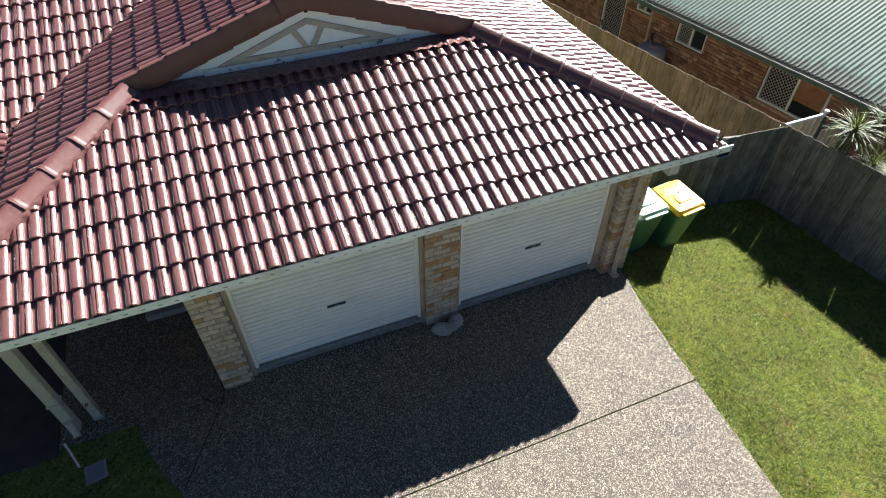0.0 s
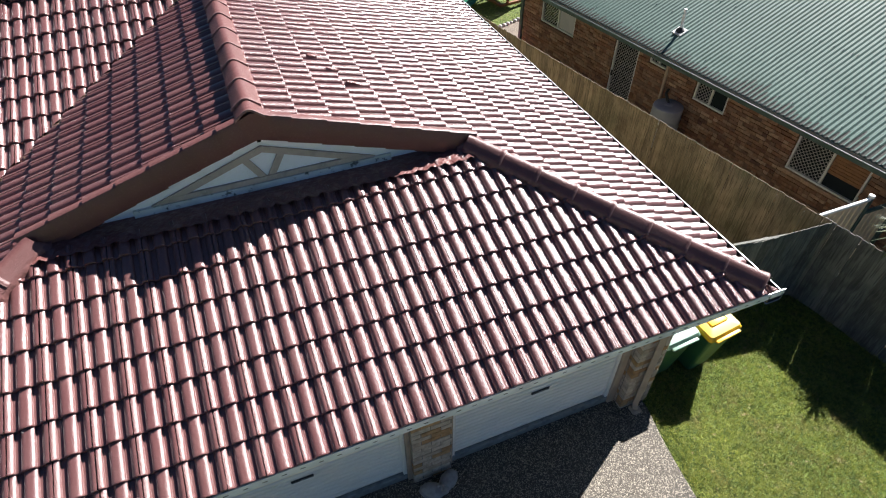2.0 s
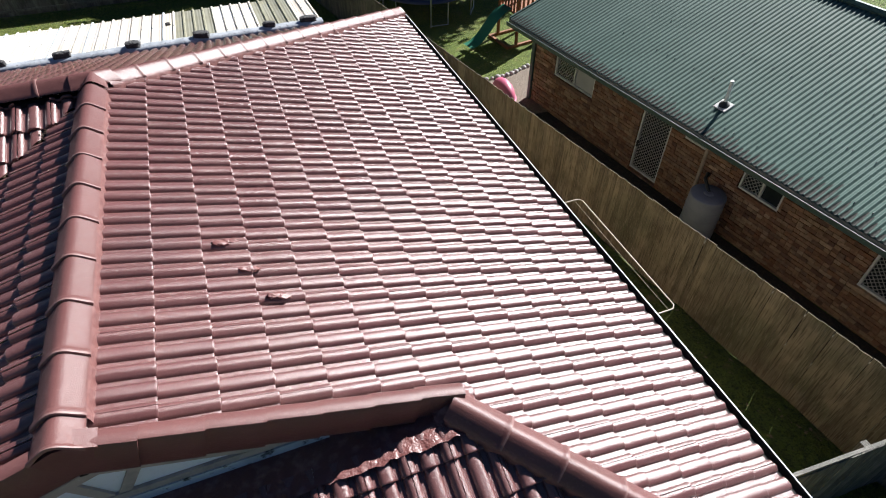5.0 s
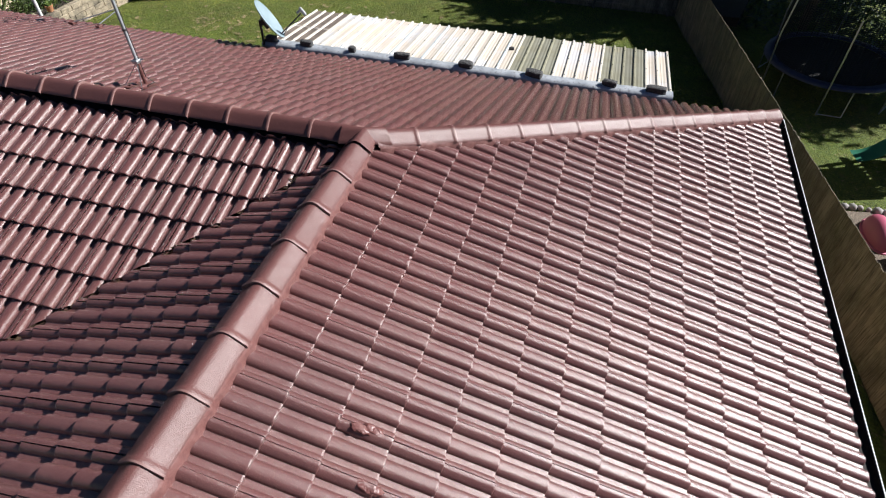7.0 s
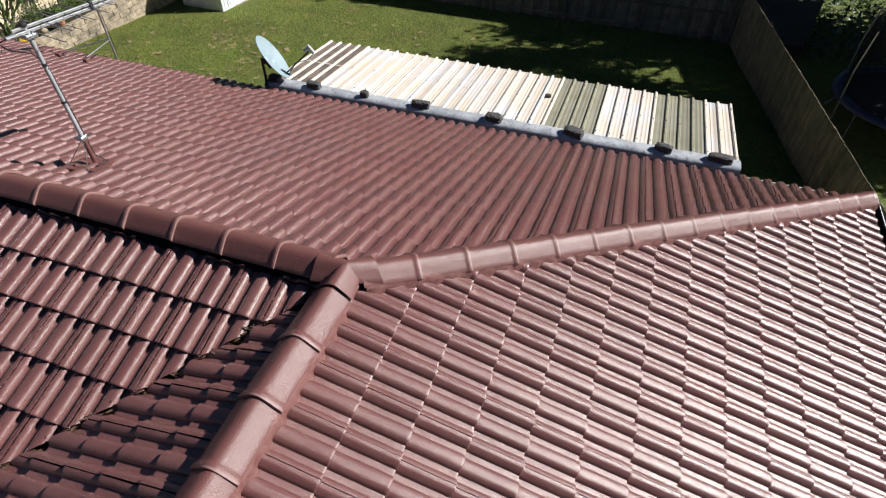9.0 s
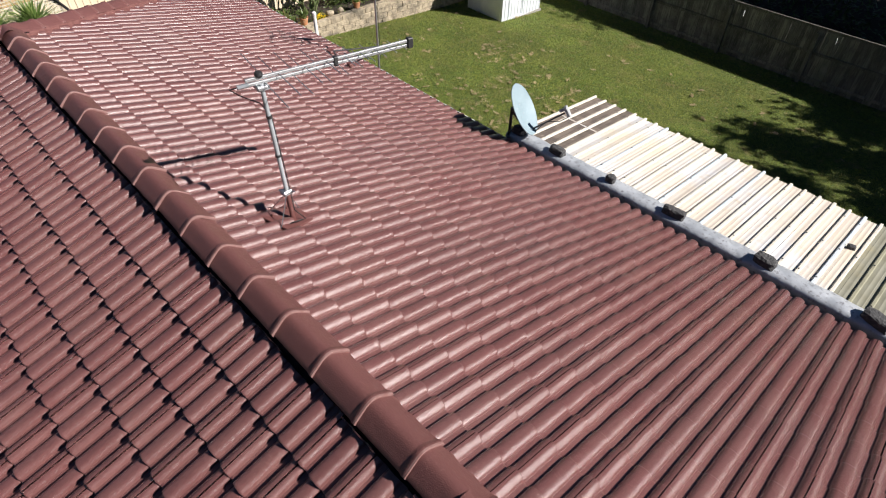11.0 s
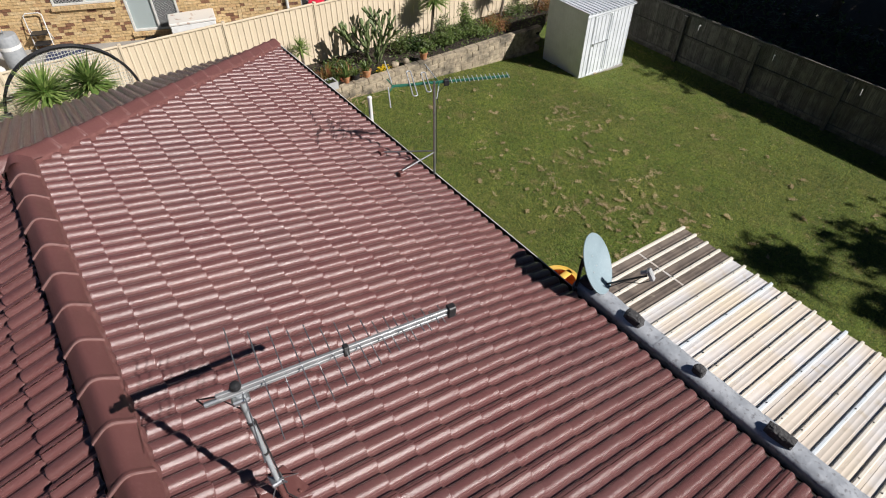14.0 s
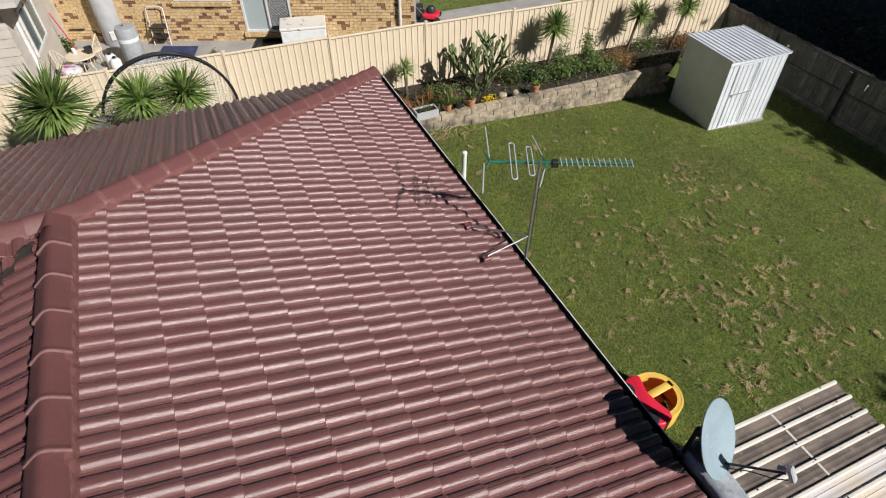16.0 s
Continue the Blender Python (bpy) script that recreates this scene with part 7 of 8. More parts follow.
for i in range(43):
    yy = -1.25 + i * 0.0595
    z1 = 1.40 + 1.30 * math.sqrt(max(0.0, 1 - (yy / 1.28) ** 2))
    cords.tube([(0.05, yy, z1), (-0.18, yy * 0.95, z1 * 0.55 + 0.2), (-0.45, yy * 0.9, 0.1)], 0.006, 4, caps=False)
for i in range(40):
    zz = 0.2 + i * 0.0625
    hw = 1.28 * math.sqrt(max(0.0, 1 - (max(0.0, zz - 1.40) / 1.30) ** 2)) if zz > 1.40 else 1.25
    xx = -0.42 + 0.20 * zz
    cords.tube([(min(0.05, xx + 0.1), -hw, zz), (min(0.05, xx), 0, zz - 0.04), (min(0.05, xx + 0.1), hw, zz)], 0.006, 4, caps=False)
part("net", cords, mat("net_cord", (0.55, 0.55, 0.50), 0.8), net, "pale knotted net")
for by, bh, bl in ((6.22, 1.75, -0.14), (6.48, 1.45, -0.20)):
    single("leaning_board", Mesh().rbox(-0.02, 0.02, -0.20, 0.20, 0, bh, 0.006), GREYPALING, "grey weathered board leaning by the yuccas", "board", group="leaning boards", m=Matrix.Translation((-18.6, by, -0.06)) @ Matrix.Rotation(bl, 4, "Y"))

# ---------------------------------------------------------------- neighbour behind the steel fence: yellow brick
yt = -24.3
yh = thing("neighbour_house", (-24.64, 10.0, 0.08), "yellow-brown brick house beyond the steel fence", "house", turn=yt)
YOPEN = [("window", -1.95, -0.30, 1.16, 2.3), ("door", -0.08, 1.32, 0.27, 2.3)]
part("wall", Mesh().box(-0.25, -0.11, -7.0, 4.85, -0.6, 2.7).box(-6, -0.25, 4.7, 4.85, -0.6, 2.7), CONCRETE, yh, "yellow brick wall")
facing = part("brick_facing", Mesh().box(-0.11, -0.10, -7.0, 4.85, -0.2, -0.1), MORTAR, yh, "facing of yellow and burnt bricks")
yb_data = Mesh().box(-0.11, 0.0, 0, 0.23, 0, 0.076).data("brick", YBRICK)
rest = Mesh()
cnt = 0
burnt = Mesh()
for k in range(31):
    z = -0.02 + k * 0.086
    for ya, yb in course(-7.0, 4.85, z, YOPEN, 0.12 if k % 2 else 0.0, 0.30):
        jit = rng.uniform(-0.004, 0.004)
        if yb - ya < 0.15 and rng.random() < 0.38 or rng.random() < 0.035:
            burnt.box(-0.11, jit, ya, yb, z, z + 0.076)
        elif (-3.6 < ya < -0.1 and z < 1.1 or 1.28 < ya < 2.4) and cnt < 295:
            part("brick", yb_data, YBRICK, facing, m=Matrix.Translation((jit, ya, z)) @ Matrix.Diagonal((1, (yb - ya) / 0.23, 1, 1)))
            cnt += 1
        else:
            rest.box(-0.11, jit, ya, yb, z, z + 0.076)
tagged(part("burnt_bricks", burnt, BURNT, yh), kind="stuff")
tagged(part("bricks", rest, YBRICK_FAR, yh), kind="stuff")
for kind, y0, y1, z0, z1 in YOPEN:
    o = part(kind, frame_bars(Mesh(), y0, y1, z0, z1, -0.09, 0.01, 0.06), ALU, yh, "cream aluminium sliding door" if kind == "door" else "cream aluminium window")
    ym = y0 + (y1 - y0) * 0.52
    part("pane", Mesh().box(-0.06, -0.052, *((y0 + 0.05, ym) if kind == "door" else (ym, y1 - 0.05)), z0 + 0.05, z1 - 0.05), mat("pale_glass", (0.36, 0.42, 0.42), 0.12), o, "pane with a pale curtain behind")
    part("screen", Mesh().box(-0.04, -0.032, *((ym, y1 - 0.05) if kind == "door" else (y0 + 0.05, ym)), z0 + 0.05, z1 - 0.05), mat("fly_screen", (0.025, 0.028, 0.03), 0.6), o, "dark fly screen")
    part("mullion", Mesh().rbox(-0.07, 0.0, ym - 0.03, ym + 0.03, z0 + 0.05, z1 - 0.05, 0.005), ALU, o)
    mesh_screen(ym + 0.03, y1 - 0.06, z0 + 0.06, z1 - 0.06, -0.02, o, GREYRAIL) if kind == "door" else mesh_screen(y0 + 0.06, ym - 0.03, z0 + 0.06, z1 - 0.06, -0.02, o, GREYRAIL)
    if True:
        for k in range(int((y1 - y0 + 0.1) / 0.085)):
            part("sill_brick", Mesh().box(-0.05, 0.07, y0 - 0.05 + k * 0.085, y0 + 0.025 + k * 0.085, z0 - 0.12, z0 - 0.01), YBRICK, o)
part("downpipe", Mesh().tube([(0.06, 4.45, 2.6), (0.06, 4.45, 0.0)], 0.045, 10), ALU, yh, "cream downpipe", smooth=60)
part("eave", Mesh().box(-1.0, 0.55, -7.2, 5.3, 2.62, 2.80), JAMB, yh, "cream eave")
slab("neighbour_paving", [(-29.5, 2.0), (-20.9, 2.0), (-20.35, 13.6), (-20.2, 20.0), (-24.0, 20.0), (-24.4, 13.6)], 0.09, CONCRETE, "grey concrete paving behind the steel fence", "paving", 0.6)
wing = thing("weatherboard_wing", (-22.75, 4.66, 0.05), "pale weatherboard wing with a sliding window", "wall", kind="structure", turn=-6)
part("wall", Mesh().box(-4.6, 0.0, -0.15, 0.0, 0, 2.7).box(-0.15, 0.0, -4.0, -0.15, 0, 2.7), TANSHEET, wing, "pale weatherboard wall")
for k in range(12):
    part("board", Mesh().prism([(-0.0, 0.0), (0.022, 0.0), (0.006, 0.20), (0.0, 0.20)], -4.6, 0.0, "x", Matrix.Translation((0, 0, 0.05 + k * 0.205))), TANSHEET, wing)
    part("board", Mesh().prism([(-0.0, 0.0), (0.022, 0.0), (0.006, 0.20), (0.0, 0.20)], 0.0, 4.0, "x", Matrix.Translation((0, 0, 0.05 + k * 0.205)) @ Matrix.Rotation(-math.pi / 2, 4, "Z")), TANSHEET, wing)
wo = part("window", Mesh().rbox(-2.3, -0.9, 0.02, 0.07, 1.0, 1.07, 0.005).rbox(-2.3, -0.9, 0.02, 0.07, 2.1, 2.17, 0.005).rbox(-2.3, -2.23, 0.02, 0.07, 1.07, 2.1, 0.005).rbox(-0.97, -0.9, 0.02, 0.07, 1.07, 2.1, 0.005).rbox(-1.63, -1.57, 0.02, 0.07, 1.07, 2.1, 0.005), ALU, wing, "white aluminium window frame")
part("pane", Mesh().box(-2.26, -0.94, 0.025, 0.033, 1.04, 2.13), mat("grey_glass", (0.10, 0.14, 0.15), 0.08), wo)
part("downpipe", Mesh().rbox(-0.62, -0.54, 0.02, 0.09, 0.0, 2.0, 0.01), WHITEMETAL, wing, "white square downpipe")
part("corner_board", Mesh().rbox(-4.62, -4.50, 0.02, 0.06, 0.0, 2.7, 0.008), JAMB, wing, "cream corner board")
part("eave", Mesh().box(-4.8, 0.5, -4.2, 0.55, 2.70, 2.82), SOFFIT, wing, "pale eave")

# clutter on that paving
hw_ = thing("hot_water_unit", (-26.15, 6.36, 0.09), "tall grey hot water cylinder against the brick wall", "water heater")
part("cylinder", Mesh().lathe([(0.28, 0.0), (0.30, 0.04), (0.30, 1.55), (0.27, 1.62), (0.05, 1.65)], 28), HEATER, hw_, smooth=45)
part("valve_box", Mesh().rbox(0.25, 0.34, -0.08, 0.08, 0.2, 0.45, 0.01), ALU, hw_)
old = thing("hot_water_unit", (-24.45, 6.82, 0.09), "old dented grey water cylinder standing on the paving", "water heater")
part("cylinder", Mesh().lathe([(0.25, 0.0), (0.27, 0.03), (0.27, 1.0), (0.25, 1.06), (0.05, 1.08)], 26), PIPE_GREY, old, smooth=45)
part("label", Mesh().lathe([(0.272, 0.70), (0.272, 0.80)], 26, Matrix.Rotation(0.3, 4, "Z")), WHITEMETAL, old, "white paper band")
part("fitting", Mesh().tube([(0, 0, 1.06), (0, 0, 1.16), (0.1, 0, 1.2)], 0.02, 8), STEEL, old)


def step_stool(at, turn, tall, steps, label):
    t = thing("step_ladder", at, label, "step ladder", turn=turn)
    w = 0.24
    loop = [(0.0, -w, 0), (-0.18, -w, tall * 0.95), (-0.19, -w * 0.7, tall), (-0.19, w * 0.7, tall), (-0.18, w, tall * 0.95), (0, w, 0)]
    part("frame", Mesh().tube(loop, 0.014, 8), WHITEMETAL, t, "white tubular frame", smooth=60)
    for s in (-1, 1):
        part("leg", Mesh().tube([(-0.12, s * w * 0.9, tall * 0.62), (-0.40, s * w * 0.9, 0)], 0.011, 6), WHITEMETAL, t)
    for k in range(steps):
        z = tall * (0.22 + 0.26 * k)
        part("tread", Mesh().rbox(-0.20 - 0.05 * k, 0.10 - 0.05 * k, -w + 0.02, w - 0.02, z, z + 0.03, 0.006), DARK, t, "black ribbed tread")


step_stool((-25.42, 7.58, 0.09), -24, 1.05, 2, "white folding step stool with black treads")
step_stool((-26.75, 5.45, 0.09), -24, 1.55, 4, "aluminium folding step ladder leaning on the wall")
ice = thing("foam_box", (-23.45, 11.35, 0.09), "large scuffed white box standing on the paving", "box", turn=-14)
part("box", Mesh().rbox(-0.38, 0.38, -0.62, 0.62, 0.0, 0.70, 0.02), WHITEMETAL, ice, "white box body")
part("lid", Mesh().rbox(-0.40, 0.40, -0.64, 0.64, 0.70, 0.78, 0.02), mat("rusty_white", (0.66, 0.64, 0.6), 0.5, tones=[(6, 5, (0.30, 0.14, 0.06), 0.60, 0.72)]), ice, "white lid with rust marks")
tray = single("seed_tray", Mesh().box(-0.3, 0.3, -0.4, 0.4, 0, 0.02).box(-0.3, 0.3, -0.4, -0.37, 0, 0.07).box(-0.3, 0.3, 0.37, 0.4, 0, 0.07).box(-0.3, -0.27, -0.4, 0.4, 0, 0.07).box(0.27, 0.3, -0.4, 0.4, 0, 0.07), DARK, "black plastic tray on the paving", "tray", m=Matrix.Translation((-24.12, 10.40, 0.09)) @ Matrix.Rotation(-0.4, 4, "Z"))
mw = thing("lawn_mower", (-23.8, 15.45, 0.09), "red push lawn mower beside the house", "lawn mower", turn=60)
part("deck", Mesh().rbox(-0.26, 0.26, -0.24, 0.24, 0.08, 0.24, 0.05, 2), RED, mw, "red mower deck", smooth=50)
part("engine", Mesh().lathe([(0.14, 0.24), (0.15, 0.34), (0.10, 0.42), (0.03, 0.43)], 18), DARK, mw, "black engine", smooth=50)
part("catcher", Mesh().rbox(-0.66, -0.26, -0.2, 0.2, 0.14, 0.44, 0.05, 2), DARK, mw, "black grass catcher", smooth=50)
part("handle", Mesh().tube([(-0.2, -0.2, 0.2), (-0.85, -0.2, 0.9), (-0.9, 0.0, 0.95), (-0.85, 0.2, 0.9), (-0.2, 0.2, 0.2)], 0.013, 6), STEEL, mw, smooth=60)
for x in (-0.22, 0.22):
    for s in (-1, 1):
        part("wheel", Mesh().lathe([(0.04, -0.02), (0.09, -0.02), (0.09, 0.02), (0.04, 0.02)], 16, Matrix.Translation((x, s * 0.27, 0.09)) @ Matrix.Rotation(math.pi / 2, 4, "X")), DARK, mw, smooth=40)


def wire_chair(at, turn):
    t = thing("garden_chair", at, "cream metal garden chair with a slatted back", "chair", turn=turn)
    cream = CREAMFENCE
    part("seat", Mesh().lathe([(0.21, 0.42), (0.215, 0.435), (0.20, 0.445), (0.05, 0.44)], 20), cream, t, "cream metal seat", smooth=45)
    bk = Mesh().tube([(0.2 * math.cos(a), 0.2 * math.sin(a) * 1.0, 0.44 + 0.42 * math.sin((a + 0.1) / 3.34 * math.pi)) for a in (3.14 * j / 16 for j in range(17))], 0.011, 6)
    part("back_frame", bk, cream, t, smooth=60)
    for k in range(5):
        a = 3.14 * (k + 2) / 8
        part("back_slat", Mesh().tube([(0.2 * math.cos(a), 0.2 * math.sin(a), 0.44), (0.2 * math.cos(a), 0.2 * math.sin(a), 0.44 + 0.42 * math.sin((a + 0.1) / 3.34 * math.pi))], 0.006, 5), cream, t)
    for k in range(4):
        a = math.pi / 4 + k * math.pi / 2
        part("leg", Mesh().tube([(0.17 * math.cos(a), 0.17 * math.sin(a), 0.42), (0.22 * math.cos(a), 0.22 * math.sin(a), 0)], 0.010, 6), cream, t)
    return t


wire_chair((-24.85, 5.85, 0.09), -10)
wire_chair((-24.15, 5.15, 0.09), 160)
tb = thing("garden_table", (-24.02, 5.62, 0.09), "round cream garden table with cups and pots on it", "table")
part("tabletop", Mesh().lathe([(0.36, 0.68), (0.37, 0.695), (0.36, 0.71), (0.05, 0.71)], 24), CREAMFENCE, tb, smooth=45)
for k in range(3):
    a = k * 2.094
    part("leg", Mesh().tube([(0.05 * math.cos(a), 0.05 * math.sin(a), 0.68), (0.30 * math.cos(a), 0.30 * math.sin(a), 0)], 0.012, 6), CREAMFENCE, tb)
for i, (x, y, rr_, h, m_) in enumerate(((-24.15, 5.5, 0.05, 0.13, WHITEMETAL), (-24.02, 5.85, 0.10, 0.16, BLACKPOT))):
    single("cup" if i == 0 else "bowl", Mesh().lathe([(rr_ * 0.75, 0), (rr_, h), (rr_ * 0.92, h), (rr_ * 0.7, 0.01)], 16), m_, "white cup on the garden table" if i == 0 else "dark bowl on the garden table", "cup" if i == 0 else "bowl", smooth=45, m=Matrix.Translation((x, y, 0.09 + 0.71)))
bag = Mesh()
bm = bmesh.new()
bmesh.ops.create_icosphere(bm, subdivisions=3, radius=1)
for q in bm.verts:
    k = 1 + 0.25 * noise.noise(q.co * 2.0)
    q.co = Vector((q.co.x * 0.34 * k, q.co.y * 0.24 * k, q.co.z * 0.10 * k))
bag.take(bm)
single("feed_bag", bag, mat("printed_bag", (0.62, 0.60, 0.62), 0.45, tones=[(3, 2, (0.55, 0.05, 0.30), 0.58, 0.60), (5, 3, (0.4, 0.45, 0.48), 0.55, 0.62)]), "white and pink plastic sack lying on the paving", "sack", smooth=True, m=Matrix.Translation((-23.55, 5.35, 0.63)) @ Matrix.Rotation(0.5, 4, "Z"))
single("crate", Mesh().rbox(-0.24, 0.24, -0.22, 0.22, 0, 0.46, 0.01), TANSHEET, "low pale crate under the sack", "crate", m=Matrix.Translation((-23.55, 5.35, 0.09)))
for i, (x, y) in enumerate(((-24.15, 6.33), (-24.45, 6.22))):
    tk = thing("plastic_drum", (x, y, 0.09), "small white plastic drum with a dark cap", "drum", "drums on the paving")
    part("drum", Mesh().lathe([(0.13, 0), (0.14, 0.02), (0.14, 0.34), (0.10, 0.40), (0.05, 0.41)], 18), WHITEMETAL, tk, smooth=45)
    part("cap", Mesh().lathe([(0.05, 0.41), (0.05, 0.45), (0.02, 0.46)], 12), DARK, tk)

pnl = thing("dark_board", (-24.55, 7.92, 0.09), "flat dark board lying on the paving behind the net", "board", turn=66)
part("board", Mesh().rbox(-0.50, 0.50, -0.28, 0.28, 0.0, 0.05, 0.01, m=Matrix.Translation((0, 0, 0.06)) @ Matrix.Rotation(0.16, 4, "X")), NAVY, pnl, "dark blue-black sheet")
part("prop", Mesh().box(-0.45, 0.45, 0.18, 0.24, 0.0, 0.10), GREYPALING, pnl)
shrub("shrub", (-26.0, 5.18, 0.09), (0.28, 0.25, 0.55), 500, 0.07, SHRUB, "leafy green pot plant beside the weatherboard wall", 52)
shrub("shrub", (-24.1, 8.87, 0.09), (0.14, 0.14, 0.18), 120, 0.06, SHRUB, "small leafy pot plant on the paving", 53)
brm = thing("broom", (-25.6, 5.06, 0.09), "broom with a red handle leaning on the weatherboard wall", "broom")
part("handle", Mesh().tube([(0.30, 0.40, 0.05), (-0.12, 0.02, 1.25)], 0.014, 6), RED, brm, "red handle", smooth=60)
part("head", Mesh().rbox(0.16, 0.44, 0.36, 0.46, 0.0, 0.08, 0.015), DARK, brm, "dark bristle head")

# ---------------------------------------------------------------- side of the house: clothes line, bins, front details
LINEM = mat("cream_enamel", (0.46, 0.41, 0.33), 0.5, tones=[(9, 4, (0.38, 0.33, 0.26), 0.45, 0.7)])
cl_ = thing("clothes_line", (-0.50, 4.95, 1.50), "cream fold-down wall clothes line with wires", "clothes line")
part("frame", Mesh().tube([(0.0, -1.15, 0.0), (1.53, -1.15, 0.0), (1.58, -1.10, 0.0), (1.58, 1.10, 0.0), (1.53, 1.15, 0.0), (0.0, 1.15, 0.0)], 0.009, 8), LINEM, cl_, "cream tubular frame", smooth=60)
for k in range(5):
    x = 0.25 + k * 0.305
    part("wire", Mesh().tube([(x, -1.15, 0.0), (x, 0, -0.015), (x, 1.15, 0.0)], 0.0026, 5), LINEM, cl_)
for s in (-1, 1):
    part("strut", Mesh().tube([(0.0, s * 1.13, -0.55), (0.75, s * 1.13, -0.02)], 0.008, 6), LINEM, cl_)


def wheelie_bin(at, turn, lid_mat, label):
    t = thing("wheelie_bin", at, label, "wheelie bin", "bins", turn=turn)
    b = Mesh()
    rows = []
    for z, hx, hy0, hy1 in ((0.06, 0.20, -0.20, 0.20), (0.30, 0.225, -0.24, 0.235), (0.92, 0.275, -0.34, 0.29), (0.96, 0.29, -0.36, 0.30)):
        ring = []
        for cx, cy, a0 in ((hx, hy1, 0), (-hx, hy1, 1), (-hx, hy0, 2), (hx, hy0, 3)):
            for j in range(4):
                a = (a0 + j / 3) * math.pi / 2
                ring.append((cx - math.copysign(0.05, cx) + 0.05 * math.cos(a), cy - math.copysign(0.05, cy) + 0.05 * math.sin(a), z))
        rows.append(ring + ring[:1])
    b.strip(rows)
    b.add(rows[0][:-1], [tuple(range(16))[::-1]])
    part("body", b, BINGREEN, t, "dark green plastic body", smooth=40)
    l = Mesh()
    lr = []
    for sx, z, k in ((1.03, 0.955, 0), (1.03, 0.985, 0), (0.94, 1.03, 0), (0.60, 1.055, 0), (0.1, 1.06, 0)):
        lr.append([(p[0] * sx, (p[1] + 0.02) * sx - 0.01, z + 0.03 * (1 if p[1] > 0 else 0)) for p in rows[-1]])
    l.strip(lr)
    lid = part("lid", l, lid_mat, t, "moulded lid", smooth=35)
    part("lid_panel", Mesh().rbox(-0.15, 0.15, -0.20, 0.13, 1.052, 1.072, 0.02, 2), lid_mat, lid, smooth=40)
    part("lid_handle", Mesh().rbox(-0.22, 0.22, -0.405, -0.345, 0.955, 0.985, 0.012, 2), lid_mat, lid, smooth=40)
    part("axle", Mesh().tube([(-0.27, 0.22, 0.10), (0.27, 0.22, 0.10)], 0.012, 8), BLACKSTEEL, t)
    for s in (-1, 1):
        part("wheel", Mesh().lathe([(0.03, -0.025), (0.11, -0.025), (0.10, 0), (0.11, 0.025), (0.03, 0.025)], 18, Matrix.Translation((s * 0.26, 0.23, 0.10)) @ Matrix.Rotation(math.pi / 2, 4, "Y")), DARK, t, "black wheel", smooth=40)
    part("grip", Mesh().tube([(-0.24, 0.31, 0.94), (-0.22, 0.37, 0.97), (0.22, 0.37, 0.97), (0.24, 0.31, 0.94)], 0.014, 6), BINGREEN, t, smooth=60)
    return t


wheelie_bin((-0.10, 1.02, -0.17), 4, LIDGREEN, "dark green wheelie bin with a pale green lid")
wheelie_bin((0.57, 0.95, -0.25), 6, LIDYELLOW, "dark green wheelie bin with a yellow lid")


def ornament(at, turn, seed):
    """A crouching garden figure, as one plain cement shape."""
    bm = bmesh.new()
    for c, s in (((0, 0, 0.085), (0.15, 0.095, 0.085)), ((0.13, 0.01, 0.10), (0.065, 0.055, 0.06)), ((0.16, 0.045, 0.15), (0.022, 0.015, 0.045)), ((0.16, -0.035, 0.15), (0.022, 0.015, 0.045)), ((-0.02, 0, 0.03), (0.16, 0.10, 0.035))):
        q = bmesh.ops.create_icosphere(bm, subdivisions=2, radius=1)
        for v in q["verts"]:
            v.co = Vector((c[0] + v.co.x * s[0], c[1] + v.co.y * s[1], c[2] + v.co.z * s[2])) * (1 + 0.05 * noise.noise(v.co * 3 + Vector((seed, 0, 0))))
    return single("garden_statue", Mesh().take(bm), STATUEM, "small weathered cement garden statue at the pier's foot", "statue", smooth=True, group="statues", m=pose(*at, 0, 0, turn))


ornament((-3.76, 0.40, -0.042), -30, 1)
ornament((-3.55, 0.45, -0.042), 215, 2)
grate = thing("drain_grate", (-8.42, 0.02, -0.05), "square grey plastic drain grate in the grass", "drain grate", turn=8)
part("frame", Mesh().box(-0.12, 0.12, -0.12, -0.10, 0, 0.02).box(-0.12, 0.12, 0.10, 0.12, 0, 0.02).box(-0.12, -0.10, -0.10, 0.10, 0, 0.02).box(0.10, 0.12, -0.10, 0.10, 0, 0.02).box(-0.1, 0.1, -0.1, 0.1, -0.02, 0.0), TANKM, grate)
for k in range(9):
    part("bar", Mesh().box(-0.10, 0.10, -0.092 + k * 0.022, -0.082 + k * 0.022, 0.004, 0.018), TANKM, grate)
single("drain_pipe", Mesh().tube([(-8.78, 0.54, -0.02), (-8.69, 0.36, -0.02), (-8.60, 0.15, -0.02)], 0.014, 8), WHITEMETAL, "white drain pipe lying in the grass", "pipe", smooth=60)

# ---------------------------------------------------------------- low-side neighbour's yard
slab("gravel_bed", [(2.4, 12.4), (4.9, 12.4), (5.3, 14.9), (4.9, 14.85), (3.55, 14.5), (2.4, 14.3)], -1.19, GRAVEL, "brown river gravel beside the brick house", "gravel", 0.15)
for i in range(16):
    t = i / 15
    x, y = 2.5 + 2.5 * t, 14.36 + 0.50 * t + 0.08 * math.sin(t * 7)
    bm = bmesh.new()
    bmesh.ops.create_icosphere(bm, subdivisions=1, radius=rng.uniform(0.06, 0.11))
    for q in bm.verts:
        q.co *= 1 + 0.3 * noise.noise(q.co * 9 + Vector((i, 0, 0)))
    single("edging_stone", Mesh().take(bm), STATUEM, "pale rounded stone edging the gravel", "stone", group="edging stones", smooth=True, m=Matrix.Translation((x, y, -1.17)))
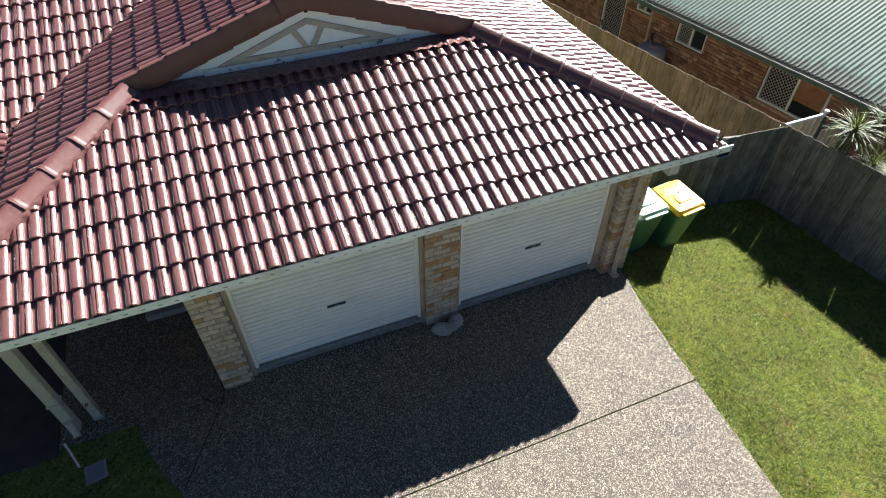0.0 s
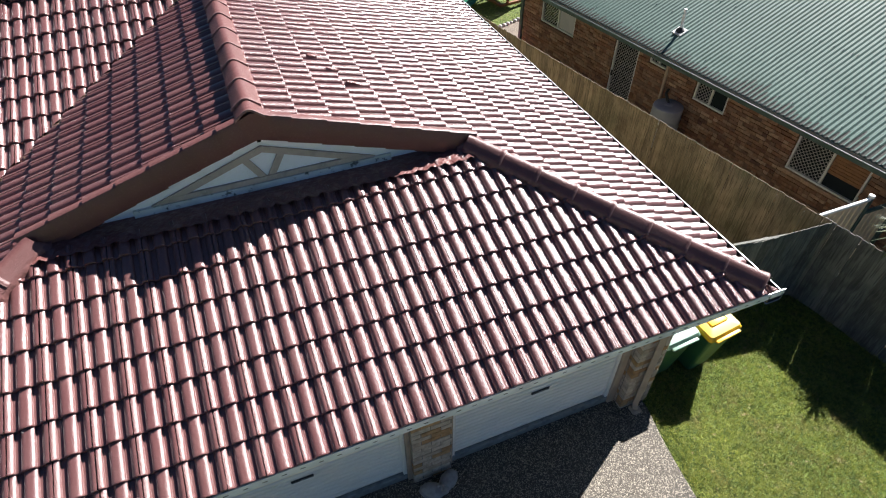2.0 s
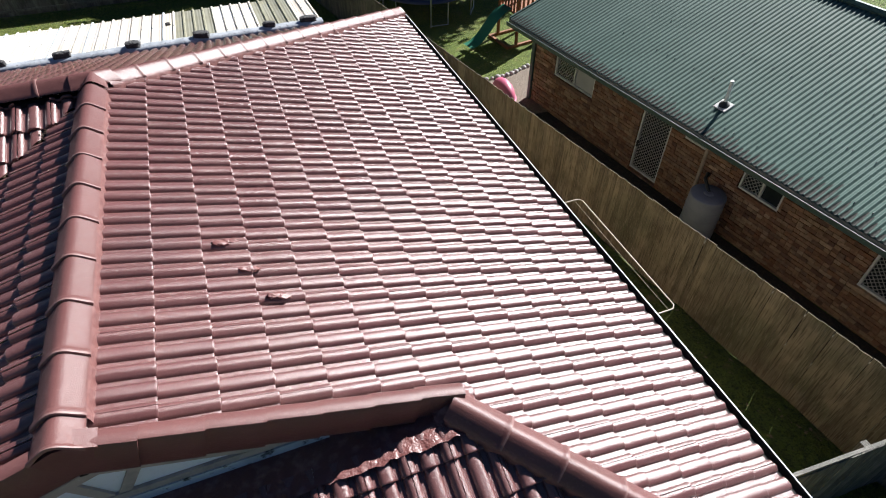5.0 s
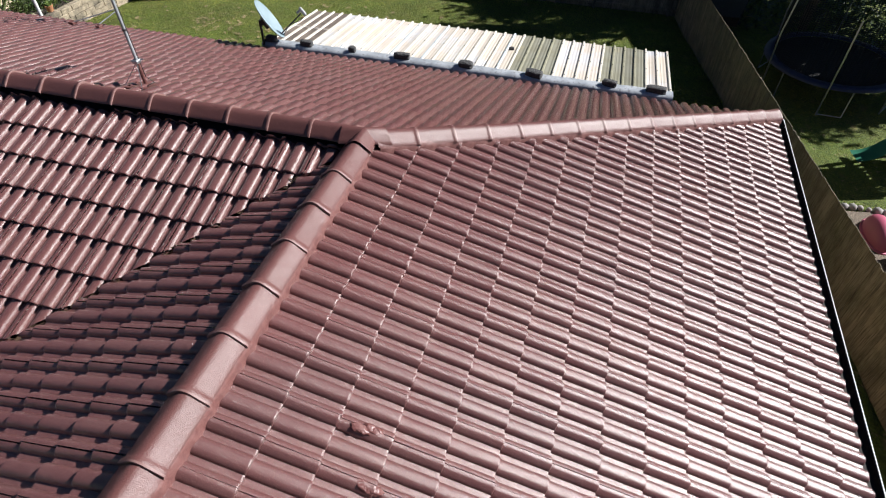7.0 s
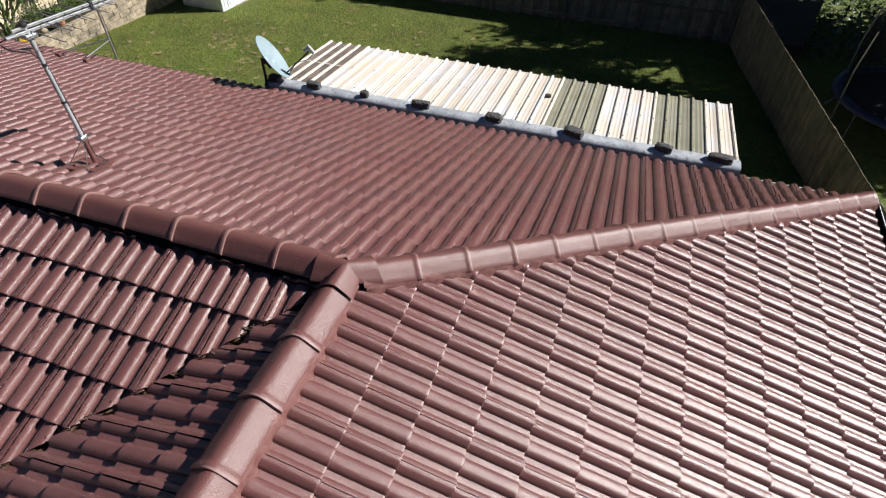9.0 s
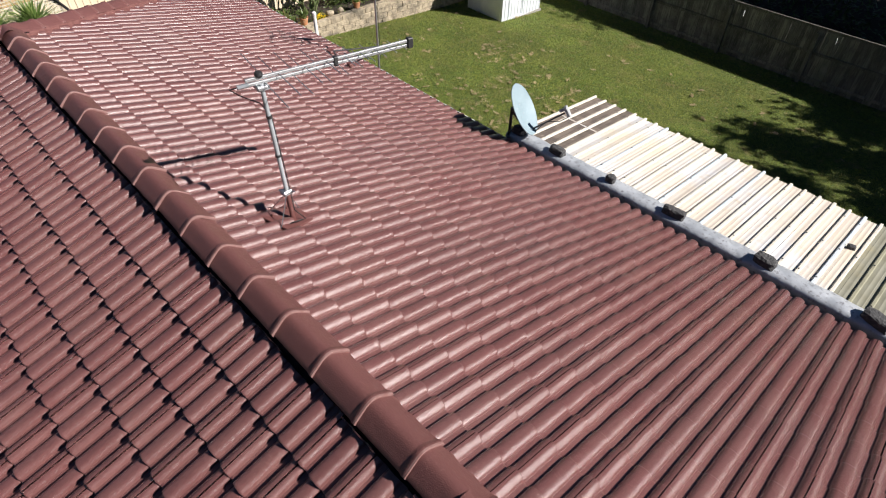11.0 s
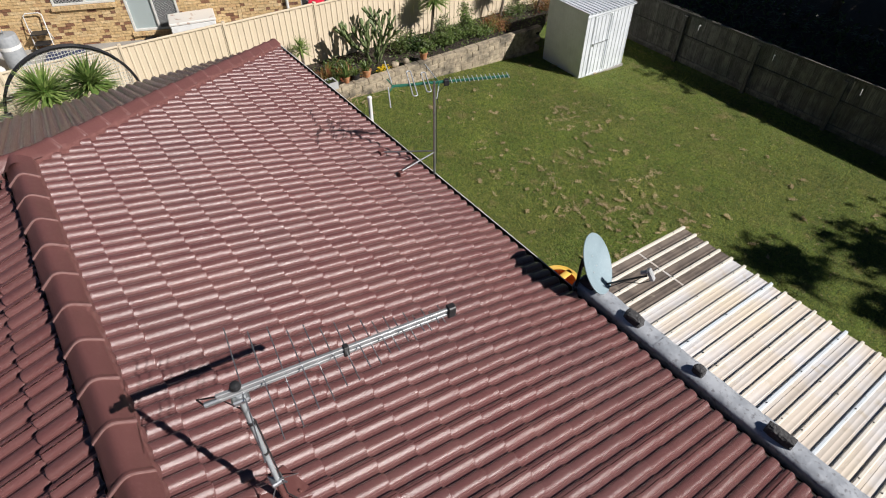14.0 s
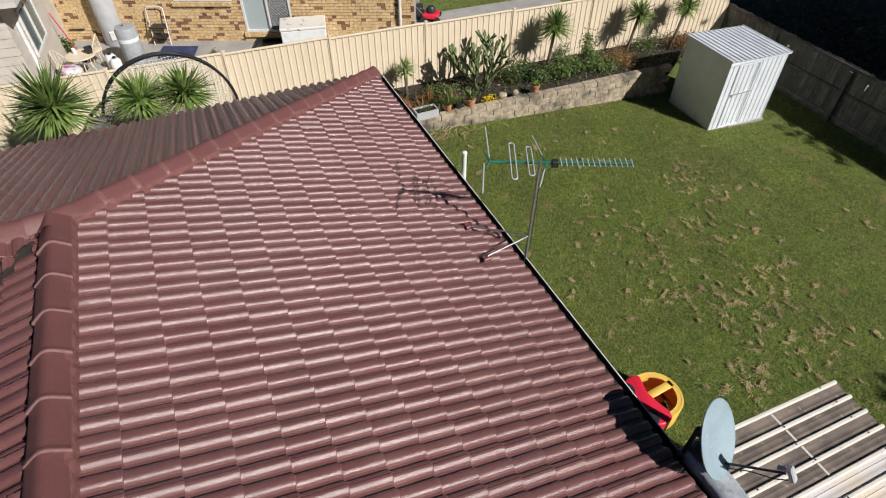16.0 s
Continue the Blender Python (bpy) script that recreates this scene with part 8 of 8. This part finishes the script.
tr = thing("trampoline", (3.65, 20.35, -1.22), "round trampoline with a dark safety net and blue pad", "trampoline")
RT = 1.75
part("pad", Mesh().strip([[(r_ * math.cos(a), r_ * math.sin(a), z) for a in (2 * math.pi * j / 48 for j in range(49))] for r_, z in ((RT - 0.22, 0.82), (RT - 0.2, 0.86), (RT + 0.02, 0.86), (RT + 0.04, 0.78))]), NAVY, tr, "blue-grey padded rim", smooth=True)
part("mat", Mesh().lathe([(RT - 0.2, 0.80), (0.1, 0.79)], 48), BLACKMESH, tr, "black jumping mat")
part("rim", Mesh().tube([(RT * math.cos(a), RT * math.sin(a), 0.80) for a in (2 * math.pi * j / 40 for j in range(40))], 0.025, 6, closed=True), STEEL, tr, smooth=True)
for j in range(6):
    a = 2 * math.pi * j / 6 + 0.3
    part("net_pole", Mesh().tube([(RT * math.cos(a), RT * math.sin(a), 0.0), ((RT + 0.05) * math.cos(a), (RT + 0.05) * math.sin(a), 1.6), (RT * 0.98 * math.cos(a), RT * 0.98 * math.sin(a), 2.55)], 0.022, 8), STEEL, tr, "steel net pole", smooth=60)
    b_ = a + 0.35
    part("leg", Mesh().tube([(RT * math.cos(a), RT * math.sin(a), 0.8), (RT * math.cos(a), RT * math.sin(a), 0.03), (RT * math.cos(b_), RT * math.sin(b_), 0.03), (RT * math.cos(b_), RT * math.sin(b_), 0.8)], 0.02, 6), STEEL, tr, smooth=60)
nt = Mesh()
for j in range(120):
    a = 2 * math.pi * j / 120
    nt.tube([((RT - 0.2) * math.cos(a), (RT - 0.2) * math.sin(a), 0.84), ((RT - 0.2) * math.cos(a), (RT - 0.2) * math.sin(a), 2.5)], 0.006, 3, caps=False)
for k in range(34):
    nt.tube([((RT - 0.2) * math.cos(a), (RT - 0.2) * math.sin(a), 0.86 + 0.05 * k) for a in (2 * math.pi * j / 40 for j in range(40))], 0.006, 3, closed=True)
part("net", nt, BLACKMESH, tr, "black safety net")

ps = thing("play_fort", (5.75, 16.9, -1.22), "stained timber play fort with a green slide and canopy", "play fort", turn=10)
for x in (-0.55, 0.55):
    for y in (-0.5, 0.5):
        part("post", Mesh().rbox(x - 0.04, x + 0.04, y - 0.04, y + 0.04, 0, 2.05, 0.006), CEDAR, ps, "stained timber post")
part("deck", Mesh().box(-0.58, 0.58, -0.53, 0.53, 0.98, 1.04), CEDAR, ps, "timber deck")
part("ground_frame", Mesh().box(-0.9, 0.58, -0.55, -0.47, 0, 0.08).box(-0.9, 0.58, 0.47, 0.55, 0, 0.08).box(-0.9, -0.82, -0.47, 0.47, 0, 0.08), CEDAR, ps, "timber ground frame")
for k in range(7):
    yy = -0.45 + 0.15 * k
    part("rail_slat", Mesh().box(-0.60, -0.57, yy - 0.035, yy + 0.035, 1.0, 1.65), CEDAR, ps)
for k in range(6):
    xx = -0.42 + 0.17 * k
    part("rail_slat", Mesh().box(xx - 0.035, xx + 0.035, -0.56, -0.53, 1.0, 1.65), CEDAR, ps)
part("handrail", Mesh().box(-0.62, -0.56, -0.55, 0.55, 1.65, 1.72).box(-0.56, 0.6, -0.57, -0.51, 1.65, 1.72), CEDAR, ps)
can = Mesh()
can.strip([[(-0.6 + 1.2 * i / 10, y, 2.05 + 0.35 * math.sin(math.pi * i / 10)) for i in range(11)] for y in (-0.6, 0.0)])
part("canopy", can, GREENPLASTIC, ps, "dark green canopy")
can = Mesh()
can.strip([[(-0.6 + 1.2 * i / 10, y, 2.052 + 0.35 * math.sin(math.pi * i / 10)) for i in range(11)] for y in (0.0, 0.6)])
part("canopy", can, YELLOW, ps, "yellow canopy panel")
sl = Mesh()
sl.strip([[(-0.58 - 1.5 * t, y, 1.02 - 0.95 * t + 0.12 * math.sin(t * 6.28) + (0.10 if abs(y) > 0.2 else 0)) for y in (-0.24, -0.22, 0.22, 0.24)] for t in (i / 14 for i in range(15))])
part("slide", sl, GREENPLASTIC, ps, "green wavy plastic slide", smooth=50)
part("beam", Mesh().box(0.5, 3.2, -0.05, 0.05, 2.0, 2.12), CEDAR, ps, "timber swing beam")

pk = thing("toy_tub", (3.62, 13.70, -1.19), "faded pink plastic toy tub tipped against the fence", "toy")
bm = bmesh.new()
bmesh.ops.create_icosphere(bm, subdivisions=3, radius=1)
for q in bm.verts:
    q.co = Vector((q.co.x * 0.26, q.co.y * 0.55, max(-0.1, q.co.z) * 0.42))
part("shell", Mesh().take(bm), PINK, pk, "pink plastic shell", smooth=True)
part("rim", Mesh().tube([(0.27 * math.cos(a), 0.56 * math.sin(a), 0.0) for a in (2 * math.pi * j / 24 for j in range(24))], 0.03, 6, closed=True), PINK, pk, smooth=True)

# side gate and dracaenas in front of the brick house
gt = thing("side_fence", (3.55, 2.07, -1.2), "cream ribbed steel side fence in a dark green frame", "fence")
part("panel", Mesh().strip([[(u, -d, z) for u, d in ribbed(9, 1.52, 0.02)] for z in (0.05, 1.80)]), CREAMFENCE, gt, "cream ribbed panel")
for x, h in ((-0.02, 1.84), (1.54, 1.84), (2.56, 1.52)):
    part("post", Mesh().rbox(x - 0.03, x + 0.03, -0.05, 0.04, 0, h, 0.008), GREENTRIM, gt, "dark green post")
part("post_cap", Mesh().lathe([(0.05, 1.84), (0.055, 1.86), (0.05, 1.89), (0.02, 1.905)], 14, Matrix.Translation((1.54, 0, 0))), WHITEMETAL, gt, "pale round post cap", smooth=50)
part("top_rail", Mesh().tube([(-0.05, -0.01, 1.81), (1.52, -0.01, 1.81)], 0.034, 10), WHITEMETAL, gt, "pale metal top rail", smooth=60)
gate_panel = part("gate", Mesh().strip([[(1.58 + u, -d, z) for u, d in ribbed(6, 0.95, 0.02)] for z in (0.10, 1.46)]), CREAMFENCE, gt, "cream ribbed gate, shut")
part("gate_frame", Mesh().rbox(1.57, 2.53, -0.035, 0.03, 1.44, 1.50, 0.008).rbox(1.57, 1.62, -0.035, 0.03, 0.08, 1.44, 0.008).rbox(2.48, 2.53, -0.035, 0.03, 0.08, 1.44, 0.008), GREENTRIM, gate_panel, "dark green gate frame")
for i, (x, y, z, L) in enumerate(((3.95, 0.78, 1.3, 0.62), (4.0, 0.25, 0.9, 0.50), (4.7, 0.8, 1.3, 0.58), (4.6, 0.2, 0.6, 0.42))):
    spiky("dracaena", (x, y, -1.1), z + 1.1, 120, L, leafy("dracaena_leaf", (0.028, 0.05, 0.008), (0.085, 0.105, 0.02), 0.6), "yellow-green dracaena beyond the paling fence", 0.012, "dracaenas", 0.8, 60 + i, cat="dracaena")


# ---------------------------------------------------------------- trees behind the back fence, placed for the shade they cast
def tree(at, height, spread, count, seed, leaf=0.26, low=0.35):
    r_ = random.Random(seed)
    t = thing("tree", at, "tall tree behind the fences, dark crown out of view, placed to cast shade", "tree", "trees behind the back fence")
    trunk = Mesh()
    bend = Vector((r_.uniform(-0.5, 0.5), r_.uniform(-0.5, 0.5), 0))
    trunk.tube([(0, 0, -0.2), bend * 0.4 + Vector((0, 0, height * 0.25)), bend + Vector((0, 0, height * 0.55)), bend * 1.2 + Vector((0, 0, height * 0.9))], [0.16, 0.13, 0.09, 0.03], 9)
    clumps = []
    for i in range(14):
        a, f = r_.uniform(0, 6.28), r_.uniform(low, 0.95)
        reach = spread * math.sqrt(max(0.05, 1 - ((f - 0.6) / 0.5) ** 2)) * r_.uniform(0.5, 1.0)
        tip = bend + Vector((math.cos(a) * reach, math.sin(a) * reach, height * f))
        trunk.tube([bend * f + Vector((0, 0, height * (f * 0.75))), (tip + bend + Vector((0, 0, height * f * 0.9))) / 2, tip], [0.06, 0.035, 0.012], 6)
        clumps.append((tip, spread * r_.uniform(0.30, 0.5)))
    part("trunk", trunk, BARK, t, "tapered trunk with limbs", smooth=True)

    def place(i):
        c, s = clumps[i % len(clumps)]
        p = c + Vector((r_.gauss(0, 0.45), r_.gauss(0, 0.45), r_.gauss(0, 0.32))) * s
        d = Vector((r_.gauss(0, 1), r_.gauss(0, 1), r_.gauss(-0.2, 0.6))).normalized() * leaf * r_.uniform(0.6, 1.2)
        q = d.cross(Vector((r_.gauss(0, 1), r_.gauss(0, 1), r_.gauss(0, 1)))).normalized() * leaf * 0.34
        return [[p - d * 0.5, p + q, p + d * 0.5, p - q]]

    card("crown", count, place, LEAF, t, "dense dark green crown")
    return t


# crowns stay above the view; the row is added to darken ground beyond the fence
for i, (x, y, h, s) in enumerate(((5.0, 27.4, 7.8, 3.2), (2.0, 28.0, 8.5, 3.0), (8.6, 28.6, 9.5, 3.4), (-2.0, 29.0, 8.5, 3.0), (-6.0, 29.6, 8.8, 3.2), (-10.0, 30.2, 9.2, 3.2), (-14.0, 30.5, 9.0, 3.2), (-4.0, 32.5, 12.0, 3.8), (-3.0, 35.0, 11.0, 4.2), (-6.0, 36.0, 12.0, 4.2), (-18.0, 31.0, 9.0, 3.2), (-8.0, 33.5, 12.5, 3.8), (9.2, 23.6, 7.5, 2.4), (11.8, 25.2, 8.5, 2.6))):
    tree((x, y, -0.9), h, s, 8500, 80 + i, 0.30)
# set so that its crown throws the tree shadow on the back lawn
tree((3.7, 24.2, -0.9), 10.9, 1.9, 6000, 99, 0.28, 0.58)
# dark leaves added under them to deepen the shade
ug = np.random.RandomState(5)


def under(i):
    x, y = ug.uniform(-22, 8), ug.uniform(23.6, 30)
    p = Vector((x, y, ground_z(x, min(y, 22)) + abs(ug.normal(0.15, 0.2))))
    d = Vector((ug.normal(), ug.normal(), ug.normal(0.5, 0.5))).normalized() * ug.uniform(0.1, 0.3)
    s = d.cross(Vector((0, 0, 1))).normalized() * 0.05
    return [[p - s, p + s, p + d]]


tagged(card("undergrowth", 9000, under, LEAF), "dark leaves added behind the back fence to deepen the shade", "undergrowth", "", "stuff")
# near-black sheet: the deep tree shade is painted into the ground colour
slab("shade_ground", [(-30, 23.6), (1.5, 23.25), (3.2, 30), (3.2, 45), (-30, 45)], -0.62, SOIL, "dark ground sheet under the trees, their deep shade put into its colour", "mulch", 0.3)
